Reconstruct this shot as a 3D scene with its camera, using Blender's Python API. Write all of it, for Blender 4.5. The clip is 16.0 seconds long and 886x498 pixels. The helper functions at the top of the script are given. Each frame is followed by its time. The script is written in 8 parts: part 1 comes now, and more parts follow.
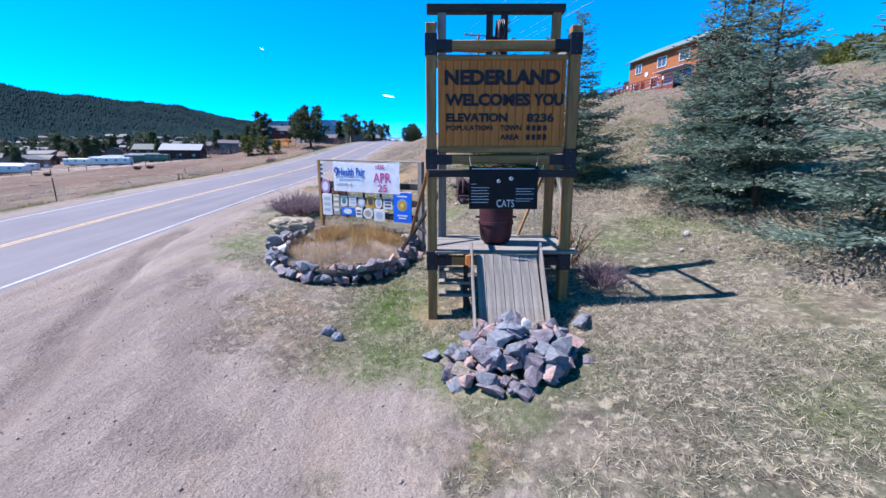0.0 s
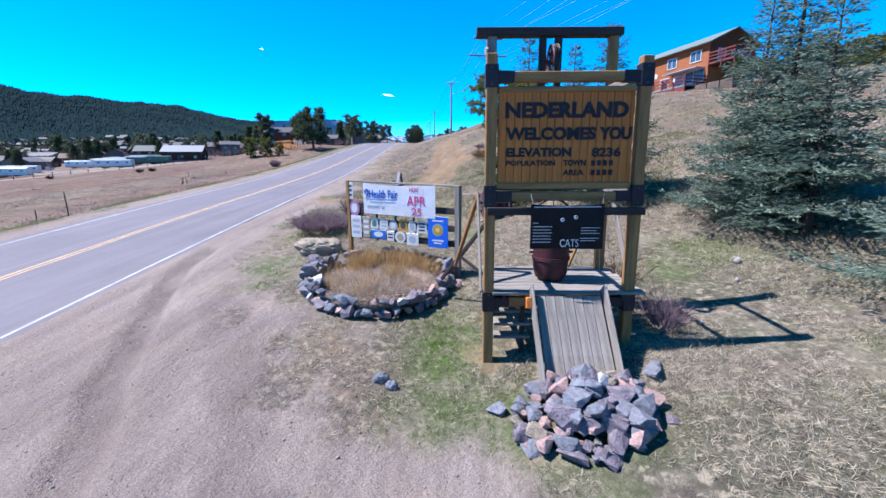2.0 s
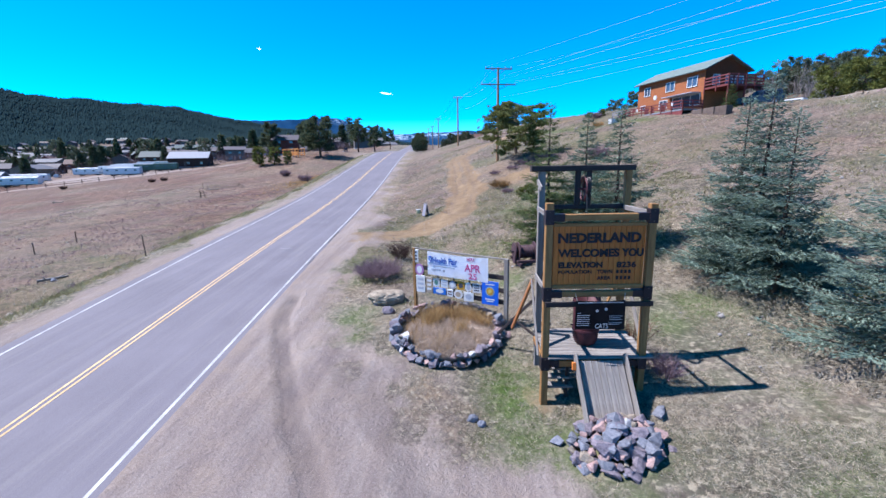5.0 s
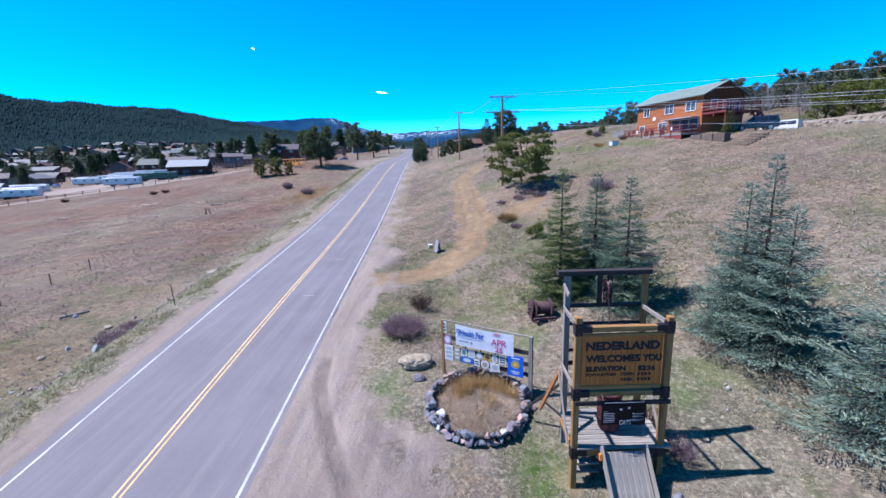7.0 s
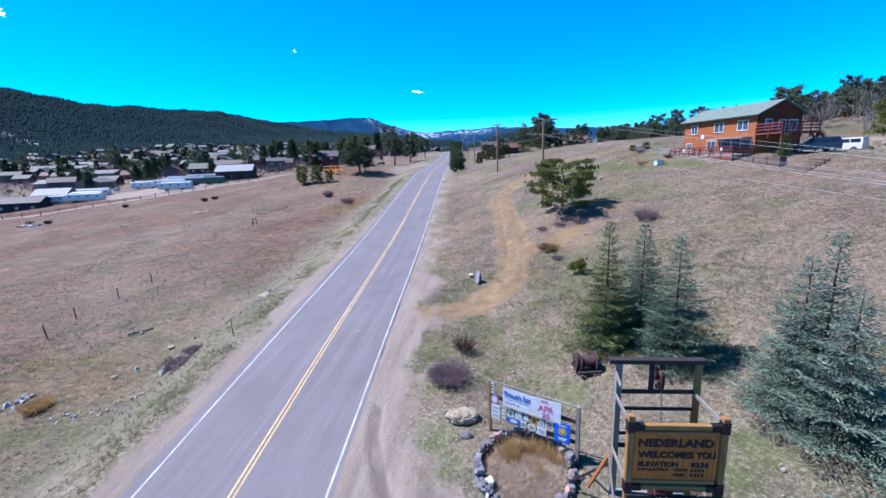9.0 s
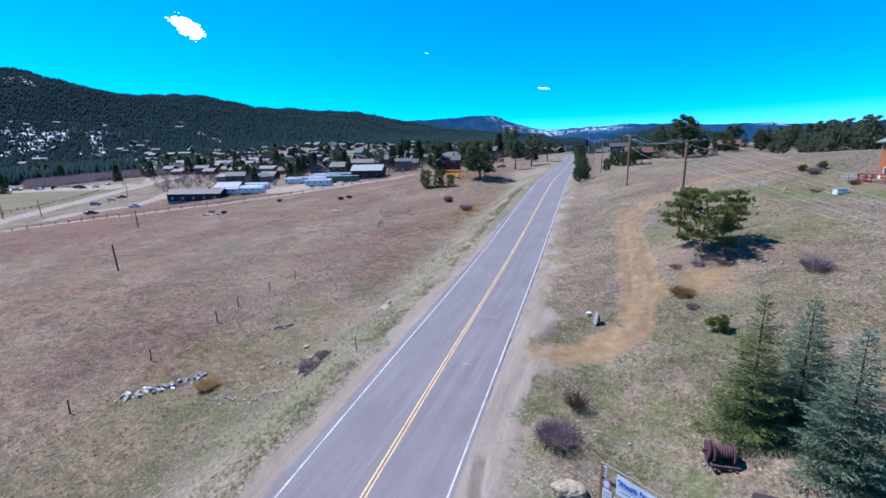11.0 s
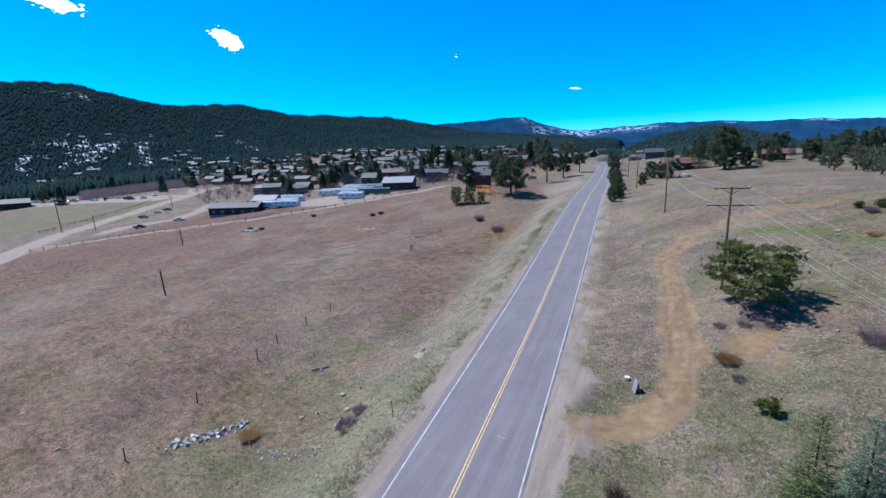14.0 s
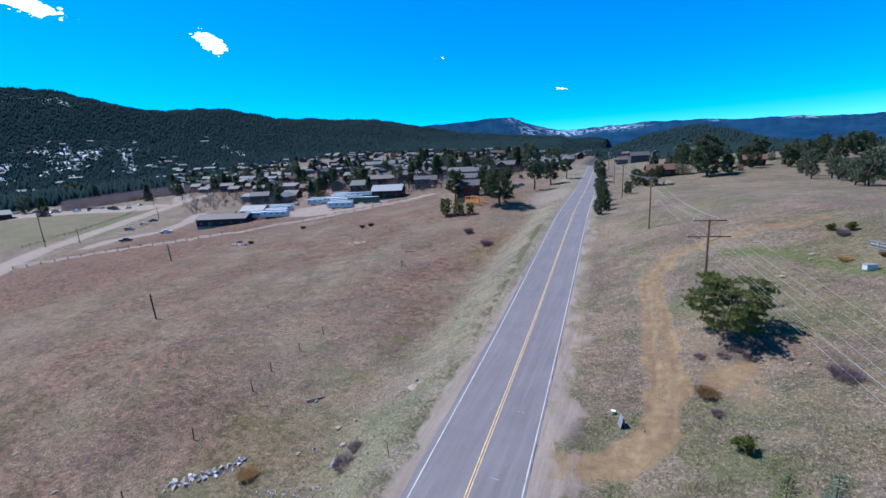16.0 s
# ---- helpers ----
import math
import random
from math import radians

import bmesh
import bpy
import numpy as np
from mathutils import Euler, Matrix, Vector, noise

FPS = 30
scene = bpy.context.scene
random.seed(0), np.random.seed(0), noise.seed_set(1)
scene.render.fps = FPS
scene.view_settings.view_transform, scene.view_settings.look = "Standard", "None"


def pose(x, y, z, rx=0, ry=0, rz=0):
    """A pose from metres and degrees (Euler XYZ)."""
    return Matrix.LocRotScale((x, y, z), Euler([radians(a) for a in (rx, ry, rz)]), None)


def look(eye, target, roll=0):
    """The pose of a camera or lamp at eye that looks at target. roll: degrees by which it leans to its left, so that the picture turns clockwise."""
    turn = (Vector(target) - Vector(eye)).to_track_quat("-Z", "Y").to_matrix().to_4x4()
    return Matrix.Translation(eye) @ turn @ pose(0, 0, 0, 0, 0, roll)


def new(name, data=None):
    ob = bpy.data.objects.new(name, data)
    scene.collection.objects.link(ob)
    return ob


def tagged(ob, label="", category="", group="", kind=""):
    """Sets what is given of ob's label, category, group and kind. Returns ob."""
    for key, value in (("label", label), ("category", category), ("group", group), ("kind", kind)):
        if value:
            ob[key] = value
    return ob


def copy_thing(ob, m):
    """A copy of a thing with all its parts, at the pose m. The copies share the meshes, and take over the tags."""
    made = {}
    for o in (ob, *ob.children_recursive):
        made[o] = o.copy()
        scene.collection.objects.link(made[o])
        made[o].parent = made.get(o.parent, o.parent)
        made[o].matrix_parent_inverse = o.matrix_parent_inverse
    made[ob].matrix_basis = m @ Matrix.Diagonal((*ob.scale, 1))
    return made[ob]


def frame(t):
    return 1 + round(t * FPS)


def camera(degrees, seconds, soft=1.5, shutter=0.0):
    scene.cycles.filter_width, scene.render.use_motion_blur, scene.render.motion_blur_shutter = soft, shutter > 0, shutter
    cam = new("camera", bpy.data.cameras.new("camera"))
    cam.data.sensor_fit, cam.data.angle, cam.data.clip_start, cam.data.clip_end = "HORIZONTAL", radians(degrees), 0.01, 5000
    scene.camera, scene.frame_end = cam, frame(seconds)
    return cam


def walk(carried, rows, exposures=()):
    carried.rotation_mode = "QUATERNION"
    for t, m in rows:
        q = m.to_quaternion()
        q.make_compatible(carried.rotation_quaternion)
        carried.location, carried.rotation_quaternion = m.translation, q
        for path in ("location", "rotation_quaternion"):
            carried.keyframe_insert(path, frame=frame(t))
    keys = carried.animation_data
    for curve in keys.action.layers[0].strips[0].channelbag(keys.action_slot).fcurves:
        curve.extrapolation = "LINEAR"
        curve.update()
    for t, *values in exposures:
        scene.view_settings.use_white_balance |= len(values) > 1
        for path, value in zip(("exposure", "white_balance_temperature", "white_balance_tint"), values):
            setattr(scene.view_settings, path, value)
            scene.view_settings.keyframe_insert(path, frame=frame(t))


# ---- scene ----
cam = camera(93.4, 16.0)
PATH = [
    (0, (0.631, 0.105, 2.492), (0.525, 2.064, 2.105), -0.1),
    (0.5, (0.398, 0.339, 2.537), (0.293, 2.3, 2.159), 0.0),
    (1, (0.193, 0.552, 2.641), (0.086, 2.513, 2.26), -0.0),
    (1.5, (-0.027, 0.662, 2.863), (-0.138, 2.62, 2.472), -0.4),
    (2, (-0.356, 0.6, 3.113), (-0.464, 2.559, 2.721), -0.4),
    (2.5, (-0.722, 0.348, 3.404), (-0.83, 2.305, 3.009), -0.7),
    (3, (-1.024, -0.112, 3.738), (-1.133, 1.844, 3.337), -0.8),
    (3.5, (-1.312, -0.686, 4.048), (-1.418, 1.271, 3.645), -0.8),
    (5.8, (-2.348, -2.591, 7.092), (-2.451, -0.635, 6.687), -1.4),
    (6, (-2.491, -2.635, 7.462), (-2.592, -0.68, 7.053), -1.5),
    (6.5, (-2.681, -2.769, 8.2), (-2.78, -0.814, 7.791), -1.6),
    (7, (-2.913, -2.811, 8.837), (-3.008, -0.856, 8.425), -1.8),
    (7.5, (-3.122, -2.863, 9.563), (-3.213, -0.909, 9.148), -2.0),
    (8, (-3.312, -2.847, 10.236), (-3.415, -0.894, 9.818), -2.1),
    (8.5, (-3.417, -2.883, 10.894), (-3.573, -0.933, 10.478), -2.1),
    (9, (-3.47, -2.879, 11.519), (-3.724, -0.939, 11.105), -2.0),
    (9.5, (-3.546, -2.898, 12.174), (-3.909, -0.975, 11.761), -1.9),
    (10, (-3.643, -2.699, 12.748), (-4.163, -0.811, 12.338), -1.7),
    (10.2, (-3.609, -2.634, 13.029), (-4.204, -0.769, 12.618), -1.4),
    (12.5, (-4.223, -1.878, 16.131), (-5.1, -0.126, 15.729), -1.4),
    (13, (-4.314, -1.844, 17.064), (-5.224, -0.108, 16.664), -1.5),
    (13.5, (-4.358, -1.75, 17.9), (-5.274, -0.017, 17.502), -1.7),
    (14, (-4.341, -1.766, 18.682), (-5.243, -0.026, 18.285), -1.9),
    (14.5, (-4.342, -1.794, 19.462), (-5.23, -0.047, 19.065), -2.1),
    (15, (-4.251, -1.855, 20.282), (-5.13, -0.103, 19.885), -2.3),
    (15.5, (-4.177, -1.937, 21.205), (-5.044, -0.18, 20.808), -2.5),
    (16, (-4.083, -2.073, 22.169), (-4.943, -0.311, 21.774), -2.7),
]
EXPOSURES = [(0, 1.50, 6050, 16), (3.5, 1.42, 5950, 16), (7, 1.32, 5850, 15.5), (9.5, 1.29, 5800, 15), (12.5, 1.02, 5850, 9), (16, 0.90, 5800, 9)]
walk(cam, [(t, look(eye, target, roll)) for t, eye, target, roll in PATH], EXPOSURES)

# ---- light ----
SUN_EL, SUN_AZ = radians(56.5), radians(177.5)      # azimuth counter-clockwise from +x
world = bpy.data.worlds.new("sky")
scene.world = world
world.use_nodes = True
sky = world.node_tree.nodes.new("ShaderNodeTexSky")
sky.sky_type, sky.sun_disc = "NISHITA", False
sky.sun_elevation, sky.sun_rotation = SUN_EL, radians(90) - SUN_AZ
sky.altitude, sky.air_density, sky.dust_density, sky.ozone_density = 2500, 0.6, 0.0, 3.5
background = world.node_tree.nodes["Background"]
background.inputs["Strength"].default_value = 0.15
deep = world.node_tree.nodes.new("ShaderNodeHueSaturation")
deep.inputs["Saturation"].default_value = 1.46
deep.inputs["Hue"].default_value = 0.495
world.node_tree.links.new(sky.outputs[0], deep.inputs["Color"])
tint = world.node_tree.nodes.new("ShaderNodeMix")
tint.data_type, tint.blend_type = "RGBA", "MULTIPLY"
tint.inputs[0].default_value, tint.inputs[7].default_value = 1.0, (0.88, 1.08, 1.03, 1)
world.node_tree.links.new(deep.outputs[0], tint.inputs[6])
world.node_tree.links.new(tint.outputs[2], background.inputs["Color"])
sun = new("sun", bpy.data.lights.new("sun", "SUN"))
sun.data.energy, sun.data.angle, sun.data.color = 4.5, radians(0.53), (1.0, 0.975, 0.955)
sun_way = Vector((math.cos(SUN_EL) * math.cos(SUN_AZ), math.cos(SUN_EL) * math.sin(SUN_AZ), math.sin(SUN_EL)))
sun.matrix_world = look(sun_way * 100, (0, 0, 0))

# ---- materials ----
def shader(name, rough=0.85, metal=0.0, spec=0.5):
    m = bpy.data.materials.new(name)
    m.use_nodes = True
    t = m.node_tree
    b = t.nodes["Principled BSDF"]
    b.inputs["Roughness"].default_value, b.inputs["Metallic"].default_value = rough, metal
    b.inputs["Specular IOR Level"].default_value = spec
    return m, t, b


def node(t, kind, **values):
    n = t.nodes.new(kind)
    for key, value in values.items():
        n.inputs[key.replace("_", " ")].default_value = value
    return n


def noise_of(t, where, scale, detail=4.0, roughness=0.6):
    n = node(t, "ShaderNodeTexNoise", Scale=scale, Detail=detail, Roughness=roughness)
    if where is not None:
        t.links.new(where, n.inputs["Vector"])
    return n.outputs["Fac"]


def ramp(t, fac, *stops):
    r = t.nodes.new("ShaderNodeValToRGB")
    e = r.color_ramp.elements
    while len(e) < len(stops):
        e.new(0.5)
    for k, (at, c) in enumerate(stops):
        e[k].position, e[k].color = at, (*c, 1) if len(c) == 3 else c
    t.links.new(fac, r.inputs["Fac"])
    return r.outputs["Color"]


def blend(t, fac, a, b, how="MIX"):
    n = t.nodes.new("ShaderNodeMix")
    n.data_type, n.blend_type = "RGBA", how
    for socket, value in ((n.inputs[0], fac), (n.inputs[6], a), (n.inputs[7], b)):
        if hasattr(value, "is_output"):
            t.links.new(value, socket)
        else:
            socket.default_value = value if isinstance(value, float) else (*value, 1)
    return n.outputs[2]


def number(t, op, a, b=0.0, c=None):
    n = t.nodes.new("ShaderNodeMath")
    n.operation = op
    for k, value in enumerate((a, b, c)):
        if value is None:
            continue
        if hasattr(value, "is_output"):
            t.links.new(value, n.inputs[k])
        else:
            n.inputs[k].default_value = value
    return n.outputs[0]


def bump(t, b, fac, strength, distance=0.02):
    n = node(t, "ShaderNodeBump", Strength=strength, Distance=distance)
    t.links.new(fac, n.inputs["Height"])
    t.links.new(n.outputs[0], b.inputs["Normal"])


def surface(name, dark, light, scale=6.0, rough=0.85, metal=0.0, grain=60.0, relief=0.3, depth=0.01, vary=0.25, stretch=(1, 1, 1), spec=0.3):
    """A mottled surface: broad stains, fine grain, a tint that differs from piece to piece, and relief."""
    m, t, b = shader(name, rough, metal, spec)
    where = t.nodes.new("ShaderNodeTexCoord").outputs["Object"]
    if stretch != (1, 1, 1):
        mp = t.nodes.new("ShaderNodeMapping")
        mp.inputs["Scale"].default_value = stretch
        t.links.new(where, mp.inputs["Vector"])
        where = mp.outputs[0]
    info = t.nodes.new("ShaderNodeObjectInfo").outputs["Random"]
    island = t.nodes.new("ShaderNodeNewGeometry").outputs["Random Per Island"]
    broad, fine = noise_of(t, where, scale), noise_of(t, where, grain, 3)
    f = number(t, "ADD", number(t, "MULTIPLY", broad, 0.65), number(t, "MULTIPLY", fine, 0.35))
    c = ramp(t, f, (0.32, dark), (0.68, light))
    tint = number(t, "ADD", info, island)
    c = blend(t, 1.0, c, ramp(t, number(t, "MULTIPLY", tint, 0.5), (0.0, (1 - vary,) * 3), (1.0, (1 + vary,) * 3)), "MULTIPLY")
    t.links.new(c, b.inputs["Base Color"])
    bump(t, b, f, relief, depth)
    return m


def plain(name, colour, rough=0.6, metal=0.0, spec=0.5, vary=0.08):
    return surface(name, tuple(v * (1 - vary) for v in colour), tuple(min(1, v * (1 + vary)) for v in colour), 4.0, rough, metal, 40.0, 0.08, 0.003, 0.05, spec=spec)

# ---- the lie of the land ----
def smooth(a, b, v):
    s = np.clip((np.asarray(v, float) - a) / (b - a), 0, 1)
    return s * s * (3 - 2 * s)


def road_x(y):
    """The road's centre line, dead straight."""
    return -12.6 - 0.072 * np.asarray(y, float)


def road_z(y):
    """The road's long profile, rounded over 20 m."""
    ky = (-80, -20, 0, 6, 9, 12, 16, 20, 33, 49, 76, 104, 140, 172, 225, 265, 300, 420, 700, 1500)
    kz = (-3.6, -1.6, -0.75, -0.3, -0.05, 0.2, 0.6, 0.92, 1.7, 3.0, 6.0, 8.7, 9.9, 10.9, 14.2, 17.2, 17.0, 13.0, 12.0, 16.0)
    y = np.asarray(y, float)
    return sum(np.interp(y + d, ky, kz) for d in (-8, -4, 0, 4, 8)) / 5


def lattice(x, y, seed):
    """Smooth value noise on a 1 m lattice, between -1 and 1."""
    xi, yi = np.floor(x).astype(np.int64), np.floor(y).astype(np.int64)
    fx, fy = x - xi, y - yi
    fx, fy = fx * fx * (3 - 2 * fx), fy * fy * (3 - 2 * fy)

    def corner(i, j):
        h = (i * 374761393 + j * 668265263 + seed * 1442695041) & 0xFFFFFFFF
        h = ((h ^ (h >> 13)) * 1274126177) & 0xFFFFFFFF
        return ((h ^ (h >> 16)) & 0xFFFF) / 32767.5 - 1
    return ((corner(xi, yi) * (1 - fx) + corner(xi + 1, yi) * fx) * (1 - fy)
            + (corner(xi, yi + 1) * (1 - fx) + corner(xi + 1, yi + 1) * fx) * fy)


def rough(x, y, size, seed, octaves=3):
    x, y = np.asarray(x, float) / size, np.asarray(y, float) / size
    return sum(lattice(x * 2 ** k, y * 2 ** k, seed + k) / 2 ** k for k in range(octaves))


def valley(x, y):
    """The meadow and the valley floor beyond it."""
    x, y = np.where(x < -225, -225 + 0.25 * (x + 225), x), np.where(y > 900, 900 + 0.5 * (y - 900), y)
    flat = smooth(-300, -120, x) * np.clip(y - 260, 0, None) * 0.78
    return -3.9 + 0.0575 * x + 0.091 * (y - flat)


def slope_right(x, y):
    """The grassy hillside above the sign and under the house."""
    x, y = 110 * np.tanh(x / 110), np.clip(y, -8, 130)
    z = -1.63 + 0.19 * x + 0.164 * y - 0.00077 * x * x + 0.00125 * x * y - 0.00028 * y * y
    cap = 3.7 + 3.6 * smooth(0.5, 0.75, x / np.maximum(y, 1))
    return np.where(z > 11, 11 + cap * np.tanh((z - 11) / cap), z)


def height(x, y):
    x, y = np.asarray(x, float), np.asarray(y, float)
    u, zr, low = x - road_x(y), road_z(y), valley(x, y)
    low = low + 4.6 * np.exp(-(((x + 58) / 24) ** 2 + ((y - 142) / 26) ** 2))
    far_right = zr - 0.5 + 4.0 * smooth(4, 60, u) + 0.01 * np.clip(u - 60, 0, 400)
    right = slope_right(x, y)
    right = right - 0.6 * np.exp(-(((x - 6) / 3.5) ** 2 + ((y - 10) / 5) ** 2))
    right = right + (far_right - right) * smooth(85, 150, y)
    pad = smooth(24, 27, x) * smooth(41.4, 40.7, x) * smooth(37, 42, y) * smooth(63, 58, y)      # levelled parking place
    right = right + (11.15 - right) * pad
    right = right + 0.95 * np.exp(-(((x - 3.3) / 3.4) ** 2 + ((y - 40.8) / 2.6) ** 2))      # cut bank under the pine
    ledge = smooth(40.2, 41.0, x) * smooth(84, 56, x) * smooth(28, 38, y) * smooth(84, 66, y)      # terrace above the wall
    right = right + (np.minimum(right, 12.3 + 0.07 * (x - 41)) - right) * ledge
    left_side = zr + (low - zr) * smooth(5.0, 15.5, -u)
    k = smooth(16, 27, y)
    right_side = zr + (right - zr) * smooth(8.5 - 3.6 * k, 15.5 - 4.5 * k, u)
    return np.where(u < 0, left_side, right_side)


def ridges(x, y, z):
    """Wooded hills round the valley: ridge lines by bearing (degrees left of +y) and distance."""
    bearing, r = np.degrees(np.arctan2(-(x + 5), y)), np.hypot(x + 5, y)
    for far, at, up in (
            (2100, (24, 31, 33.6, 36, 37.4, 43, 46.3, 49.5, 52.5, 55.4, 58.1, 60.6, 63, 65.2, 67.2, 69.2, 72, 85, 120, 150),
             (0, 3.2, 4.6, 5.35, 5.75, 5.8, 6.05, 6.45, 7.05, 6.9, 6.95, 7.1, 7.5, 8.0, 8.45, 8.4, 8.2, 7, 4, -1)),
            (3000, (8, 10.4, 14, 17.6, 21.3, 25, 28.7, 32, 36, 40), (1.2, 1.9, 2.3, 2.7, 3.2, 3.8, 4.5, 5.15, 4.6, 3)),
            (1200, (-60, -40, -24, -15, -12.1, -10.2, -8.6, -6, -4.8, -3.1, -0.8, 1, 2.9, 4.2, 8),
             (0.5, 0.6, 0.4, 0.5, 1.0, 1.6, 2.25, 2.95, 3.05, 2.95, 2.75, 2.35, 1.5, 1.0, 0.4))):
        top = 18 + far * np.tan(np.radians(np.interp(bearing, at, up) + 0.12 * rough(bearing, r * 0, 1.7, 7)))
        rise = smooth(0.32 * far, far, r) * (1 - 0.6 * smooth(far, 1.35 * far, r))
        top = z + (top - z) * rise + rough(x, y, far / 9, 11) * 0.014 * far * rise * (1 - 0.8 * rise)
        z = np.maximum(z, np.where(np.interp(bearing, (at[0], at[0] + 0.1, at[-1] - 0.1, at[-1]), (0, 1, 1, 0)) > 0.5, top, z))
    return z


def ground_z(x, y):
    z = ridges(np.asarray(x, float), np.asarray(y, float), height(x, y))
    u = x - road_x(y)
    off = smooth(5.0, 9.0, np.abs(u))
    near = 1 - smooth(300, 800, np.hypot(x, y))
    return z + off * near * (0.10 * rough(x, y, 3.0, 3) + 0.22 * rough(x, y, 14.0, 5)) - 0.06 * (1 - smooth(3.5, 4.2, np.abs(u)))


def gz(x, y):
    return float(ground_z(np.array([x], float), np.array([y], float))[0])

# ---- helpers for meshes ----
def mesh_ob(name, verts, faces, material, parent=None, label="", soft=False):
    me = bpy.data.meshes.new(name)
    me.from_pydata([tuple(v) for v in verts], [], faces)
    if material:
        me.materials.append(material)
    if soft:
        me.shade_smooth()
    ob = new(name, me)
    if parent:
        ob.parent = parent
    if label:
        ob["label"] = label
    return ob


def big_mesh(name, verts, quads, material):
    me = bpy.data.meshes.new(name)
    verts, quads = np.asarray(verts, np.float32), np.asarray(quads, np.int32)
    n = quads.shape[1]
    me.vertices.add(len(verts))
    me.vertices.foreach_set("co", verts.ravel())
    me.loops.add(quads.size)
    me.loops.foreach_set("vertex_index", quads.ravel())
    me.polygons.add(len(quads))
    me.polygons.foreach_set("loop_start", np.arange(0, quads.size, n, dtype=np.int32))
    me.update(calc_edges=True)
    me.materials.append(material)
    return me


def part(name, bm, material, parent, label="", soft=False):
    me = bpy.data.meshes.new(name)
    bm.to_mesh(me)
    bm.free()
    if material:
        me.materials.append(material)
    if soft:
        me.shade_smooth()
    ob = new(name, me)
    if parent:
        ob.parent = parent
    if label:
        ob["label"] = label
    return ob


def thing(name, label, category, m=None, group="", kind=""):
    ob = new(name)
    ob.empty_display_size = 0.2
    if m is not None:
        ob.matrix_world = m
    return tagged(ob, label, category, group, kind)


def box(bm, size, at=(0, 0, 0), turn=None, edge=0.0):
    """A box of that size about its centre, its edges rounded off by edge."""
    m = Matrix.Translation(at) @ (turn.to_4x4() if turn is not None else Matrix())
    made = bmesh.ops.create_cube(bm, size=1.0, matrix=m @ Matrix.Diagonal((*size, 1)))
    if edge:
        edges = {e for v in made["verts"] for e in v.link_edges}
        bmesh.ops.bevel(bm, geom=list(edges), offset=edge, segments=1, affect="EDGES")
    return bm


def beam(bm, a, b, w, h, edge=0.012, up=(0, 0, 1)):
    """A timber from a to b, w wide and h high."""
    a, b = Vector(a), Vector(b)
    way = (b - a).normalized()
    side = way.cross(Vector(up))
    side = side.normalized() if side.length > 1e-4 else Vector((1, 0, 0))
    top = side.cross(way)
    turn = Matrix((side, way, top)).transposed()
    return box(bm, (w, (b - a).length, h), (a + b) / 2, turn, edge)


def rod(bm, a, b, r, r2=None, n=8):
    a, b = Vector(a), Vector(b)
    turn = (b - a).to_track_quat("Z", "Y").to_matrix().to_4x4()
    bmesh.ops.create_cone(bm, cap_ends=True, segments=n, radius1=r, radius2=r if r2 is None else r2, depth=(b - a).length, matrix=Matrix.Translation((a + b) / 2) @ turn)
    return bm


# ---- ground ----
TRACK = [(-10.0, 24.0), (-7.1, 24.8), (-4.4, 26.2), (-2.4, 29.0), (-1.8, 35.5), (-2.3, 47.5), (-2.9, 57.0), (-0.8, 65.0), (4.7, 68.2), (11.5, 69.5), (24, 73.0), (40, 80.0)]
TOWN_ROAD = [(-200, 40), (-236, 66), (-262, 90), (-284, 122), (-322, 176), (-352, 216), (-380, 270)]
DRIVE = [(-238, 100), (-240.7, 107.5), (-231.3, 131.2), (-243, 152), (-262, 172)]
LOT = [(-560, 150), (-525, 163), (-438, 192), (-367, 198)]
CREEK_ROAD = [(-366, 227), (-427, 269), (-452, 250), (-520, 262)]
GREENWAY = [(6.5, 62.5), (11.5, 60.0), (15.4, 53.4), (19.0, 48.5)]
RUT = [(-4.2, 3.0), (-4.8, 4.4), (-5.3, 5.4), (-5.9, 6.2), (-6.7, 7.8), (-8.2, 10.9), (-8.7, 12.3), (-9.0, 14.0)]
FENCE_LANE = [(-236, 70), (-214, 92), (-170, 116), (-134, 147), (-116, 170), (-104, 190)]


def near_line(x, y, line):
    """Distance to a polyline in plan."""
    best = np.full(np.shape(x), 1e9)
    for (ax, ay), (bx, by) in zip(line, line[1:]):
        dx, dy = bx - ax, by - ay
        k = np.clip(((x - ax) * dx + (y - ay) * dy) / (dx * dx + dy * dy), 0, 1)
        best = np.minimum(best, np.hypot(x - ax - k * dx, y - ay - k * dy))
    return best


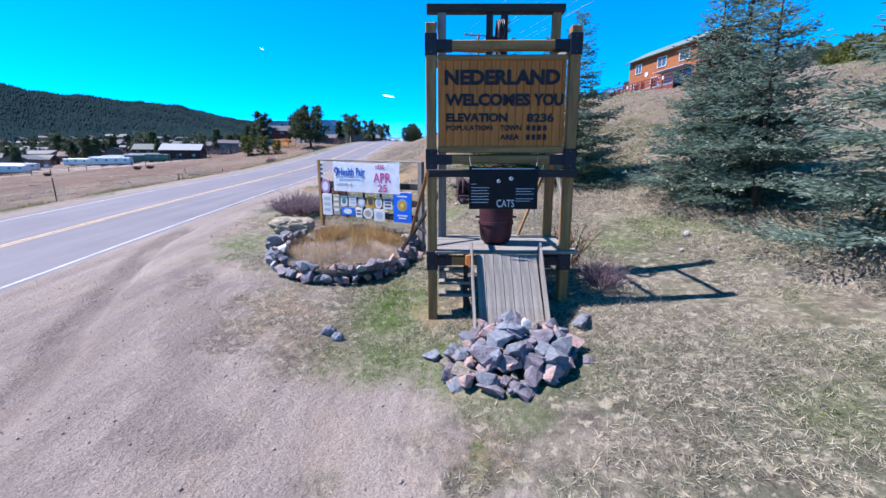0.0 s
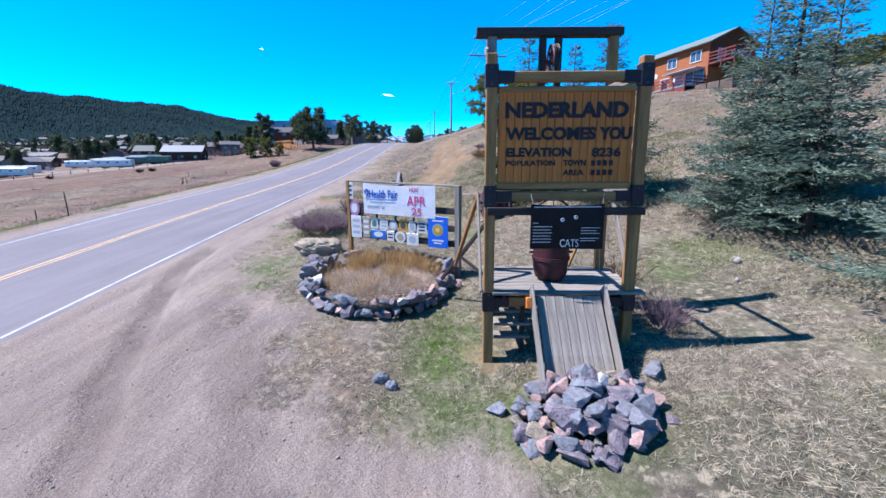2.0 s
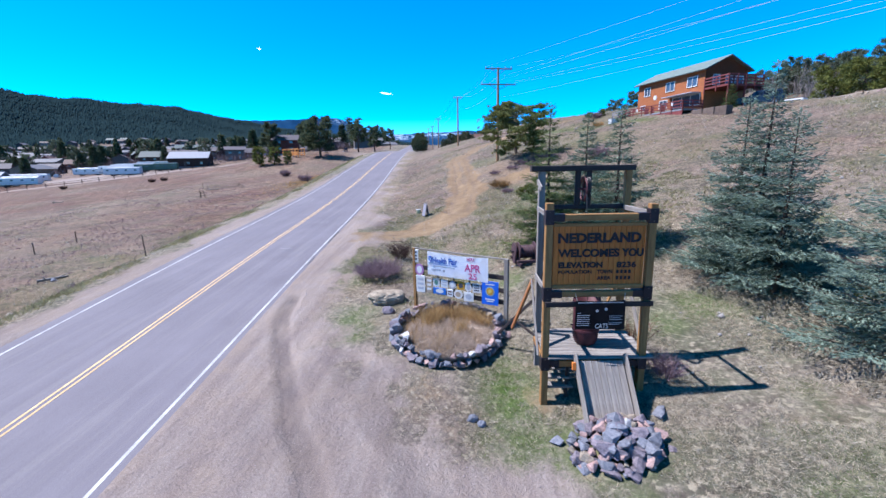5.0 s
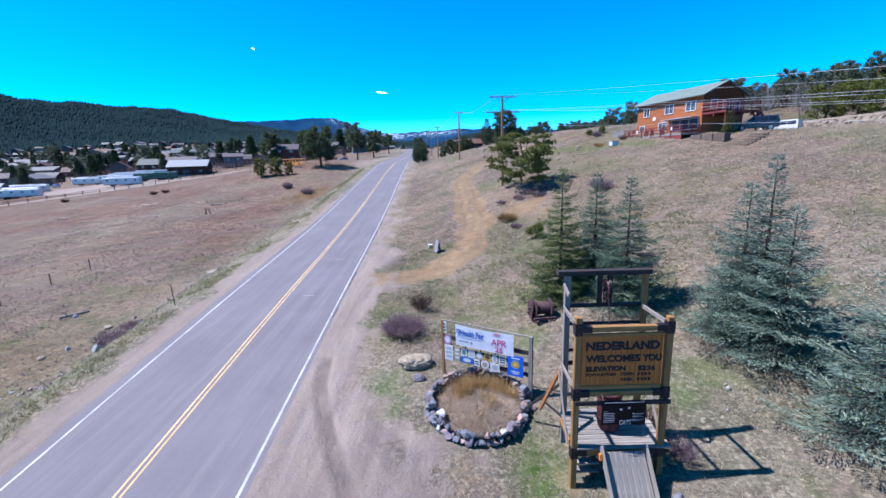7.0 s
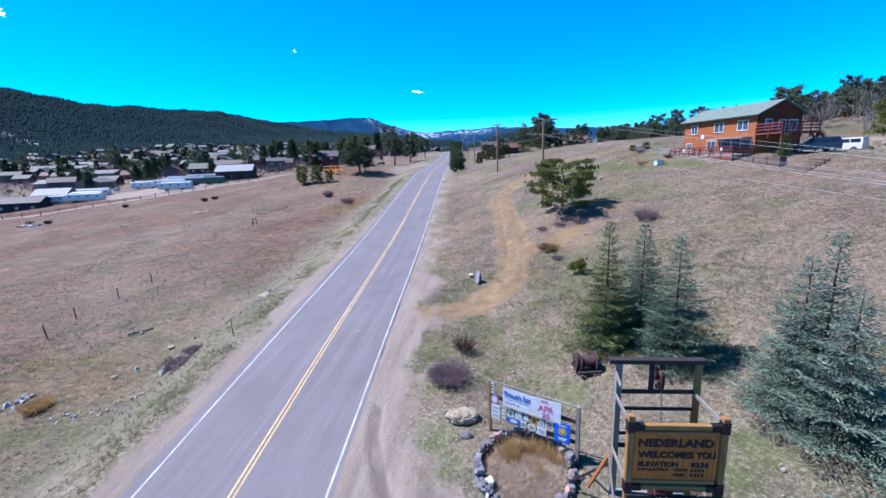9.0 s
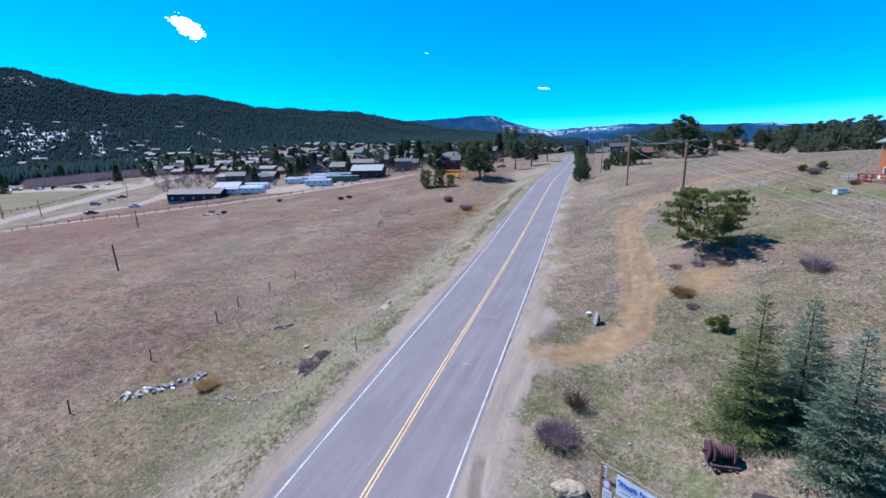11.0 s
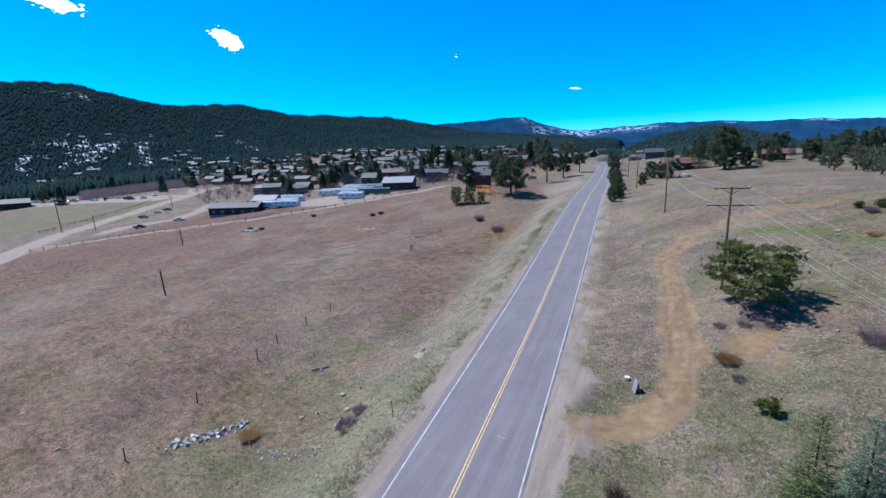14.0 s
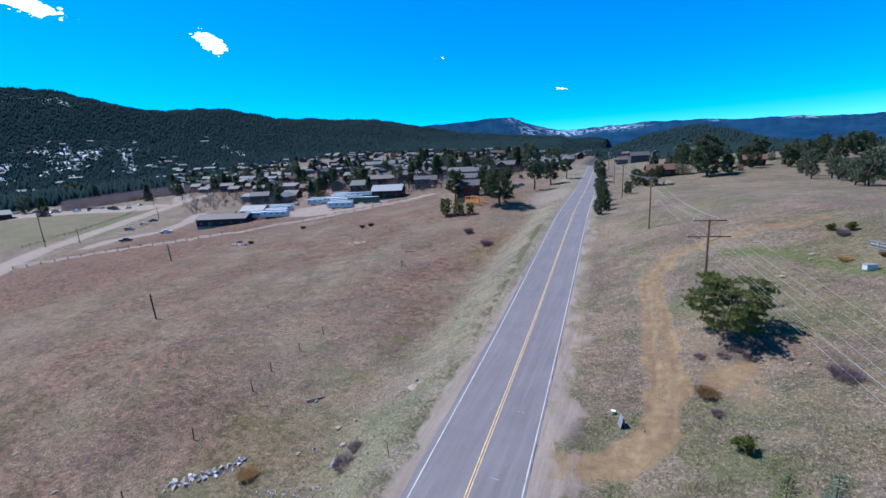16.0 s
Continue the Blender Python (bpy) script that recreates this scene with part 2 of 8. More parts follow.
def covers(x, y):
    """How far each kind of ground covers a place: gravel, orange dirt, green grass, wood, snow, town, meadow moisture."""
    u, r = x - road_x(y), np.hypot(x + 5, y)
    wob = rough(x, y, 2.2, 21) + 0.5 * rough(x, y, 0.6, 25)
    edge = np.interp(y, (-30, 2, 4.2, 6.5, 9, 10.5, 13, 16, 20, 24, 32, 52, 90, 400), (4, 2.6, 0.2, -2.6, -4.4, -5.3, -5.8, -7.0, -7.8, -8.0, -8.9, -11.2, -14.2, -36))
    gravel = smooth(2.6, -2.6, x - edge + 1.5 * wob) * (u > 0)
    shoulder = smooth(0.5, -0.5, -u - 5.2 + 0.03 * np.clip(y - 25, 0, 60) + 0.5 * wob) * (u < 0)
    sprout = smooth(0.15, 0.55, rough(x, y, 0.8, 37)) * np.exp(-(((x - 0.1) / 1.5) ** 2 + ((y - 5.4) / 1.6) ** 2))
    gravel = gravel * (1 - 0.9 * sprout) * (1 - 0.6 * smooth(0.2, 0.6, rough(x, y, 1.1, 38)) * smooth(-3.0, -0.5, x - edge))
    gravel = np.maximum(gravel, shoulder) * smooth(330, 290, y)
    lane = np.maximum(smooth(7, 5, near_line(x, y, TOWN_ROAD)), smooth(4.2, 2.8, near_line(x, y, FENCE_LANE)))
    for line, half in ((DRIVE, 4.5), (LOT, 16), (CREEK_ROAD, 6)):
        lane = np.maximum(lane, smooth(half + 1.5, half - 1.0, near_line(x, y, line)))
    yard = smooth(24, 16, np.hypot((x + 150) / 1.6, y - 168))
    yard = np.maximum(yard, 0.5 * smooth(1.3, 0.7, np.hypot((x + 34) / 8, (y - 150) / 20) + 0.05 * wob))
    gravel = np.maximum(gravel, np.maximum(lane, yard))
    track = near_line(x, y, TRACK)
    dirt = smooth(2.05, 0.75, track + 0.5 * wob) * (1 - 0.5 * smooth(0.45, 0.1, track + 0.2 * wob) * smooth(30, 34, y)) * (0.35 + 0.65 * smooth(84, 70, y + 0.3 * x)) * 0.9
    bank = smooth(1.6, 0.4, np.abs(u - 5.6 + 0.6 * wob)) * smooth(24, 32, y) * smooth(130, 90, y) * 0.42
    scar = np.exp(-(((x - 2.6) / 2.8) ** 2 + ((y - 35.0) / 3.2) ** 2)) * (0.7 + 0.6 * wob)
    scar = np.maximum(scar, 0.42 * smooth(1.5, 0.4, near_line(x, y, [(-0.2, 44.0), (0.6, 39.0), (1.6, 36.0), (3.4, 32.5), (5.6, 29.5)]) + 0.7 * wob))
    bare = 0.55 * smooth(0.25, 0.7, rough(x, y, 1.3, 39)) * np.exp(-(((x + 0.2) / 2.2) ** 2 + ((y - 6.6) / 2.4) ** 2))
    bare = np.maximum(bare, 0.40 * smooth(-0.25, 0.5, rough(x, y, 0.9, 44)) * np.exp(-((x - edge - 0.6) / 1.5) ** 2) * smooth(1.0, 3.5, y) * smooth(16, 11, y))
    apron = smooth(1.3, 0.5, np.hypot((x + 4.6) / 3.4, (y - 26.4 - 0.35 * (x + 4.6)) / 1.9) + 0.3 * wob)
    dirt = np.clip(np.maximum(np.maximum(np.maximum(dirt, bare), 0.62 * apron * smooth(4.6, 6.5, u)), np.maximum(bank, scar)), 0, 1)
    green = smooth(-0.1, 0.9, rough(x, y, 3.0, 31)) * 0.6 * smooth(40, 8, np.hypot(x - 1, y - 9))
    green = np.maximum(green, 0.95 * np.exp(-(((x + 0.75) / 0.8) ** 2 + ((y - 8.0) / 1.7) ** 2)))
    green = np.maximum(green, 0.28 * smooth(0.1, 0.8, rough(x, y, 9, 35)) * (u < -7) * smooth(70, 25, y))
    green = np.maximum(green, 0.95 * sprout)
    green = np.maximum(green, 0.85 * smooth(0.35, 0.8, rough(x, y, 0.9, 37)) * np.exp(-(((x + 0.3) / 1.6) ** 2 + ((y - 5.6) / 1.8) ** 2)))
    green = np.maximum(green, 0.75 * np.exp(-(((x + 40.6) / 5.0) ** 2 + ((y - 25.0) / 2.2) ** 2)) * (0.8 + 0.6 * wob))
    green = np.maximum(green, 0.45 * smooth(0.15, 0.6, rough(x, y, 5.0, 33)) * np.exp(-((u + 22) / 9) ** 2) * smooth(75, 40, y))
    green = np.maximum(green, 0.55 * smooth(14, 4, near_line(x, y, [(-275, 120), (-345, 180)])) + 0.35 * smooth(60, 25, near_line(x, y, [(-330, 110), (-420, 150)])))
    green = np.maximum(green, 0.35 * smooth(-0.1, 0.6, rough(x, y, 6.0, 34)) * (u > 12) * smooth(20, 34, y))
    green = np.maximum(green, 0.5 * smooth(-0.3, 0.4, rough(x, y, 2.5, 36)) * (u > 6) * smooth(13, 17, y) * smooth(29, 24, y) * smooth(9, 4, x))
    green = np.maximum(green, 0.8 * smooth(1.9, 0.8, near_line(x, y, GREENWAY) + 0.4 * wob))
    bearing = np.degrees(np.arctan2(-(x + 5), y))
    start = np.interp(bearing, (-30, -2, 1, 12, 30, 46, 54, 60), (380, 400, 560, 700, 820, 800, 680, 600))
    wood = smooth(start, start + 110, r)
    drift = rough(bearing * 16, r * 0.55, 22, 41) + 0.5 * rough(bearing * 16, r, 90, 42)
    snow = smooth(0.22, 0.42, drift + 0.35 - 0.075 * np.abs(bearing - 63.5)) * smooth(860, 920, r) * smooth(1210, 1080, r) * (bearing > 50)
    snow = np.maximum(snow, smooth(0.5, 0.7, drift) * smooth(1350, 1400, r) * smooth(1700, 1600, r) * (bearing > 63))
    gravel = np.maximum(gravel, 0.45 * smooth(105, 135, -u) * (1 - wood) * smooth(51, 46, bearing) * smooth(150, 190, y))
    town = np.maximum(smooth(105, 130, -u), 0.85 * smooth(8, 20, -u) * (0.8 + 0.3 * rough(x, y, 11, 47))) * (1 - wood) * (1 - gravel) * (1 - 0.55 * smooth(215, 240, -x) * smooth(300, 220, y))
    town = np.maximum(town, 0.52 * smooth(12, 22, y) * (u > 6) * (0.85 + 0.3 * rough(x, y, 8, 48)) * (1 - wood) * (1 - gravel) * (1 - dirt))
    rut = 0.70 * smooth(0.30, 0.12, near_line(x, y, RUT) + 0.10 * wob) * (0.8 + 0.5 * wob) * smooth(3.0, 6.0, y) + 0.28 * smooth(1.5, 0.3, near_line(x, y, RUT[:5]) + 0.4 * wob)
    rut = np.maximum(rut, 0.4 * smooth(0.5, 0.1, near_line(x, y, [(-6.4, 10.5), (-5.0, 8.0), (-3.6, 5.8), (-2.6, 4.0)]) + 0.45 * wob))
    rut = np.maximum(rut, 0.55 * smooth(0.34, 0.08, np.abs(near_line(x, y, TRACK[3:]) - 0.75) + 0.2 * wob) * (0.7 + 0.5 * wob))
    rut = np.maximum(rut, 0.75 * np.exp(-(((x + 8.0) / 0.8) ** 2 + ((y - 28.0) / 1.3) ** 2)))
    rut = np.maximum(rut, 0.8 * smooth(0.35, 0.75, np.exp(-(((x - 3.2) / 2.6) ** 2 + ((y - 38.2) / 1.1) ** 2)) + 0.25 * wob))
    return gravel, dirt, green, wood, snow, town, np.clip(rut, 0, 1)


def ground_material():
    m, t, b = shader("dry_ground", 0.95, 0, 0.15)
    where = t.nodes.new("ShaderNodeNewGeometry").outputs["Position"]
    cover = t.nodes.new("ShaderNodeVertexColor")
    cover.layer_name = "cover"
    more = t.nodes.new("ShaderNodeVertexColor")
    more.layer_name = "more"
    sep, sep2 = t.nodes.new("ShaderNodeSeparateColor"), t.nodes.new("ShaderNodeSeparateColor")
    t.links.new(cover.outputs[0], sep.inputs[0])
    t.links.new(more.outputs[0], sep2.inputs[0])
    wide, mid, fine, grit = noise_of(t, where, 0.075, 6, 0.65), noise_of(t, where, 0.9, 5, 0.65), noise_of(t, where, 9.0, 5, 0.7), noise_of(t, where, 48.0, 4, 0.75)
    along = t.nodes.new("ShaderNodeMapping")
    along.inputs["Rotation"].default_value = (0, 0, radians(-4.1))
    along.inputs["Scale"].default_value = (1.5, 0.10, 1)
    t.links.new(where, along.inputs["Vector"])
    track_streak = noise_of(t, along.outputs[0], 1.0, 5, 0.7)
    shifted = t.nodes.new("ShaderNodeMapping")
    shifted.inputs["Location"].default_value = (130, 70, 0)
    shifted.inputs["Scale"].default_value = (1.0, 1.9, 1)
    shifted.inputs["Rotation"].default_value = (0, 0, radians(28))
    t.links.new(where, shifted.inputs["Vector"])
    patch, clump = noise_of(t, shifted.outputs[0], 0.16, 7, 0.7), noise_of(t, where, 2.6, 6, 0.75)
    # dead grass: straw, mauve litter, olive and rusty patches
    straw = ramp(t, fine, (0.3, (0.058, 0.047, 0.036)), (0.5, (0.129, 0.109, 0.08)), (0.72, (0.231, 0.201, 0.149)))
    straw = blend(t, 0.45, straw, ramp(t, grit, (0.34, (0.041, 0.03, 0.025)), (0.5, (0.132, 0.105, 0.072)), (0.66, (0.319, 0.27, 0.193))))
    fibre = node(t, "ShaderNodeTexNoise", Scale=130.0, Detail=3.0, Roughness=0.7, Distortion=1.8)
    t.links.new(where, fibre.inputs["Vector"])
    thatch = node(t, "ShaderNodeTexNoise", Scale=38.0, Detail=5.0, Roughness=0.8, Distortion=2.5)
    t.links.new(where, thatch.inputs["Vector"])
    straw = blend(t, 0.4, straw, ramp(t, thatch.outputs["Fac"], (0.40, (0.033, 0.025, 0.02)), (0.5, (0.149, 0.121, 0.091)), (0.58, (0.363, 0.314, 0.237))))
    straw = blend(t, 0.5, straw, ramp(t, fibre.outputs["Fac"], (0.38, (0.025, 0.019, 0.015)), (0.5, (0.149, 0.121, 0.091)), (0.60, (0.407, 0.352, 0.27))))
    mauve = ramp(t, fine, (0.3, (0.033, 0.025, 0.029)), (0.7, (0.124, 0.096, 0.096)))
    olive = ramp(t, fine, (0.3, (0.043, 0.044, 0.028)), (0.7, (0.138, 0.132, 0.085)))
    rusty = ramp(t, fine, (0.3, (0.083, 0.05, 0.03)), (0.7, (0.187, 0.121, 0.072)))
    c = blend(t, ramp(t, wide, (0.42, (0.5, 0.5, 0.5)), (0.52, (0, 0, 0))), straw, mauve)
    c = blend(t, ramp(t, patch, (0.50, (0, 0, 0)), (0.58, (0.85, 0.85, 0.85))), c, olive)
    c = blend(t, ramp(t, patch, (0.40, (0.3, 0.3, 0.3)), (0.46, (0, 0, 0))), c, rusty)
    c = blend(t, ramp(t, wide, (0.55, (0, 0, 0)), (0.62, (0.22, 0.22, 0.22))), c, (0.187, 0.151, 0.107))
    c = blend(t, ramp(t, clump, (0.46, (0, 0, 0)), (0.64, (0.75, 0.75, 0.75))), c, (0.047, 0.036, 0.03))
    c = blend(t, ramp(t, clump, (0.30, (0.5, 0.5, 0.5)), (0.42, (0, 0, 0))), c, (0.231, 0.187, 0.138))
    speck = noise_of(t, where, 6.5, 3, 0.6)
    c = blend(t, ramp(t, speck, (0.55, (0, 0, 0)), (0.63, (0.7, 0.7, 0.7))), c, (0.275, 0.235, 0.17))
    c = blend(t, ramp(t, speck, (0.36, (0.6, 0.6, 0.6)), (0.43, (0, 0, 0))), c, (0.052, 0.052, 0.032))
    lawn = ramp(t, fine, (0.3, (0.032, 0.056, 0.012)), (0.7, (0.10, 0.138, 0.038)))
    green_fac = number(t, "MULTIPLY", sep.outputs[2], ramp(t, clump, (0.36, (0.35, 0.35, 0.35)), (0.56, (1.1, 1.1, 1.1))))
    c = blend(t, green_fac, c, lawn)
    soil = ramp(t, mid, (0.32, (0.085, 0.060, 0.038)), (0.5, (0.155, 0.108, 0.062)), (0.68, (0.225, 0.165, 0.10)))
    soil = blend(t, 0.35, soil, ramp(t, grit, (0.3, (0.072, 0.041, 0.022)), (0.7, (0.314, 0.215, 0.121))))
    ragged = number(t, "MULTIPLY", number(t, "SUBTRACT", fine, 0.5), 0.9)
    c = blend(t, ramp(t, number(t, "ADD", sep.outputs[1], ragged), (0.3, (0, 0, 0)), (0.65, (1, 1, 1))), c, soil)
    stone = node(t, "ShaderNodeTexVoronoi", Scale=38.0)
    t.links.new(where, stone.inputs["Vector"])
    chips = blend(t, ramp(t, mid, (0.42, (0, 0, 0)), (0.60, (1, 1, 1))), ramp(t, track_streak, (0.32, (0.138, 0.107, 0.099)), (0.5, (0.212, 0.171, 0.151)), (0.68, (0.292, 0.248, 0.22))), ramp(t, track_streak, (0.35, (0.198, 0.149, 0.118)), (0.65, (0.286, 0.228, 0.184))))
    chips = blend(t, 1.0, chips, ramp(t, stone.outputs["Distance"], (0.0, (1.28, 1.27, 1.22)), (0.55, (0.80, 0.80, 0.78))), "MULTIPLY")
    chips = blend(t, 0.4, chips, ramp(t, grit, (0.32, (0.072, 0.058, 0.052)), (0.5, (0.187, 0.149, 0.135)), (0.68, (0.33, 0.275, 0.253))))
    c = blend(t, ramp(t, number(t, "ADD", sep.outputs[0], ragged), (0.25, (0, 0, 0)), (0.75, (1, 1, 1))), c, chips)
    c = blend(t, number(t, "MULTIPLY", more.outputs[1], ramp(t, grit, (0.3, (1, 1, 1)), (0.7, (0.55, 0.55, 0.55)))), c, (0.063, 0.048, 0.047))
    tussock = noise_of(t, shifted.outputs[0], 0.7, 6, 0.75)
    litter = blend(t, 1.0, c, ramp(t, tussock, (0.38, (0.355, 0.237, 0.25)), (0.5, (0.71, 0.485, 0.475)), (0.62, (1.03, 0.76, 0.71))), "MULTIPLY")
    c = blend(t, sep2.outputs[2], c, litter)
    # Forest floor: shade between the trees and blue haze are put into the colour
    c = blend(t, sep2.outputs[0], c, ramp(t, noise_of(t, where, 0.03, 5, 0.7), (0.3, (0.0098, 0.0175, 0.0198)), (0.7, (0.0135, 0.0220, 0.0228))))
    broken = ramp(t, noise_of(t, where, 0.085, 4, 0.7), (0.50, (0, 0, 0)), (0.55, (1, 1, 1)))
    c = blend(t, number(t, "MULTIPLY", sep2.outputs[1], broken), c, (0.40, 0.42, 0.47))
    t.links.new(c, b.inputs["Base Color"])
    t.links.new(number(t, "MULTIPLY", number(t, "SUBTRACT", 1.0, sep2.outputs[0]), 0.15), b.inputs["Specular IOR Level"])
    h = number(t, "ADD", number(t, "ADD", number(t, "MULTIPLY", fine, 0.7), number(t, "MULTIPLY", grit, 0.35)), number(t, "MULTIPLY", clump, 2.2))
    bump(t, b, h, 0.75, 0.07)
    return m


def build_ground():
    front = np.radians(np.arange(-66, 82, 0.26))
    back = np.radians(np.linspace(82, 360 - 66, 70, endpoint=False))
    bearing = np.concatenate([front, back])
    rings = np.concatenate([[0.0], np.geomspace(0.6, 4800, 500)])
    a, r = np.meshgrid(bearing, rings)
    x, y = -4 - np.sin(a) * r, -1 + np.cos(a) * r
    z = ground_z(x.ravel(), y.ravel()).reshape(x.shape)
    # tyre ruts in the pull-out and along the track
    for line, off in ((RUT, 0.0), (TRACK[3:], 0.75), (TRACK[3:], -0.75)):
        d = np.abs(near_line(x, y, line) - abs(off)) if off else near_line(x, y, line)
        z -= (0.09 if not off else 0.03) * smooth(0.45, 0.1, d)
    n, k = len(rings), len(bearing)
    i = np.arange(n - 1)[:, None] * k + np.arange(k)[None]
    j = np.arange(n - 1)[:, None] * k + (np.arange(k)[None] + 1) % k
    quads = np.stack([i, j, j + k, i + k], -1).reshape(-1, 4)
    me = big_mesh("ground", np.stack([x, y, z], -1).reshape(-1, 3), quads, ground_material())
    masks = covers(x.ravel(), y.ravel())
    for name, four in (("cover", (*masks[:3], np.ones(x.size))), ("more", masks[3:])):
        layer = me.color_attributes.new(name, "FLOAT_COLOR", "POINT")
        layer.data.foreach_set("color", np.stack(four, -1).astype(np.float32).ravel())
    me.shade_smooth()
    return tagged(new("ground", me), "dry grassy hillside, gravel pull-out and meadow reaching wooded hills", "ground", kind="structure")


ground = build_ground()


def far_mountains():
    """The range beyond the valley: a plain backdrop with blue haze put into its colours, and old snow near its tops."""
    m, t, b = shader("haze_blue_slopes", 1.0, 0, 0.0)
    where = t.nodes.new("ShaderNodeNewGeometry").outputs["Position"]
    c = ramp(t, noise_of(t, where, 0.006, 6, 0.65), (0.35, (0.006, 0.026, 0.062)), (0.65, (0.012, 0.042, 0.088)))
    cover = t.nodes.new("ShaderNodeVertexColor")
    cover.layer_name = "snow"
    flakes = number(t, "MULTIPLY", cover.outputs[0], ramp(t, noise_of(t, where, 0.022, 5, 0.7), (0.48, (0, 0, 0)), (0.56, (1, 1, 1))))
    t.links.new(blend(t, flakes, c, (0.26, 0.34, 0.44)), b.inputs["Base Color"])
    at = (-60, -40, -24, -20, -17, -14.2, -12.4, -10.1, -8.1, -7.1, -5, -2.2, 0, 1.3, 3.8, 7.3, 9.1, 10.5, 13.3, 14.7, 16.3, 17.6, 19.8, 21.3, 25, 28.7, 32.4, 45)
    up = (2.5, 2.8, 3.0, 2.9, 3.0, 3.3, 3.35, 3.4, 3.45, 3.7, 3.8, 3.85, 4.0, 3.9, 3.85, 3.7, 3.7, 3.75, 4.5, 4.98, 5.7, 5.7, 5.68, 5.5, 5.3, 5.15, 5.0, 4.0)
    bearing = np.arange(-60, 45, 0.12)
    crest = np.interp(bearing, at, up) + 0.05 * rough(bearing, bearing * 0, 0.9, 81)
    rows = np.linspace(0, 1, 26)
    q, be = np.meshgrid(rows, bearing)
    far = 3500 + 1100 * q
    z = 18 + 4600 * np.tan(np.radians(np.repeat(crest[:, None], len(rows), 1))) * q ** 1.25 + 22 * rough(be * 60, q * 900, 420, 85) * q * (1 - q)
    x, y = -5 - np.sin(np.radians(be)) * far, np.cos(np.radians(be)) * far
    n, k = be.shape
    i = np.arange(n - 1)[:, None] * k + np.arange(k - 1)[None]
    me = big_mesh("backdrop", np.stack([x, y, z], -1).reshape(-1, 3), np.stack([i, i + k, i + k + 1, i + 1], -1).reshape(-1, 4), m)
    def patch(c0, w0, r0, h0):
        return np.exp(-((be - c0) / w0) ** 2 - ((q - r0) / h0) ** 2)
    snow = np.clip(1.6 * patch(9.5, 2.4, 0.92, 0.10) + 1.2 * patch(3.5, 2.6, 0.92, 0.07) + 0.9 * patch(14.2, 1.2, 0.8, 0.12) + patch(-6.8, 0.8, 0.97, 0.03) + patch(-14.5, 1.2, 0.97, 0.03) + 0.7 * patch(16.2, 0.8, 0.95, 0.05), 0, 1)
    layer = me.color_attributes.new("snow", "FLOAT_COLOR", "POINT")
    layer.data.foreach_set("color", np.repeat(snow.reshape(-1, 1), 4, 1).astype(np.float32).ravel())
    me.shade_smooth()
    return tagged(new("backdrop", me), "distant mountain range with painted-in blue haze and patches of old snow", "mountains", kind="structure")


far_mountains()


# ---- road ----
def asphalt():
    m, t, b = shader("asphalt", 0.85, 0, 0.3)
    where = t.nodes.new("ShaderNodeTexCoord").outputs["Object"]
    grit, worn = noise_of(t, where, 60.0, 3, 0.7), noise_of(t, where, 0.35, 4)
    streak = t.nodes.new("ShaderNodeMapping")
    streak.inputs["Scale"].default_value = (1.6, 0.03, 1)
    t.links.new(where, streak.inputs["Vector"])
    lanes = noise_of(t, streak.outputs[0], 1.0, 3)
    f = number(t, "ADD", number(t, "MULTIPLY", lanes, 0.5), number(t, "MULTIPLY", worn, 0.5))
    c = ramp(t, f, (0.35, (0.088, 0.075, 0.088)), (0.65, (0.130, 0.114, 0.130)))
    streaky = number(t, "MULTIPLY", lanes, ramp(t, noise_of(t, streak.outputs[0], 2.3, 2), (0.52, (0, 0, 0)), (0.68, (0.6, 0.6, 0.6))))
    c = blend(t, streaky, c, (0.175, 0.155, 0.150))
    c = blend(t, 0.3, c, ramp(t, grit, (0.3, (0.05, 0.047, 0.05)), (0.7, (0.209, 0.198, 0.201))))
    t.links.new(c, b.inputs["Base Color"])
    bump(t, b, grit, 0.25, 0.006)
    return m


def strip(name, u0, u1, y0, y1, lift, material, step=2.0, wave=0.0, parent=None, label=""):
    """A ribbon that follows the road between two offsets from its centre line."""
    ys = np.arange(y0, y1 + step / 2, step)
    ys = np.minimum(ys, y1)
    verts, faces = [], []
    for k, y in enumerate(ys):
        for s, u in enumerate((u0, u1)):
            w = wave * float(rough(np.array([y * 1.0]), np.array([s * 37.0]), 1.3, 51)[0]) if wave else 0.0
            verts.append((float(road_x(y)) + u + w, y, float(road_z(y)) + lift - 0.048))
        if k:
            faces.append((2 * k - 2, 2 * k - 1, 2 * k + 1, 2 * k))
    return mesh_ob(name, verts, faces, material, parent, label)


road_mat = asphalt()
white_paint = surface("white_road_paint", (0.165, 0.16, 0.16), (0.385, 0.38, 0.374), 1.5, 0.7, grain=30.0, relief=0.1)
yellow_paint = surface("yellow_road_paint", (0.34, 0.22, 0.10), (0.56, 0.38, 0.18), 2.0, 0.7, grain=30.0, relief=0.1)
road = strip("road", -3.98, 4.0, -70, 420, 0.03, road_mat, 1.0, 0.10)
tagged(road, "grey worn asphalt two-lane road", "road", kind="structure")
for name, u0, u1, mat in (("edge_line", 3.675, 3.765, white_paint), ("edge_line", -3.52, -3.43, white_paint), ("centre_line", 0.29, 0.365, yellow_paint), ("centre_line", 0.095, 0.17, yellow_paint)):
    strip(name, u0, u1, -60, 415, 0.034, mat, 1.0, parent=road)
crumbled = surface("crumbled_asphalt", (0.028, 0.026, 0.026), (0.072, 0.066, 0.063), 3.0, 0.95, grain=25.0, relief=0.6, depth=0.03)
crumbs = random.Random(6)
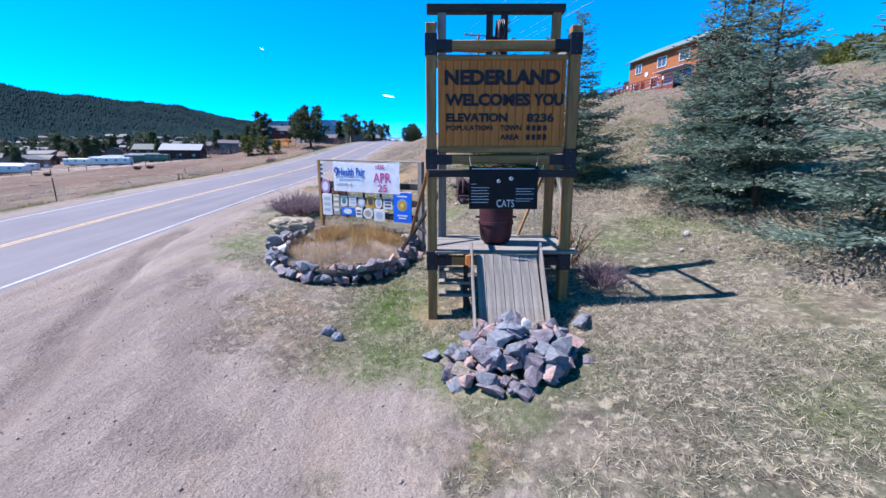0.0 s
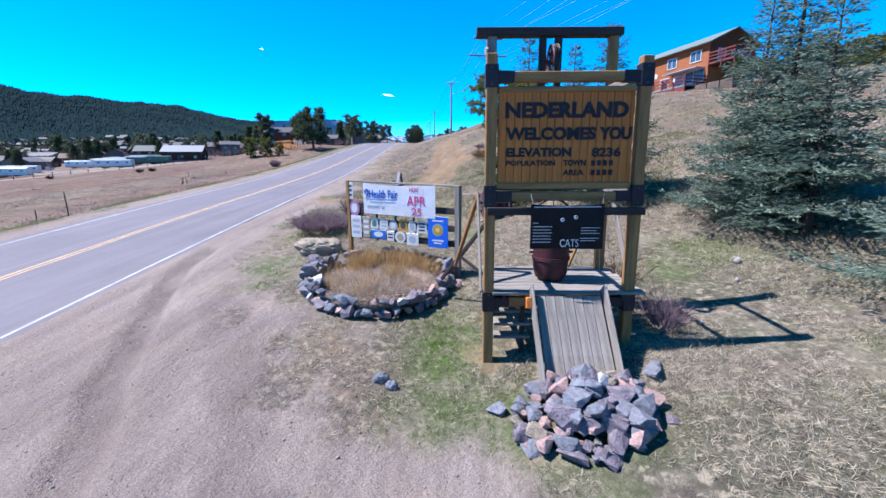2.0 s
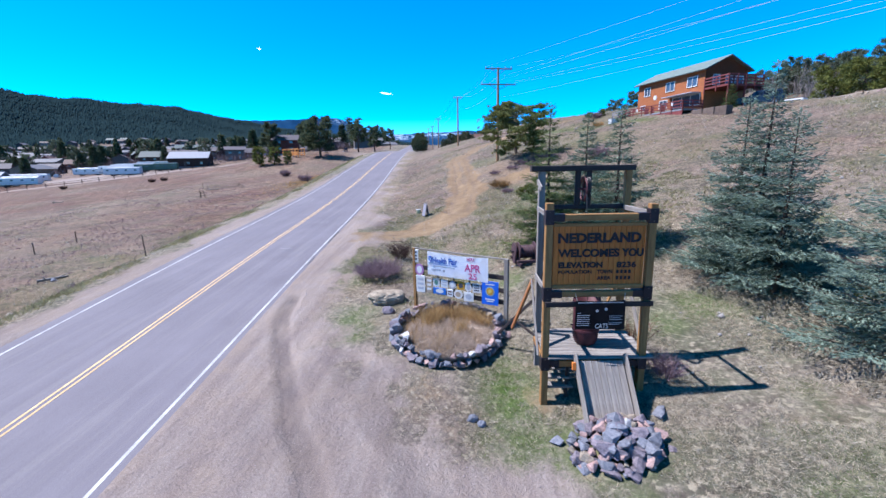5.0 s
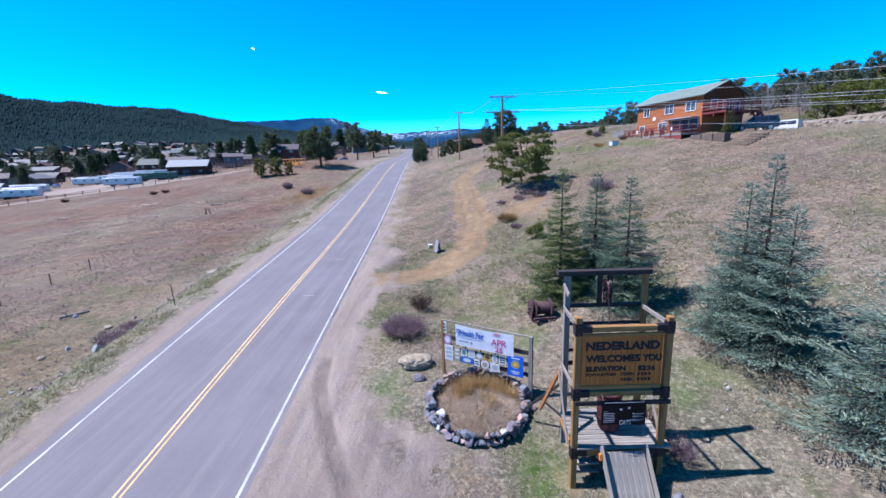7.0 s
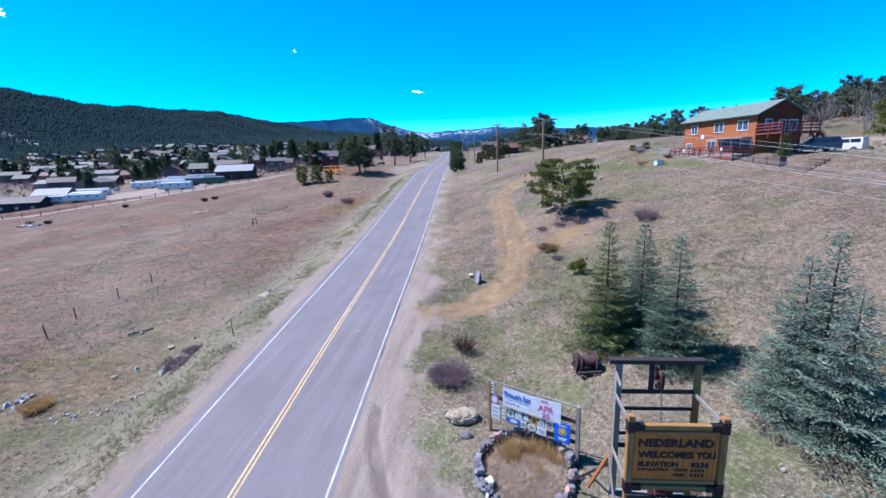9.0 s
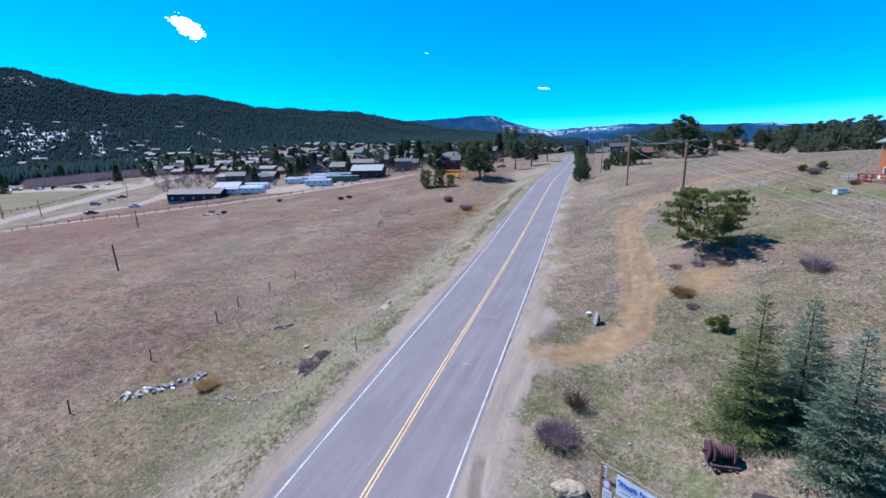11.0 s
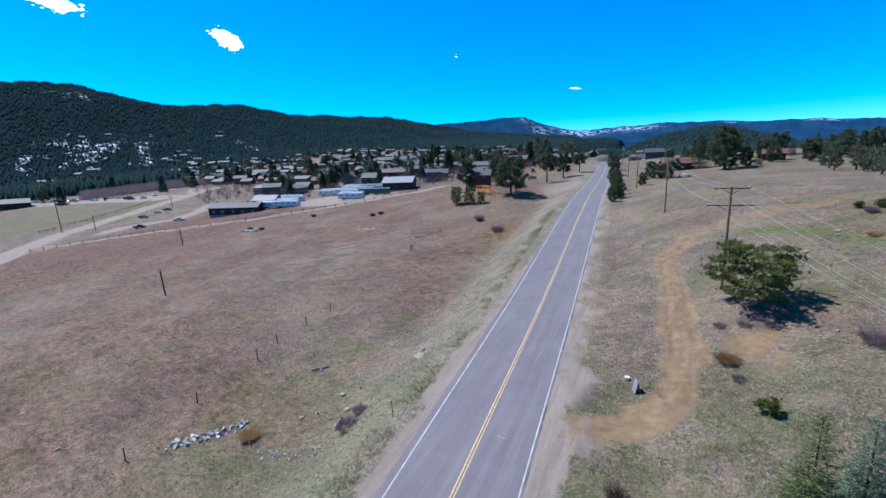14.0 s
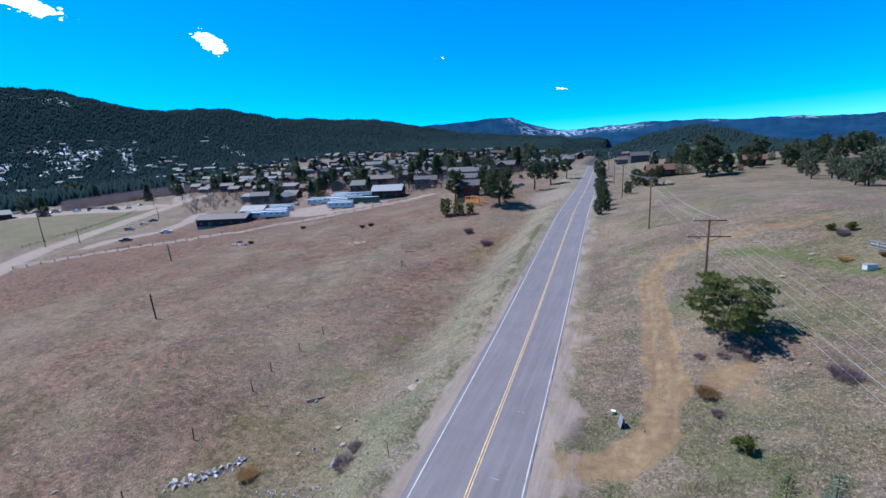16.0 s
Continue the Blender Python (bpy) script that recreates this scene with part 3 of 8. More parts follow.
for y in range(14, 92, 2):                  # broken stretches along the pavement's edge
    if crumbs.random() < 0.72:
        at = 3.88 + crumbs.uniform(-0.03, 0.03)
        strip("edge_crack", at, at + crumbs.uniform(0.03, 0.10), y + crumbs.uniform(0, 0.6), y + crumbs.uniform(1.3, 2.2), 0.038, crumbled, 0.2, 0.05, road)
for y, u in ((21.5, 1.3), (29.0, 1.6), (40.0, -2.2)):    # short pale scuffs across the lanes
    strip("scuff", u, u + crumbs.uniform(0.5, 0.8), y, y + 0.03, 0.034, white_paint, 0.03, 0.0, road)

# ---- materials of the sign and its company ----
stained = surface("amber_stained_timber", (0.26, 0.068, 0.012), (0.52, 0.172, 0.033), 2.2, 0.7, grain=26.0, relief=0.35, depth=0.006, vary=0.16, stretch=(5, 5, 0.5))
stained_flat = surface("amber_stained_beam", (0.112, 0.037, 0.012), (0.27, 0.108, 0.032), 2.2, 0.7, grain=26.0, relief=0.35, depth=0.006, vary=0.16, stretch=(0.5, 5, 5))
weathered = surface("grey_weathered_timber", (0.094, 0.081, 0.074), (0.253, 0.226, 0.198), 2.0, 0.85, grain=30.0, relief=0.4, depth=0.006, vary=0.18, stretch=(0.6, 5, 5))
weathered_up = surface("grey_weathered_plank", (0.105, 0.091, 0.083), (0.264, 0.237, 0.209), 2.0, 0.85, grain=30.0, relief=0.4, depth=0.006, vary=0.15, stretch=(5, 0.6, 5))
dark_timber = surface("dark_creosoted_timber", (0.012, 0.009, 0.009), (0.041, 0.03, 0.028), 3.0, 0.75, grain=30.0, relief=0.3, stretch=(0.6, 5, 5))
strap_steel = surface("dark_painted_steel", (0.011, 0.008, 0.011), (0.028, 0.020, 0.026), 5.0, 0.5, 0.3, grain=50.0, relief=0.15)
letter_paint = surface("faded_black_lettering", (0.006, 0.005, 0.009), (0.017, 0.015, 0.022), 7.0, 0.7, grain=40.0, relief=0.1)
rust = surface("purple_brown_rust", (0.03, 0.009, 0.012), (0.085, 0.025, 0.03), 4.0, 0.6, 0.2, grain=45.0, relief=0.2)
black_cloth = surface("black_vinyl_banner", (0.004, 0.004, 0.008), (0.011, 0.011, 0.017), 3.0, 0.45, grain=20.0, relief=0.1)
white_ink = plain("white_print", (0.484, 0.49, 0.508), 0.6)
small_print = plain("grey_small_print", (0.38, 0.38, 0.41), 0.6)
cord_mat = plain("pale_cord", (0.279, 0.26, 0.236), 0.8)
steel_grey = surface("weathered_steel_cable", (0.028, 0.025, 0.025), (0.088, 0.077, 0.072), 8.0, 0.5, 0.6, grain=60.0)


def lettering(name, text, width, high, m, material, parent, thick=0.012, bold=0.0):
    """Raised letters: their lower left corner at the origin of m, x along the line and y up."""
    cu = bpy.data.curves.new(name, "FONT")
    cu.body, cu.size, cu.extrude, cu.offset, cu.resolution_u = text, 1.0, 0.5, bold, 3
    ob = bpy.data.objects.new(name, cu)
    scene.collection.objects.link(ob)
    me = bpy.data.meshes.new_from_object(ob)
    bpy.data.objects.remove(ob)
    co = np.array([v.co for v in me.vertices])
    low, size = co.min(0), np.ptp(co, axis=0)
    co = (co - low) / size * np.array([width, high, thick])
    me.vertices.foreach_set("co", co.astype(np.float32).ravel())
    me.update()
    me.materials.clear()
    me.materials.append(material)
    out = new(name, me)
    out.parent, out.matrix_basis = parent, m
    return out


def lying(name, bm, material, parent, m, label=""):
    ob = part(name, bm, material, parent, label)
    ob.matrix_basis = m
    return ob


def timber(name, a, b, w, h, material, parent, label="", edge=0.012):
    """One timber as a part, with its grain along its own length."""
    a, b = Vector(a), Vector(b)
    way = (b - a).normalized()
    up = Vector((0, 0, 1)) if abs(way.z) < 0.9 else Vector((0, 1, 0))
    side = way.cross(up).normalized()
    top = side.cross(way)
    bm = box(bmesh.new(), ((b - a).length, w, h), edge=edge)
    for v in bm.verts:                       # saw marks and weathered ends
        v.co += Vector((random.uniform(-1, 1), random.uniform(-1, 1), random.uniform(-1, 1))) * edge * 0.25
    m = Matrix((way, -side, top)).transposed().to_4x4()
    m.translation = (a + b) / 2
    return lying(name, bm, material, parent, m, label)


beam_grain = surface("amber_stained_beam_end_on", (0.125, 0.056, 0.018), (0.315, 0.165, 0.055), 2.2, 0.7, grain=26.0, relief=0.35, depth=0.006, vary=0.14, stretch=(0.5, 5, 5))


# ---- the headframe sign ----
def headframe():
    root = thing("headframe_sign", "amber-stained timber mine headframe carrying the town welcome sign", "sign", pose(1.2, 7.565, 0, 0, 0, 2.6))
    for s, top in ((-1.165, 4.79), (1.215, 4.74)):
        timber("front_post", (s, 0, -0.4), (s, 0, top), 0.17, 0.17, beam_grain, root, "amber-stained square post")
    for s in (-1.0, 1.27):
        timber("back_post", (s, 1.57, -0.1), (s, 1.57, 5.47), 0.17, 0.15, weathered if s < 0 else beam_grain, root)
    timber("top_beam", (-1.30, 1.57, 5.54), (1.42, 1.57, 5.53), 0.22, 0.15, dark_timber, root, "dark weathered top beam")
    for z, h in ((4.52, 0.11), (3.95, 0.09), (3.10, 0.08), (2.68, 0.12)):
        timber("back_rail", (-0.93, 1.6, z), (1.2, 1.6, z), 0.09, h, dark_timber, root)
    for s in (-0.05, 0.24):
        timber("wheel_hanger", (s, 1.57, 4.56), (s, 1.57, 5.47), 0.13, 0.10, dark_timber, root)
    for z, h, mat in ((4.45, 0.15, beam_grain), (2.61, 0.14, beam_grain), (0.82, 0.16, beam_grain)):
        timber("front_beam", (-1.09, 0, z), (1.13, 0, z), 0.14, h, mat, root)
        for s in (-1.165, 1.215):
            bm = box(bmesh.new(), (0.20, 0.20, 0.34), (s, 0, z + 0.01), edge=0.006)
            inward = 1 if s < 0 else -1
            box(bm, (0.26, 0.16, 0.17), (s + inward * 0.22, 0, z), edge=0.006)
            sleeve = part("steel_sleeve", bm, strap_steel, root, "dark painted steel joint sleeve")
            for k in (-0.11, 0.13):
                bm = rod(bmesh.new(), (s, -0.115, z + k), (s, -0.098, z + k), 0.016, n=6)
                part("bolt", bm, steel_grey, sleeve)
    timber("banner_rail", (-1.22, -0.12, 2.38), (1.34, -0.12, 2.37), 0.05, 0.13, dark_timber, root, "dark thin rail")
    # the sign board
    board = part("sign_board", box(bmesh.new(), (2.14, 0.03, 1.50), (0.025, 0.05, 3.55)), stained, root, "amber-stained board of upright planks")
    s = -1.045
    while s < 1.08:
        w = min(random.uniform(0.115, 0.145), 1.095 - s)
        if w < 0.03:
            break
        lying("plank", box(bmesh.new(), (w - 0.007, 0.028, 1.44 + random.uniform(-0.01, 0.01)), edge=0.004), stained, board, Matrix.Translation((s + w / 2, 0.02 + random.uniform(-0.004, 0.004), 3.53)))
        s += w
    timber("top_trim", (-1.06, -0.005, 4.275), (1.11, -0.005, 4.27), 0.045, 0.085, beam_grain, board)
    timber("bottom_trim", (-1.06, -0.005, 2.78), (1.11, -0.005, 2.775), 0.045, 0.10, beam_grain, board)
    face = pose(0, 0.004, 0, 90)

    def line(text, s0, s1, z0, z1, bold=0.03, thick=0.014):
        lettering("lettering", text, s1 - s0, z1 - z0, Matrix.Translation((s0, 0, z0)) @ face, letter_paint, board, thick, bold)
    line("NEDERLAND", -0.94, 1.0, 3.84, 4.08, 0.045)
    line("WELCOMES", -0.93, 0.51, 3.50, 3.70, 0.045)
    line("YOU", 0.56, 1.07, 3.50, 3.70, 0.045)
    line("ELEVATION", -0.91, 0.13, 3.24, 3.385, 0.045)
    line("8236", 0.46, 0.92, 3.235, 3.38)
    line("POPULATION", -0.91, -0.12, 3.10, 3.185, 0.025)
    line("TOWN", 0.01, 0.37, 3.095, 3.19, 0.025)
    line("AREA", 0.01, 0.34, 2.945, 3.035, 0.025)
    for z in (3.095, 2.945):
        for k in range(4):
            bm = box(bmesh.new(), (0.06, 0.012, 0.085), (0.49 + 0.095 * k, -0.004, z + 0.043), edge=0.003)
            part("figure_bar", bm, letter_paint, board)
    # side rails and braces
    for s in (-1.165, 1.24):
        timber("side_rail", (s, 0.1, 4.50), (s * 0.95, 1.5, 4.50), 0.05, 0.13, weathered, root, "bleached side rail")
        timber("side_rail", (s, 0.1, 2.66), (s * 0.95, 1.5, 2.66), 0.05, 0.13, weathered, root)
        timber("side_rail", (s, 0.1, 0.82), (s * 0.95, 1.5, 0.82), 0.06, 0.15, beam_grain, root)
    timber("side_stub", (-1.12, 1.5, 5.22), (-1.14, 0.95, 5.05), 0.05, 0.13, weathered, root)
    timber("side_brace", (-1.27, 1.25, 2.6), (-1.27, 0.25, 0.9), 0.04, 0.13, weathered, root, "bleached leaning brace")
    timber("side_brace", (1.33, 1.2, 2.45), (1.33, 0.15, 0.95), 0.04, 0.14, weathered, root)
    timber("back_stay", (1.15, 1.66, 2.3), (0.62, 1.66, 0.9), 0.05, 0.10, beam_grain, root)
    timber("leaning_leg", (-1.24, 1.3, 2.58), (-1.70, 1.75, 1.02), 0.07, 0.14, stained_flat, root, "amber leaning brace")
    timber("prop", (-1.05, 1.7, 1.95), (-2.0, 2.6, 0.5), 0.06, 0.08, dark_timber, root)
    timber("prop", (-1.6, 2.2, 1.15), (-1.0, 1.75, 0.75), 0.05, 0.07, dark_timber, root)
    # platform
    for k in range(9):
        d = -0.14 + 0.21 * k
        timber("deck_plank", (-1.12 + random.uniform(-0.02, 0.02), d + 0.1, 0.985), (1.42 + random.uniform(-0.05, 0.05), d + 0.1, 0.985), 0.195, 0.045, weathered, root, edge=0.006)
    for s in (-0.9, 0.1, 1.1):
        timber("deck_joist", (s, -0.1, 0.90), (s, 1.7, 0.90), 0.06, 0.12, dark_timber, root)
    for z, d in ((0.58, 0.05), (0.36, 0.0), (0.14, -0.05)):
        timber("stacked_board", (-1.05, d + 0.2, z), (-0.42, d + 0.2, z), 0.26, 0.05, weathered, root)
        timber("stacked_board", (0.80, d + 0.3, z), (1.12, d + 0.3, z), 0.26, 0.05, weathered, root)
    for s in (-0.55, 0.86):
        timber("ramp_leg", (s, 0.15, -0.2), (s, 0.15, 0.92), 0.08, 0.08, dark_timber, root)
    # ramp down into the stone heap
    ramp = thing("ramp", "bleached plank ramp with raised side boards", "ramp")
    ramp.parent = None
    top, foot = Vector((0, -0.22, 0.97)), Vector((0, -1.22, -0.22))
    ramp.matrix_world = root.matrix_basis
    w = 1.06 / 7
    for k in range(7):
        s = -0.39 + w * (k + 0.5)
        timber("ramp_plank", (s, top.y, top.z - random.uniform(0, 0.006)), (s + 0.01, foot.y, foot.z), w - 0.008, 0.035, weathered, ramp, edge=0.005)
    for s, tilt in ((-0.44, -0.03), (0.70, 0.03)):
        timber("side_board", (s + tilt, top.y + 0.06, top.z + 0.14), (s + tilt * 0.5, foot.y, foot.z + 0.12), 0.035, 0.27, weathered, ramp, "bleached side board", edge=0.006)
    timber("cleat", (-0.53, top.y - 0.08, 0.98), (-0.53, top.y - 0.12, 0.80), 0.09, 0.09, stained, ramp)
    # sheave and cable
    wheel = bmesh.new()
    c = Vector((0.10, 1.55, 5.0))
    for r, t in ((0.31, 0.022), (0.27, 0.016)):
        for k in range(28):
            a, b = 2 * math.pi * k / 28, 2 * math.pi * (k + 1) / 28
            rod(wheel, c + Vector((0, math.cos(a) * r, math.sin(a) * r)), c + Vector((0, math.cos(b) * r, math.sin(b) * r)), t, n=6)
    part("sheave_rim", wheel, rust, root, "rusty cable wheel")
    spokes = bmesh.new()
    for k in range(6):
        a = math.pi * k / 3
        rod(spokes, c, c + Vector((0, math.cos(a) * 0.29, math.sin(a) * 0.29)), 0.014, n=5)
    rod(spokes, c - Vector((0.16, 0, 0)), c + Vector((0.16, 0, 0)), 0.035, n=8)
    part("sheave_spokes", spokes, rust, root)
    part("coiled_cable", loops(c + Vector((0.05, -0.05, 0)), 0.25, 4), steel_grey, root)
    part("hoist_cable", rod(bmesh.new(), (0.1, 1.28, 4.98), (0.08, 0.72, 2.2), 0.012, n=5), steel_grey, root)
    return root


def loops(c, r, n):
    bm = bmesh.new()
    for k in range(n):
        pts = []
        for j in range(25):
            a = 2 * math.pi * j / 24
            rr = r + 0.03 * math.sin(3 * a + k)
            pts.append(c + Vector((0.03 * k - 0.04 + 0.02 * math.sin(2 * a + k), math.cos(a) * rr * 0.9, math.sin(a) * rr * 1.15)))
        for a, b in zip(pts, pts[1:]):
            rod(bm, a, b, 0.011, n=5)
    return bm


def ore_bucket(m):
    """A riveted iron bucket with a rounded foot, lugs and a bail."""
    root = thing("ore_bucket", "purple-brown rusty riveted mine bucket on the platform", "bucket", m)
    prof = [(0.02, 0.0), (0.20, 0.0), (0.27, 0.06), (0.305, 0.16), (0.325, 0.4), (0.33, 0.9), (0.325, 1.15), (0.345, 1.17), (0.345, 1.22), (0.30, 1.22), (0.29, 0.3), (0.02, 0.25)]
    n, verts, faces = 28, [], []
    for r, z in prof:
        verts += [(r * math.cos(2 * math.pi * k / n), r * math.sin(2 * math.pi * k / n), z) for k in range(n)]
    for i in range(len(prof) - 1):
        faces += [(i * n + k, i * n + (k + 1) % n, (i + 1) * n + (k + 1) % n, (i + 1) * n + k) for k in range(n)]
    faces += [tuple(range(n))[::-1], tuple((len(prof) - 1) * n + k for k in range(n))]
    body = mesh_ob("shell", verts, faces, rust, root, soft=True)
    for z in (0.42, 0.98):
        ring = [(r * math.cos(2 * math.pi * k / n), r * math.sin(2 * math.pi * k / n), z + dz) for r, dz in ((0.325, -0.03), (0.342, -0.03), (0.342, 0.03), (0.325, 0.03)) for k in range(n)]
        mesh_ob("hoop", ring, [(i * n + k, i * n + (k + 1) % n, (i + 1) * n + (k + 1) % n, (i + 1) * n + k) for i in range(3) for k in range(n)], rust, root)
    for s in (-1, 1):
        part("lug", rod(bmesh.new(), (0.30 * s, 0, 0.52), (0.40 * s, 0, 0.52), 0.022, n=8), strap_steel, root)
    bm = bmesh.new()
    pts = [Vector((0.35 * math.cos(math.pi * k / 12), 0, 1.15 + 0.35 * math.sin(math.pi * k / 12))) for k in range(13)]
    for a, b in zip(pts, pts[1:]):
        rod(bm, a, b, 0.018, n=6)
    part("bail", bm, rust, root)
    return root


def sheet(w, h, nx, ny, sag):
    """A hung cloth in the x-z plane, its upper left corner at the origin; sag(x, z) bulges it along y."""
    bm = bmesh.new()
    grid = [[bm.verts.new((w * i / nx, sag(i / nx, j / ny)[0], -h * j / ny + sag(i / nx, j / ny)[1])) for i in range(nx + 1)] for j in range(ny + 1)]
    for j in range(ny):
        for i in range(nx):
            bm.faces.new((grid[j][i], grid[j + 1][i], grid[j + 1][i + 1], grid[j][i + 1]))
    bmesh.ops.solidify(bm, geom=bm.faces[:], thickness=0.004)
    return bm


def cats_banner(base):
    root = thing("hanging_banner", "black cloth banner with white print, hung below the board", "banner", base @ Matrix.Translation((-0.52, -0.20, 2.50)))
    part("cloth", sheet(1.17, 0.73, 14, 8, lambda i, j: (0.02 * math.sin(5 * i) * (0.4 + j), -0.03 * math.sin(math.pi * i) * (1 - j))), black_cloth, root)
    face = pose(0, -0.045, 0, 90)
    lettering("word", "CATS", 0.30, 0.125, Matrix.Translation((0.47, 0, -0.69)) @ face, white_ink, root, 0.004)
    for s, z in ((0.50, -0.25), (0.71, -0.21)):
        bm = bmesh.new()
        bmesh.ops.create_uvsphere(bm, u_segments=14, v_segments=6, radius=0.037, matrix=Matrix.Translation((s, -0.043, z)) @ Matrix.Diagonal((1, 0.15, 0.85, 1)))
        eye = part("round_mark", bm, white_ink, root)
        bm = bmesh.new()
        bmesh.ops.create_uvsphere(bm, u_segments=10, v_segments=6, radius=0.016, matrix=Matrix.Translation((s + 0.008, -0.050, z + 0.01)) @ Matrix.Diagonal((1, 0.3, 0.9, 1)))
        part("dark_dot", bm, black_cloth, eye)
    bars = [(0.04, 1.10, -0.045, 0.016)] + [(0.03, 0.34 - 0.02 * (k % 2), -0.36 - 0.05 * k, 0.011) for k in range(6)] + [(0.03, 0.12, -0.30, 0.011)] + [(0.80, 1.10 - 0.05 * (k % 2), -0.38 - 0.045 * k, 0.010) for k in range(3)] + [(0.79, 1.10 - 0.06 * (k % 2), -0.55 - 0.04 * k, 0.010) for k in range(2)]
    for a, b, z, h in bars:
        part("print_bar", box(bmesh.new(), (b - a, 0.003, h), ((a + b) / 2, -0.045, z)), small_print, root)
    for s in (0.03, 1.14):
        part("cord", rod(bmesh.new(), (s, 0, 0), (s + (0.03 if s > 1 else -0.03), 0.05, 0.16), 0.006, n=5), cord_mat, root)
    part("cord", rod(bmesh.new(), (1.13, 0, -0.72), (1.18, 0.05, -1.15), 0.005, n=5), cord_mat, root)
    return root


sign = headframe()
ore_bucket(sign.matrix_basis @ Matrix.Translation((0.06, 0.72, 1.008)))
cats_banner(sign.matrix_basis)


# ---- the notice frame with its banner and club signs ----
def notice_frame():
    a, b = Vector((-3.78, 12.75, 0)), Vector((-0.55, 11.22, 0))
    turn = math.degrees(math.atan2((b - a).y, (b - a).x))
    L = (b - a).length
    base = pose(a.x, a.y, 0, 0, 0, turn)
    root = thing("notice_frame", "grey timber frame holding club signs beside the planter", "frame", base)
    for s, top, mat in ((0.0, 2.72, stained), (L, 2.62, weathered_up)):
        timber("post", (s, 0, 0.1), (s, 0, top), 0.14 if s else 0.11, 0.14 if s else 0.11, weathered if s else beam_grain, root)
    timber("top_rail", (-0.08, 0, 2.70), (L + 0.02, 0, 2.60), 0.06, 0.055, weathered, root)
    for z in (2.0, 1.55, 1.15):
        timber("slat", (0.05, 0.03, z), (L - 0.06, 0.03, z - 0.05), 0.035, 0.17, dark_timber, root)
    for s in (0.34, 0.95, 1.6, 2.2, 2.75):
        timber("batten", (s, 0.055, 1.0), (s, 0.055, 2.05), 0.03, 0.09, dark_timber, root)
    ban = thing("health_fair_banner", "white vinyl banner with blue and pink print", "banner", base @ Matrix.Translation((0.62, -0.10, 2.66)))
    vinyl = plain("white_vinyl", (0.84, 0.84, 0.88), 0.4)
    blue, pink, pale = plain("blue_print", (0.012, 0.062, 0.322), 0.5), plain("pink_print", (0.434, 0.031, 0.149), 0.5), plain("grey_print", (0.279, 0.298, 0.341), 0.5)
    part("cloth", sheet(2.34, 0.86, 20, 8, lambda i, j: (0.0, -0.05 * i - 0.05 * math.sin(math.pi * i) * (1 - j))), vinyl, ban)
    face = pose(0, -0.0065, 0, 90)

    def line(text, s0, s1, z0, z1, mat, bold=0.0):
        lettering("lettering", text, s1 - s0, z1 - z0, Matrix.Translation((s0, 0, z0)) @ face, mat, ban, 0.004, bold)
    bm = bmesh.new()
    for k in range(22):
        t0, t1 = k / 21, (k + 1) / 21
        def at(t):
            if t < 0.72:
                q = 2 * math.pi * t / 0.72
                return Vector((0.12 + 0.062 * math.sin(q), 0, -0.26 + 0.075 * math.cos(q)))
            q = (t - 0.72) / 0.28
            return Vector((0.18 - 0.09 * q * q, 0, -0.26 - 0.17 * q))
        rod(bm, at(t0) + Vector((0, -0.0065, 0)), at(min(t1, 1)) + Vector((0, -0.0065, 0)), 0.016, n=5)
    part("nine_mark", bm, blue, ban)
    line("Health Fair", 0.21, 1.18, -0.42, -0.20, blue, 0.02)
    line("HERE", 1.56, 1.84, -0.225, -0.115, pink)
    line("APR", 1.47, 2.06, -0.60, -0.34, pink, 0.01)
    line("25", 1.62, 1.93, -0.85, -0.65, pink, 0.01)
    for a0, b0, z, h, mat in ((0.2, 1.18, -0.455, 0.012, blue), (0.22, 1.10, -0.53, 0.025, pale), (0.14, 0.55, -0.66, 0.05, pale)):
        part("print_bar", box(bmesh.new(), (b0 - a0, 0.003, h), ((a0 + b0) / 2, -0.0065, z)), mat, ban)
    bm = bmesh.new()
    bmesh.ops.create_circle(bm, cap_ends=True, segments=16, radius=0.05, matrix=Matrix.Translation((0.66, -0.0065, -0.68)) @ pose(0, 0, 0, 90))
    part("print_dot", bm, pale, ban)
    # the small signs: (left, right, low, high, colour, shape, print colour)
    white_e, purple, gold, sky_b, tan, teal = plain("white_enamel", (0.484, 0.484, 0.484), 0.35), plain("mauve_enamel", (0.279, 0.136, 0.279), 0.35), plain("gold_enamel", (0.384, 0.205, 0.019), 0.35), plain("blue_enamel", (0.012, 0.105, 0.384), 0.35), plain("tan_enamel", (0.279, 0.223, 0.167), 0.4), plain("teal_enamel", (0.05, 0.136, 0.112), 0.4)
    ink = plain("dark_ink", (0.037, 0.037, 0.05), 0.5)
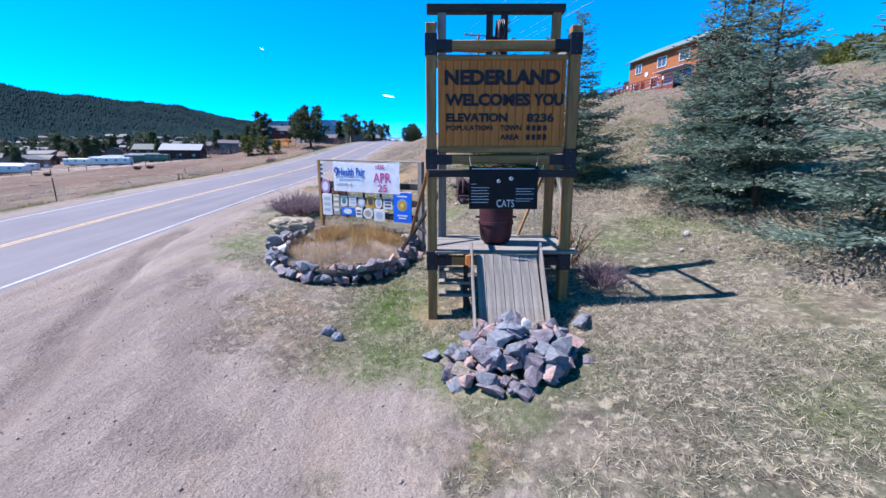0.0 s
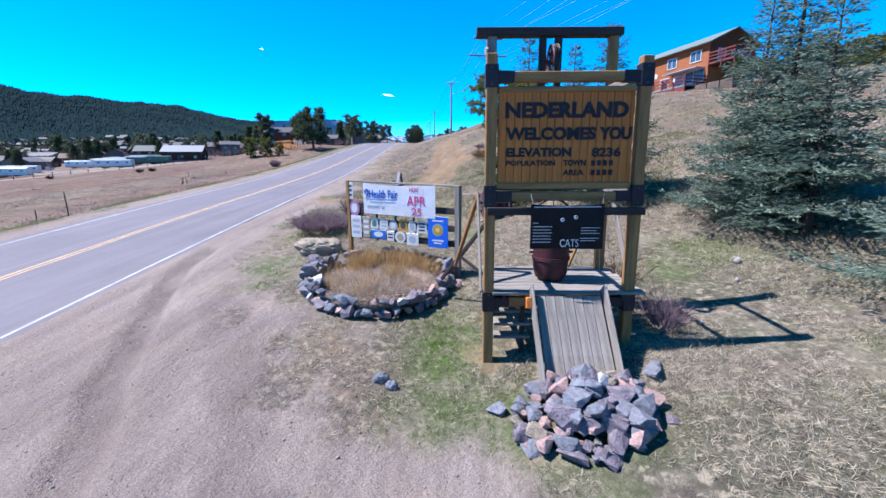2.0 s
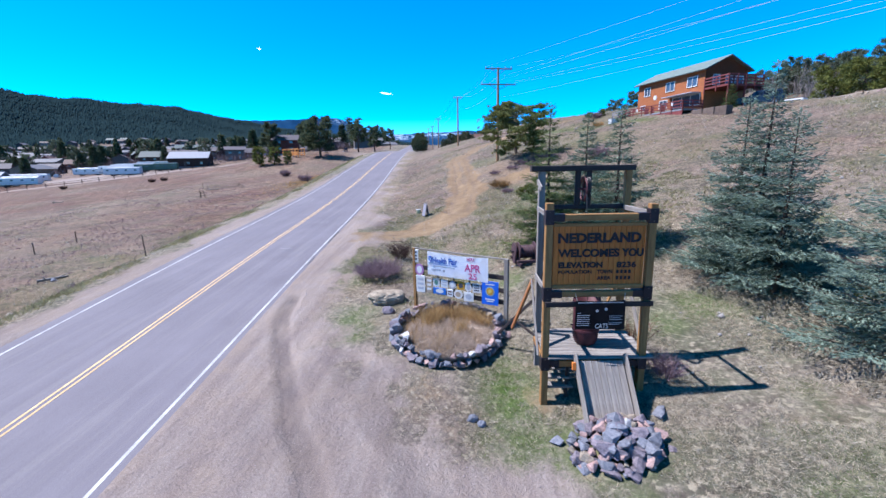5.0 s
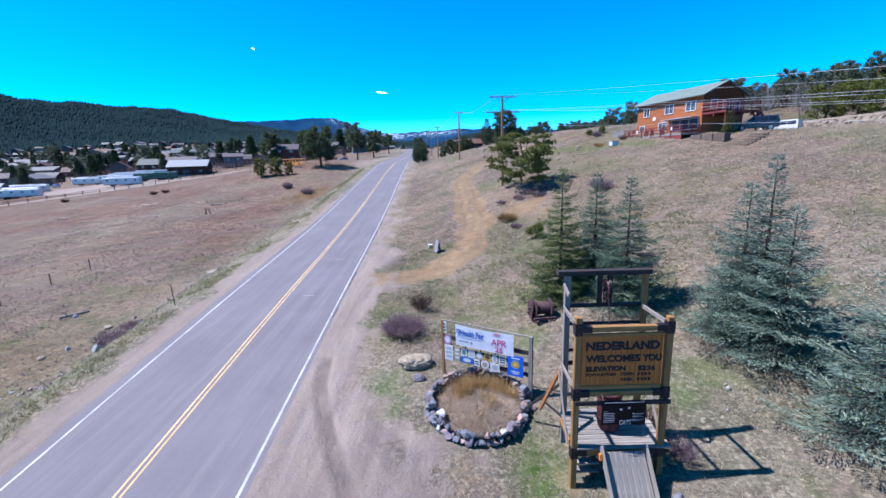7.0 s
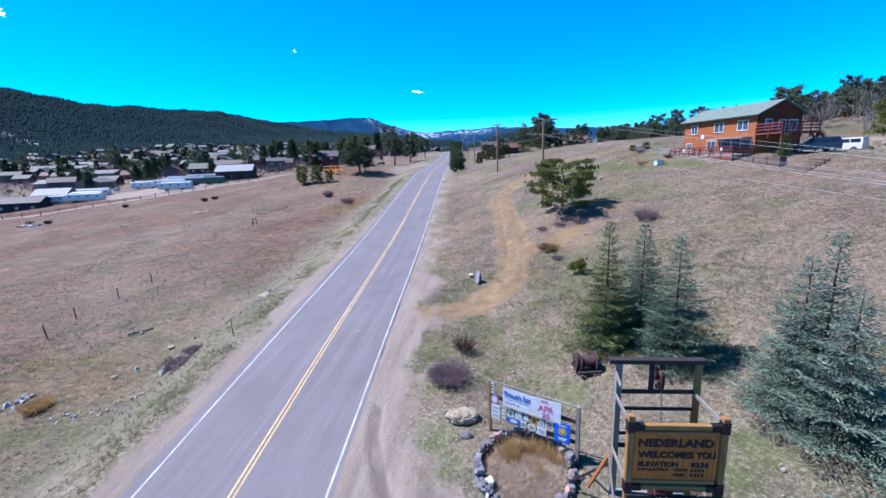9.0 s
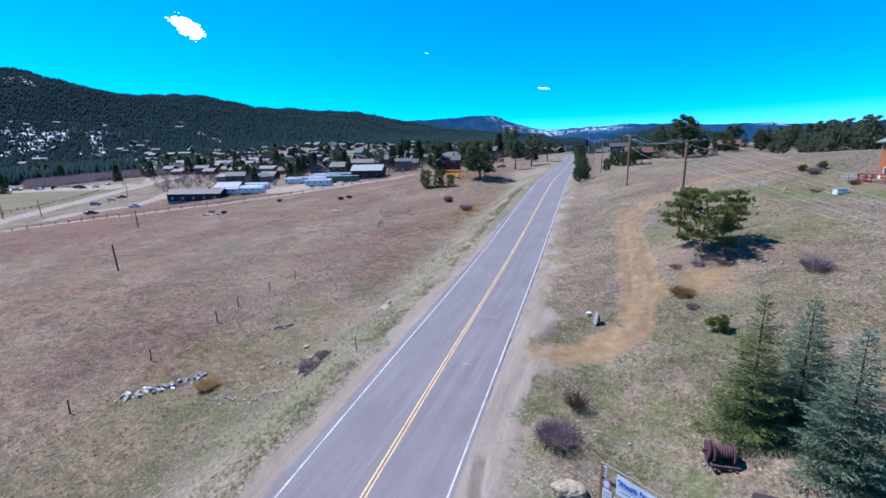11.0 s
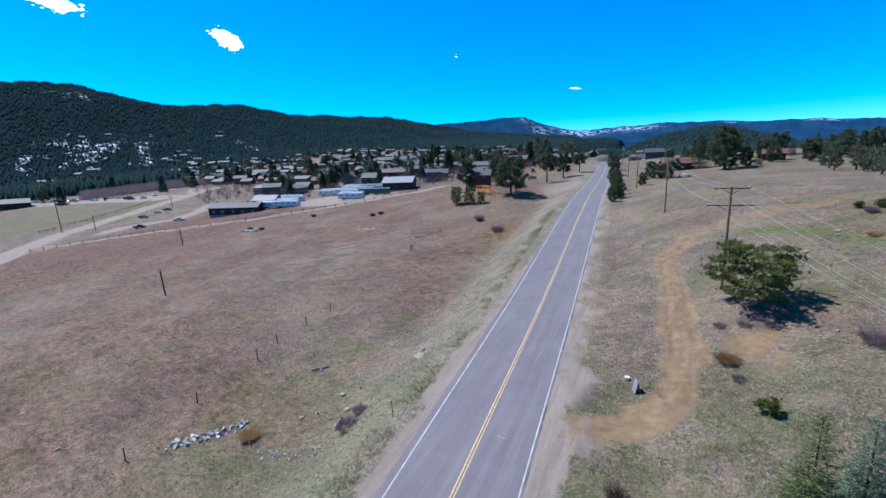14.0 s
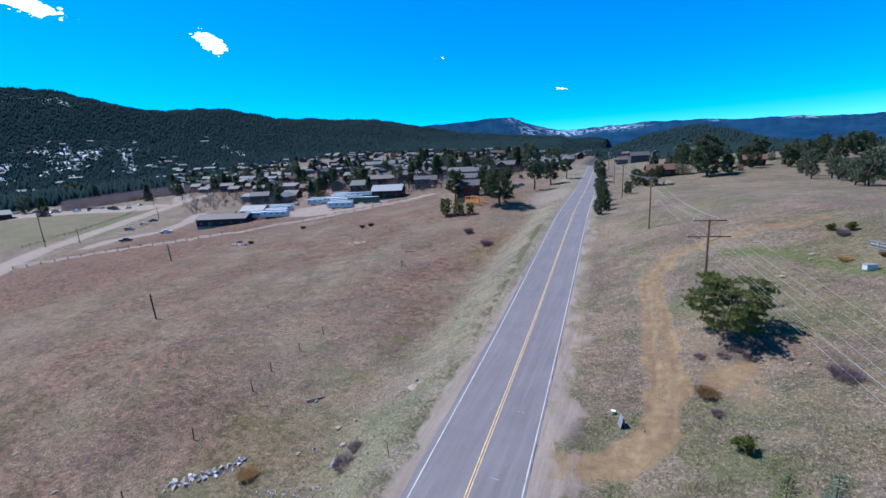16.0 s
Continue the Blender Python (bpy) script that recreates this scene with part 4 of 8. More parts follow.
    rows = [(-0.06, 0.19, 2.18, 2.66, white_e, "box", ink), (0.05, 0.41, 1.70, 2.14, purple, "disc", white_e), (0.08, 0.46, 1.06, 1.70, white_e, "box", pale), (0.50, 0.76, 1.08, 1.68, tan, "box", white_e),
            (0.80, 1.06, 1.36, 1.66, white_e, "box", teal), (1.12, 1.40, 1.36, 1.65, white_e, "box", pale), (1.44, 1.72, 1.34, 1.64, pale, "disc", white_e), (1.77, 2.05, 1.36, 1.66, gold, "box", ink), (2.08, 2.32, 1.33, 1.66, white_e, "disc", pale), (2.36, 2.66, 1.33, 1.66, white_e, "box", ink),
            (0.80, 1.32, 1.08, 1.33, sky_b, "box", white_e), (1.36, 1.60, 1.05, 1.32, white_e, "box", rust), (1.63, 1.98, 1.02, 1.33, white_e, "disc", tan), (2.02, 2.40, 0.98, 1.31, white_e, "box", pale)]
    for k, (s0, s1, z0, z1, mat, shape, ink_mat) in enumerate(rows):
        sign_ob = thing("club_sign", {white_e: "small white enamel club sign", purple: "round mauve club sign", gold: "small gold club sign", sky_b: "small bright blue club sign", tan: "small tan club sign"}.get(mat, "small pale round club sign") + " screwed to the frame", "sign", base @ Matrix.Translation(((s0 + s1) / 2, -0.035 - 0.004 * (k % 3), (z0 + z1) / 2)), "club signs on the frame")
        w, h = s1 - s0, z1 - z0
        if shape == "box":
            part("plate", box(bmesh.new(), (w, 0.012, h), edge=0.004), mat, sign_ob)
        else:
            bm = bmesh.new()
            bmesh.ops.create_cone(bm, cap_ends=True, segments=24, radius1=0.5, radius2=0.5, depth=0.012, matrix=Matrix.Diagonal((w, 1, h, 1)) @ pose(0, 0, 0, 90))
            part("plate", bm, mat, sign_ob)
        if k % 3 == 1 or shape == "disc":
            bm = bmesh.new()
            bmesh.ops.create_cone(bm, cap_ends=True, segments=18, radius1=0.5, radius2=0.5, depth=0.004, matrix=Matrix.Translation((0, -0.008, 0)) @ Matrix.Diagonal((w * 0.62, 1, h * 0.62, 1)) @ pose(0, 0, 0, 90))
            part("emblem", bm, ink_mat, sign_ob)
        else:
            for z in ((0.28, 0.02, -0.25) if h > 0.3 else (0.18, -0.15)):
                part("print_bar", box(bmesh.new(), (w * 0.66, 0.004, h * 0.14), (0, -0.008, z * h)), ink_mat, sign_ob)
    big = thing("club_sign", "large bright blue club sign with a gold emblem", "sign", base @ Matrix.Translation((3.03, -0.09, 1.40)), "club signs on the frame")
    part("plate", box(bmesh.new(), (0.60, 0.014, 0.82), edge=0.004), plain("bright_blue_enamel", (0.006, 0.087, 0.465), 0.35), big)
    for r, y, mat in ((0.17, -0.010, plain("light_blue_ring", (0.155, 0.26, 0.341), 0.4)), (0.13, -0.014, gold), (0.06, -0.018, plain("yellow_centre", (0.527, 0.372, 0.093), 0.4))):
        bm = bmesh.new()
        bmesh.ops.create_cone(bm, cap_ends=True, segments=24, radius1=r, radius2=r, depth=0.004, matrix=Matrix.Translation((0, y, 0.06)) @ pose(0, 0, 0, 90))
        part("emblem", bm, mat, big)
    for z, w in ((-0.22, 0.34), (-0.29, 0.24), (0.30, 0.32)):
        part("print_bar", box(bmesh.new(), (w, 0.004, 0.035), (0, -0.010, z)), white_e, big)
    return root


notice_frame()

# ---- stones ----
stone_mats = [surface("blue_grey_granite", (0.06, 0.064, 0.082), (0.185, 0.19, 0.215), 5.0, 0.85, grain=16.0, relief=1.0, depth=0.035, vary=0.25),
              surface("purple_grey_gneiss", (0.066, 0.057, 0.07), (0.205, 0.172, 0.192), 4.0, 0.85, grain=16.0, relief=1.0, depth=0.035, vary=0.25),
              surface("pink_granite", (0.19, 0.115, 0.105), (0.38, 0.265, 0.24), 6.0, 0.85, grain=20.0, relief=1.0, depth=0.035, vary=0.2),
              surface("tan_sandstone", (0.165, 0.132, 0.099), (0.303, 0.253, 0.198), 5.0, 0.9, grain=20.0, relief=1.0, depth=0.035, vary=0.2),
              surface("pale_grey_stone", (0.22, 0.215, 0.215), (0.46, 0.445, 0.435), 5.0, 0.9, grain=20.0, relief=1.0, depth=0.035, vary=0.2)]


def stone_mesh(rng, material, blocky=0.6, name="stone"):
    """A broken stone about 1 m across: the hull of points on a lumpy block, its edges chipped."""
    bm = bmesh.new()
    for _ in range(15):
        v = Vector((rng.gauss(0, 1), rng.gauss(0, 1), rng.gauss(0, 1))).normalized()
        k = max(abs(v.x), abs(v.y), abs(v.z))
        bm.verts.new(v * (blocky / k + (1 - blocky)) * rng.uniform(0.40, 0.56))
    hull = bmesh.ops.convex_hull(bm, input=bm.verts[:])
    bmesh.ops.delete(bm, geom=list({g for g in hull["geom_interior"] + hull["geom_unused"] if isinstance(g, bmesh.types.BMVert)}), context="VERTS")
    bmesh.ops.dissolve_limit(bm, angle_limit=radians(9), verts=bm.verts[:], edges=bm.edges[:])
    bmesh.ops.bevel(bm, geom=bm.edges[:], offset=0.014, segments=1, affect="EDGES")
    me = bpy.data.meshes.new(name)
    bm.to_mesh(me)
    bm.free()
    me.materials.append(material)
    return me


stone_rng = random.Random(11)
stone_kinds = [[stone_mesh(stone_rng, m) for _ in range(5)] for m in stone_mats]


def put_stone(parent, at, size, rng, weights=(4, 3, 1.6, 0.5, 0.6), flat=1.0):
    me = rng.choice(rng.choices(stone_kinds, weights)[0])
    ob = new("stone", me)
    ob.parent = parent
    s = [size * rng.uniform(0.8, 1.25), size * rng.uniform(0.75, 1.1), size * rng.uniform(0.6, 0.95) * flat]
    ob.matrix_basis = Matrix.Translation(at) @ Euler((rng.uniform(-0.5, 0.5), rng.uniform(-0.5, 0.5), rng.uniform(0, 6.28))).to_matrix().to_4x4() @ Matrix.Diagonal((*s, 1))
    return ob


def stone_heap():
    rng = random.Random(5)
    root = thing("stone_heap", "heap of broken blue-grey and pink stones at the ramp foot", "stones")
    cx, cy = 1.30, 6.02
    laid = []
    for ring, n, size in ((1.0, 25, 0.29), (0.78, 24, 0.30), (0.54, 19, 0.30), (0.28, 12, 0.30), (0.08, 4, 0.28)):
        for k in range(n):
            a = 2 * math.pi * (k + rng.uniform(-0.35, 0.35)) / n
            rx, ry = 0.88 * ring + rng.uniform(-0.14, 0.14), 0.76 * ring + rng.uniform(-0.12, 0.12)
            x, y = cx + rx * math.cos(a), cy + ry * math.sin(a)
            lift = 0.50 * (1 - ring) + 0.05
            big = 1.15 if math.sin(a) < -0.2 else 0.9
            put_stone(root, (x, y, gz(x, y) + lift + 0.06), size * big * rng.uniform(0.62, 1.3), rng, (3.6, 3.2, 3.0, 0.6, 0.15))
    for x, y, s in ((2.62, 6.75, 0.42), (2.40, 5.75, 0.22), (0.12, 6.25, 0.34), (1.0, 5.32, 0.42), (1.4, 5.28, 0.40), (0.55, 5.5, 0.36), (1.85, 5.45, 0.30)):
        put_stone(root, (x, y, gz(x, y) + 0.1 * s), s, rng, flat=0.6)
    for k in range(90):                       # chips between the large stones
        a, q = rng.uniform(0, 6.28), rng.uniform(0.2, 0.98)
        x, y = cx + 1.05 * q * math.cos(a), cy + 0.88 * q * math.sin(a)
        put_stone(root, (x, y, gz(x, y) + 0.36 * max(0, 1 - q) + 0.04), rng.uniform(0.08, 0.16), rng)
    return root


def stone_ring():
    """A planter: two courses of dry-laid stones round a bed of dry grass."""
    rng = random.Random(8)
    root = thing("stone_planter", "low dry-laid ring of grey and pink stones round dead grass", "planter")
    cx, cy, turn = -2.52, 10.72, radians(-20)
    n = 50
    for course in range(2):
        for k in range(n):
            a = 2 * math.pi * (k + 0.5 * course + rng.uniform(-0.15, 0.15)) / n
            p = Vector((1.72 * math.cos(a), 1.86 * math.sin(a)))
            x, y = cx + p.x * math.cos(turn) - p.y * math.sin(turn), cy + p.x * math.sin(turn) + p.y * math.cos(turn)
            if course and rng.random() < 0.12:
                continue
            inward = 0.06 * course
            x, y = x + (cx - x) * inward * 0.5, y + (cy - y) * inward * 0.5
            put_stone(root, (x, y, gz(x, y) + 0.12 + 0.22 * course), rng.uniform(0.19, 0.36), rng, (4, 3.4, 2.4, 0.6, 0.35))
    for k in range(8):                        # the raised corner towards the road
        x, y = -4.0 + rng.uniform(-0.25, 0.25), 9.75 + rng.uniform(-0.3, 0.3)
        put_stone(root, (x, y, gz(x, y) + 0.12 + 0.1 * k % 0.45), rng.uniform(0.28, 0.42), rng)
    for k in range(9):
        x, y = -0.75 + rng.uniform(-0.2, 0.25), 11.0 + rng.uniform(-0.6, 0.7)
        put_stone(root, (x, y, gz(x, y) + 0.1 + 0.05 * k % 0.4), rng.uniform(0.2, 0.34), rng)
    bm = bmesh.new()
    bmesh.ops.create_uvsphere(bm, u_segments=30, v_segments=8, radius=1.0, matrix=Matrix.Translation((cx, cy, 0.12)) @ Matrix.Rotation(turn, 4, "Z") @ Matrix.Diagonal((1.62, 1.74, 0.36, 1)))
    bmesh.ops.delete(bm, geom=[f for f in bm.faces if f.calc_center_median().z < 0.05], context="FACES")
    for v in bm.verts:
        v.co.z += 0.05 * noise.noise(v.co * 2.5)
    part("soil", bm, surface("bed_soil", (0.11, 0.08, 0.062), (0.24, 0.185, 0.14), 5.0, 0.95, grain=50.0, relief=0.5), root, "dry brown soil", True)
    return cx, cy, turn


def boulder(x, y, size, label, mat, seed, turn=0.0):
    rng = random.Random(seed)
    bm = bmesh.new()
    bmesh.ops.create_icosphere(bm, subdivisions=4, radius=0.5)
    off = Vector((seed * 3.1, 7, 2))
    for v in bm.verts:
        d = noise.fractal(v.co * 2.2 + off, 1.0, 2.0, 5)
        flat = noise.cell(v.co * 2.6 + off)
        v.co *= 1 + 0.22 * d + 0.10 * flat
        v.co.x *= size[0]
        v.co.y *= size[1]
        v.co.z = (v.co.z if v.co.z > -0.25 else -0.25) * size[2]
    ob = part("boulder", bm, mat, None)
    ob.matrix_world = Matrix.Translation((x, y, gz(x, y) + 0.2 * size[2])) @ Matrix.Rotation(turn, 4, "Z")
    return tagged(ob, label, "boulder")


boulder_tan = surface("tan_lichened_rock", (0.15, 0.115, 0.08), (0.36, 0.30, 0.225), 3.0, 0.95, grain=14.0, relief=0.8, depth=0.03, vary=0.25)
stone_heap()
ring_plan = stone_ring()
boulder(-4.95, 13.35, (1.3, 0.85, 0.72), "large pale tan lichened boulder beside the planter", boulder_tan, 3, 0.3)
for x, y, s, sd in ((-1.75, 6.9, 0.2, 4), (-1.55, 6.75, 0.17, 6), (-4.75, 12.35, 0.35, 7), (-5.3, 13.1, 0.22, 8)):
    boulder(x, y, (s * 1.3, s, s), "small grey loose stone on the ground", stone_mats[sd % 2], sd)


def stone_row():
    """Field stones cleared into a line in the meadow."""
    rng = random.Random(21)
    root = thing("stone_row", "line of pale cleared field stones in the meadow", "stones")
    for k in range(56):
        q = rng.random()
        x, y = -41.3 + 4.6 * q + rng.uniform(-0.5, 0.5), 16.0 + 4.4 * q + rng.uniform(-0.6, 0.6)
        s = rng.uniform(0.22, 0.66)
        put_stone(root, (x, y, gz(x, y) + 0.16 * s), s, rng, (1, 1, 1.2, 1, 6))
    for k in range(60):                       # small stones washed along the ditch
        q = rng.random()
        x, y = -32.0 + 6.5 * q + rng.uniform(-0.8, 0.8), 18.0 + 1.7 * q + rng.uniform(-0.5, 0.5)
        s = rng.uniform(0.10, 0.28)
        put_stone(root, (x, y, gz(x, y) + 0.1 * s), s, rng, (1, 2, 2, 1, 3))
    for x, y, s in ((-27.0, 21.9, 1.0), (-36.5, 30.0, 0.5), (-31.0, 23.5, 0.4), (-29.5, 28.0, 0.4), (-25.0, 33.0, 0.5)):
        put_stone(root, (x, y, gz(x, y) + 0.15 * s), s, rng, (1, 1, 1, 1, 5))
    return root


stone_row()


def chips_mesh(name, x, y, s, rng, material):
    """Many small broken stones in one mesh."""
    z = ground_z(x, y)
    base = np.array([(1, 0, 0), (0, 1, 0), (-1, 0, 0), (0, -1, 0), (0, 0, 0.8), (0, 0, -0.5)], float)
    tri = np.array([(0, 1, 4), (1, 2, 4), (2, 3, 4), (3, 0, 4), (1, 0, 5), (2, 1, 5), (3, 2, 5), (0, 3, 5)])
    v = base[None] * s[:, None, None] * rng.uniform(0.6, 1.3, (len(x), 6, 1))
    a = rng.uniform(0, 6.28, len(x))[:, None]
    v = np.stack([v[..., 0] * np.cos(a) - v[..., 1] * np.sin(a), v[..., 0] * np.sin(a) + v[..., 1] * np.cos(a), v[..., 2]], -1)
    v += np.stack([x, y, z + 0.2 * s], -1)[:, None]
    f = (tri[None] + (np.arange(len(x)) * 6)[:, None, None]).reshape(-1, 3)
    return new(name, big_mesh(name, v.reshape(-1, 3), f, material))


def scatter_pebbles():
    """Loose gravel on the pull-out and shoulders, and small stones in the grass."""
    rng = np.random.default_rng(4)
    n = 16000
    x, y = rng.uniform(-11.5, 3.0, n), rng.uniform(1.5, 26, n)
    masks = covers(x, y)
    keep = (rng.random(n) < 0.12 + 0.88 * masks[0]) & (x - road_x(y) > 4.1)
    x, y = x[keep], y[keep]
    chip = surface("gravel_chip", (0.165, 0.129, 0.121), (0.341, 0.281, 0.259), 9.0, 0.95, vary=0.45)
    ob = chips_mesh("loose_gravel", x, y, rng.gamma(1.6, 0.0036, len(x)) + 0.004, rng, chip)
    tagged(ob, "loose pinkish gravel chips on the pull-out", "gravel", kind="stuff")
    n = 15000
    x, y = rng.uniform(-75, 45, n), 8 + 92 * rng.random(n) ** 1.2
    u = x - road_x(y)
    patch = rough(x, y, 7.0, 91)
    keep = (np.abs(u) > 5.5) & (rng.random(n) < np.where(u > 0, 0.75, 0.35 * (patch > 0.1))) & (np.hypot(x + 2, y - 10) > 6)
    x, y = x[keep], y[keep]
    pale = surface("pale_field_stone", (0.143, 0.129, 0.121), (0.341, 0.319, 0.297), 5.0, 0.95, vary=0.4)
    ob = chips_mesh("field_stones", x, y, rng.gamma(2.0, 0.014, len(x)) + 0.014, rng, pale)
    tagged(ob, "small pale stones lying in the dead grass", "stones", kind="stuff")


scatter_pebbles()
# ---- plants ----
def foliage(name, dark, light, rough=0.75, gloss=0.12):
    m, t, b = shader(name, rough, 0, gloss)
    g = t.nodes.new("ShaderNodeNewGeometry").outputs["Random Per Island"]
    where = t.nodes.new("ShaderNodeTexCoord").outputs["Object"]
    patch = noise_of(t, where, 0.9, 3)
    f = number(t, "ADD", number(t, "MULTIPLY", g, 0.6), number(t, "MULTIPLY", patch, 0.5))
    tone = ramp(t, f, (0.15, dark), (0.85, light))
    t.links.new(tone, b.inputs["Base Color"])
    through_leaf = t.nodes.new("ShaderNodeBsdfTranslucent")
    t.links.new(tone, through_leaf.inputs["Color"])
    both = node(t, "ShaderNodeMixShader", Fac=0.35)
    t.links.new(b.outputs[0], both.inputs[1])
    t.links.new(through_leaf.outputs[0], both.inputs[2])
    t.links.new(both.outputs[0], t.nodes["Material Output"].inputs["Surface"])
    return m


bark = surface("grey_brown_bark", (0.028, 0.019, 0.015), (0.088, 0.063, 0.047), 6.0, 0.95, grain=30.0, relief=0.6, depth=0.02, stretch=(4, 4, 0.8))
pine_bark = surface("orange_brown_bark", (0.05, 0.028, 0.018), (0.132, 0.077, 0.05), 6.0, 0.95, grain=30.0, relief=0.6, depth=0.02, stretch=(4, 4, 0.8))
blue_needles = foliage("blue_spruce_needles", (0.055, 0.085, 0.062), (0.27, 0.34, 0.265))
teal_needles = foliage("teal_spruce_needles", (0.040, 0.070, 0.048), (0.20, 0.265, 0.185))
green_needles = foliage("green_spruce_needles", (0.038, 0.058, 0.021), (0.20, 0.235, 0.092))
pine_needles = foliage("pine_needles", (0.033, 0.044, 0.011), (0.16, 0.171, 0.044))
dark_pine = foliage("dark_pine_needles", (0.026, 0.040, 0.022), (0.110, 0.130, 0.068))
twig_mat = foliage("bare_purple_twigs", (0.075, 0.048, 0.058), (0.25, 0.175, 0.195), 0.9)
straw_mat = foliage("dead_straw_blades", (0.12, 0.095, 0.066), (0.52, 0.45, 0.34), 0.9)
gold_mat = foliage("golden_dead_grass", (0.19, 0.112, 0.045), (0.50, 0.33, 0.15), 0.9)
green_blade = foliage("green_grass_blades", (0.033, 0.055, 0.011), (0.11, 0.154, 0.033), 0.85)


def blades(base, way, length, width, side):
    """Lens-shaped leaves: base points, unit ways, lengths, widths and unit sides, as quads."""
    mid, tip = base + way * (length * 0.45)[:, None], base + way * length[:, None]
    half = side * (width * 0.5)[:, None]
    return np.stack([base, mid + half, tip, mid - half], 1)


def unit(v):
    return v / np.maximum(np.linalg.norm(v, axis=-1, keepdims=True), 1e-9)


def quads_mesh(name, quads, material):
    q = np.concatenate(quads) if isinstance(quads, list) else quads
    return big_mesh(name, q.reshape(-1, 3), np.arange(len(q) * 4).reshape(-1, 4), material)


def spruce_meshes(h, r, seed, material, levels=26, sprays=1.0, bare=0.04, spray=0.13, full=0.75, taper=1.0):
    """Trunk, limbs and crown of a spruce: separate whorls of drooping limbs, each a flat frond of needle-covered side twigs."""
    rng = np.random.default_rng(seed)
    limbs = bmesh.new()
    crown = []
    zs = bare * h + (h * (0.97 - bare)) * (np.arange(levels) / (levels - 1)) ** 0.95
    gap = h / levels
    step = spray * 0.70 / sprays
    for level, z in enumerate(zs):
        k = z / h
        n = int(round(np.interp(k, (0, 0.5, 1), (12, 10, 6))))
        reach = r * (1 - k ** taper) ** full * np.interp(k, (0, 0.05, 0.14, 1), (0.80, 0.95, 1.0, 1.0)) * ((1.12, 0.72)[level % 2] if spray < 0.3 else 1.0) + 0.08
        for j in range(n):
            a = 2 * math.pi * (j + rng.uniform(-0.3, 0.3)) / n + z * 3.7
            L = reach * rng.uniform(0.68, 1.18)
            out = np.array([math.cos(a), math.sin(a), 0.0])
            rise = np.interp(k, (0, 0.35, 0.8, 1), (-0.16, -0.04, 0.32, 0.95)) + rng.normal(0, 0.05)
            m = max(4, int(L / (step * 1.25)))
            t = np.linspace(0, 1, m + 1)
            line = np.array([0, 0, z + rng.uniform(-0.3, 0.3) * gap]) + out * (t * L)[:, None] + np.array([0, 0, 1.0]) * (rise * t * L - 0.10 * L * np.sin(math.pi * t) + 0.10 * L * t ** 3)[:, None]
            if L > 0.35:
                rod(limbs, line[0], line[m // 2], 0.012 * L / r + 0.006, 0.008, n=4)
                rod(limbs, line[m // 2], line[-1], 0.008, 0.003, n=4)
            cross = np.array([-out[1], out[0], 0.0])
            for i in range(1, m + 1):
                q = t[i]
                if q < 0.06:
                    continue
                twig = (np.interp(q, (0.05, 0.35, 1.0), (0.34, 0.50, 0.08)) * min(L, 1.8) + 0.06) * rng.uniform(0.75, 1.2)
                for sgn in (-1, 1):
                    steps = max(1, int(round(twig / step)))
                    f = (np.arange(steps) + rng.random(steps) * 0.5) / steps
                    way = unit(out * 0.8 + cross * sgn * 0.75 + np.array([0, 0, rng.normal(-0.06, 0.12)]))
                    base = line[i] + way * (f * twig)[:, None] + rng.normal(0, 0.012, (steps, 3))
                    w = unit(way + rng.normal(0, 0.20, (steps, 3)) + np.array([0, 0, 0.10]))
                    up = unit(np.cross(w, cross) + rng.normal(0, 0.35, (steps, 3)))
                    sd = unit(np.cross(w, up))
                    ln = spray * rng.uniform(0.8, 1.35, steps)
                    crown.append(blades(base, w, ln, ln * 0.31, sd))
                    crown.append(blades(base, w, ln, ln * 0.26, up))
    spire = np.linspace(0.86 * h, h, 22)
    base = np.stack([spire * 0, spire * 0, spire], -1)
    w = unit(rng.normal(0, 0.7, (22, 3)) + np.array([0, 0, 0.9]))
    crown.append(blades(base, w, np.full(22, spray * 1.3), np.full(22, spray * 0.3), unit(np.cross(w, rng.normal(0, 1, (22, 3))))))
    trunk = bmesh.new()
    rod(trunk, (0, 0, -0.25), (0, 0, 0.5 * h), 0.028 * h * 0.7, 0.014 * h * 0.7, n=10)
    rod(trunk, (0, 0, 0.5 * h), (0, 0, h * 0.99), 0.014 * h * 0.7, 0.006, n=8)
    return trunk, limbs, quads_mesh("crown", crown, material)


def tree_thing(name, label, at, trunk, limbs, crown, bark_mat, turn=0.0, group="", category="tree"):
    root = thing(name, label, category, Matrix.Translation(at) @ Matrix.Rotation(turn, 4, "Z"), group)
    part("trunk", trunk, bark_mat, root)
    if limbs is not None:
        part("branching", limbs, bark_mat, root)["kind"] = "stuff"
    ob = new("crown", crown)
    ob.parent = root
    return root


def on_ground(x, y, dz=0.0):
    return (x, y, gz(x, y) + dz)


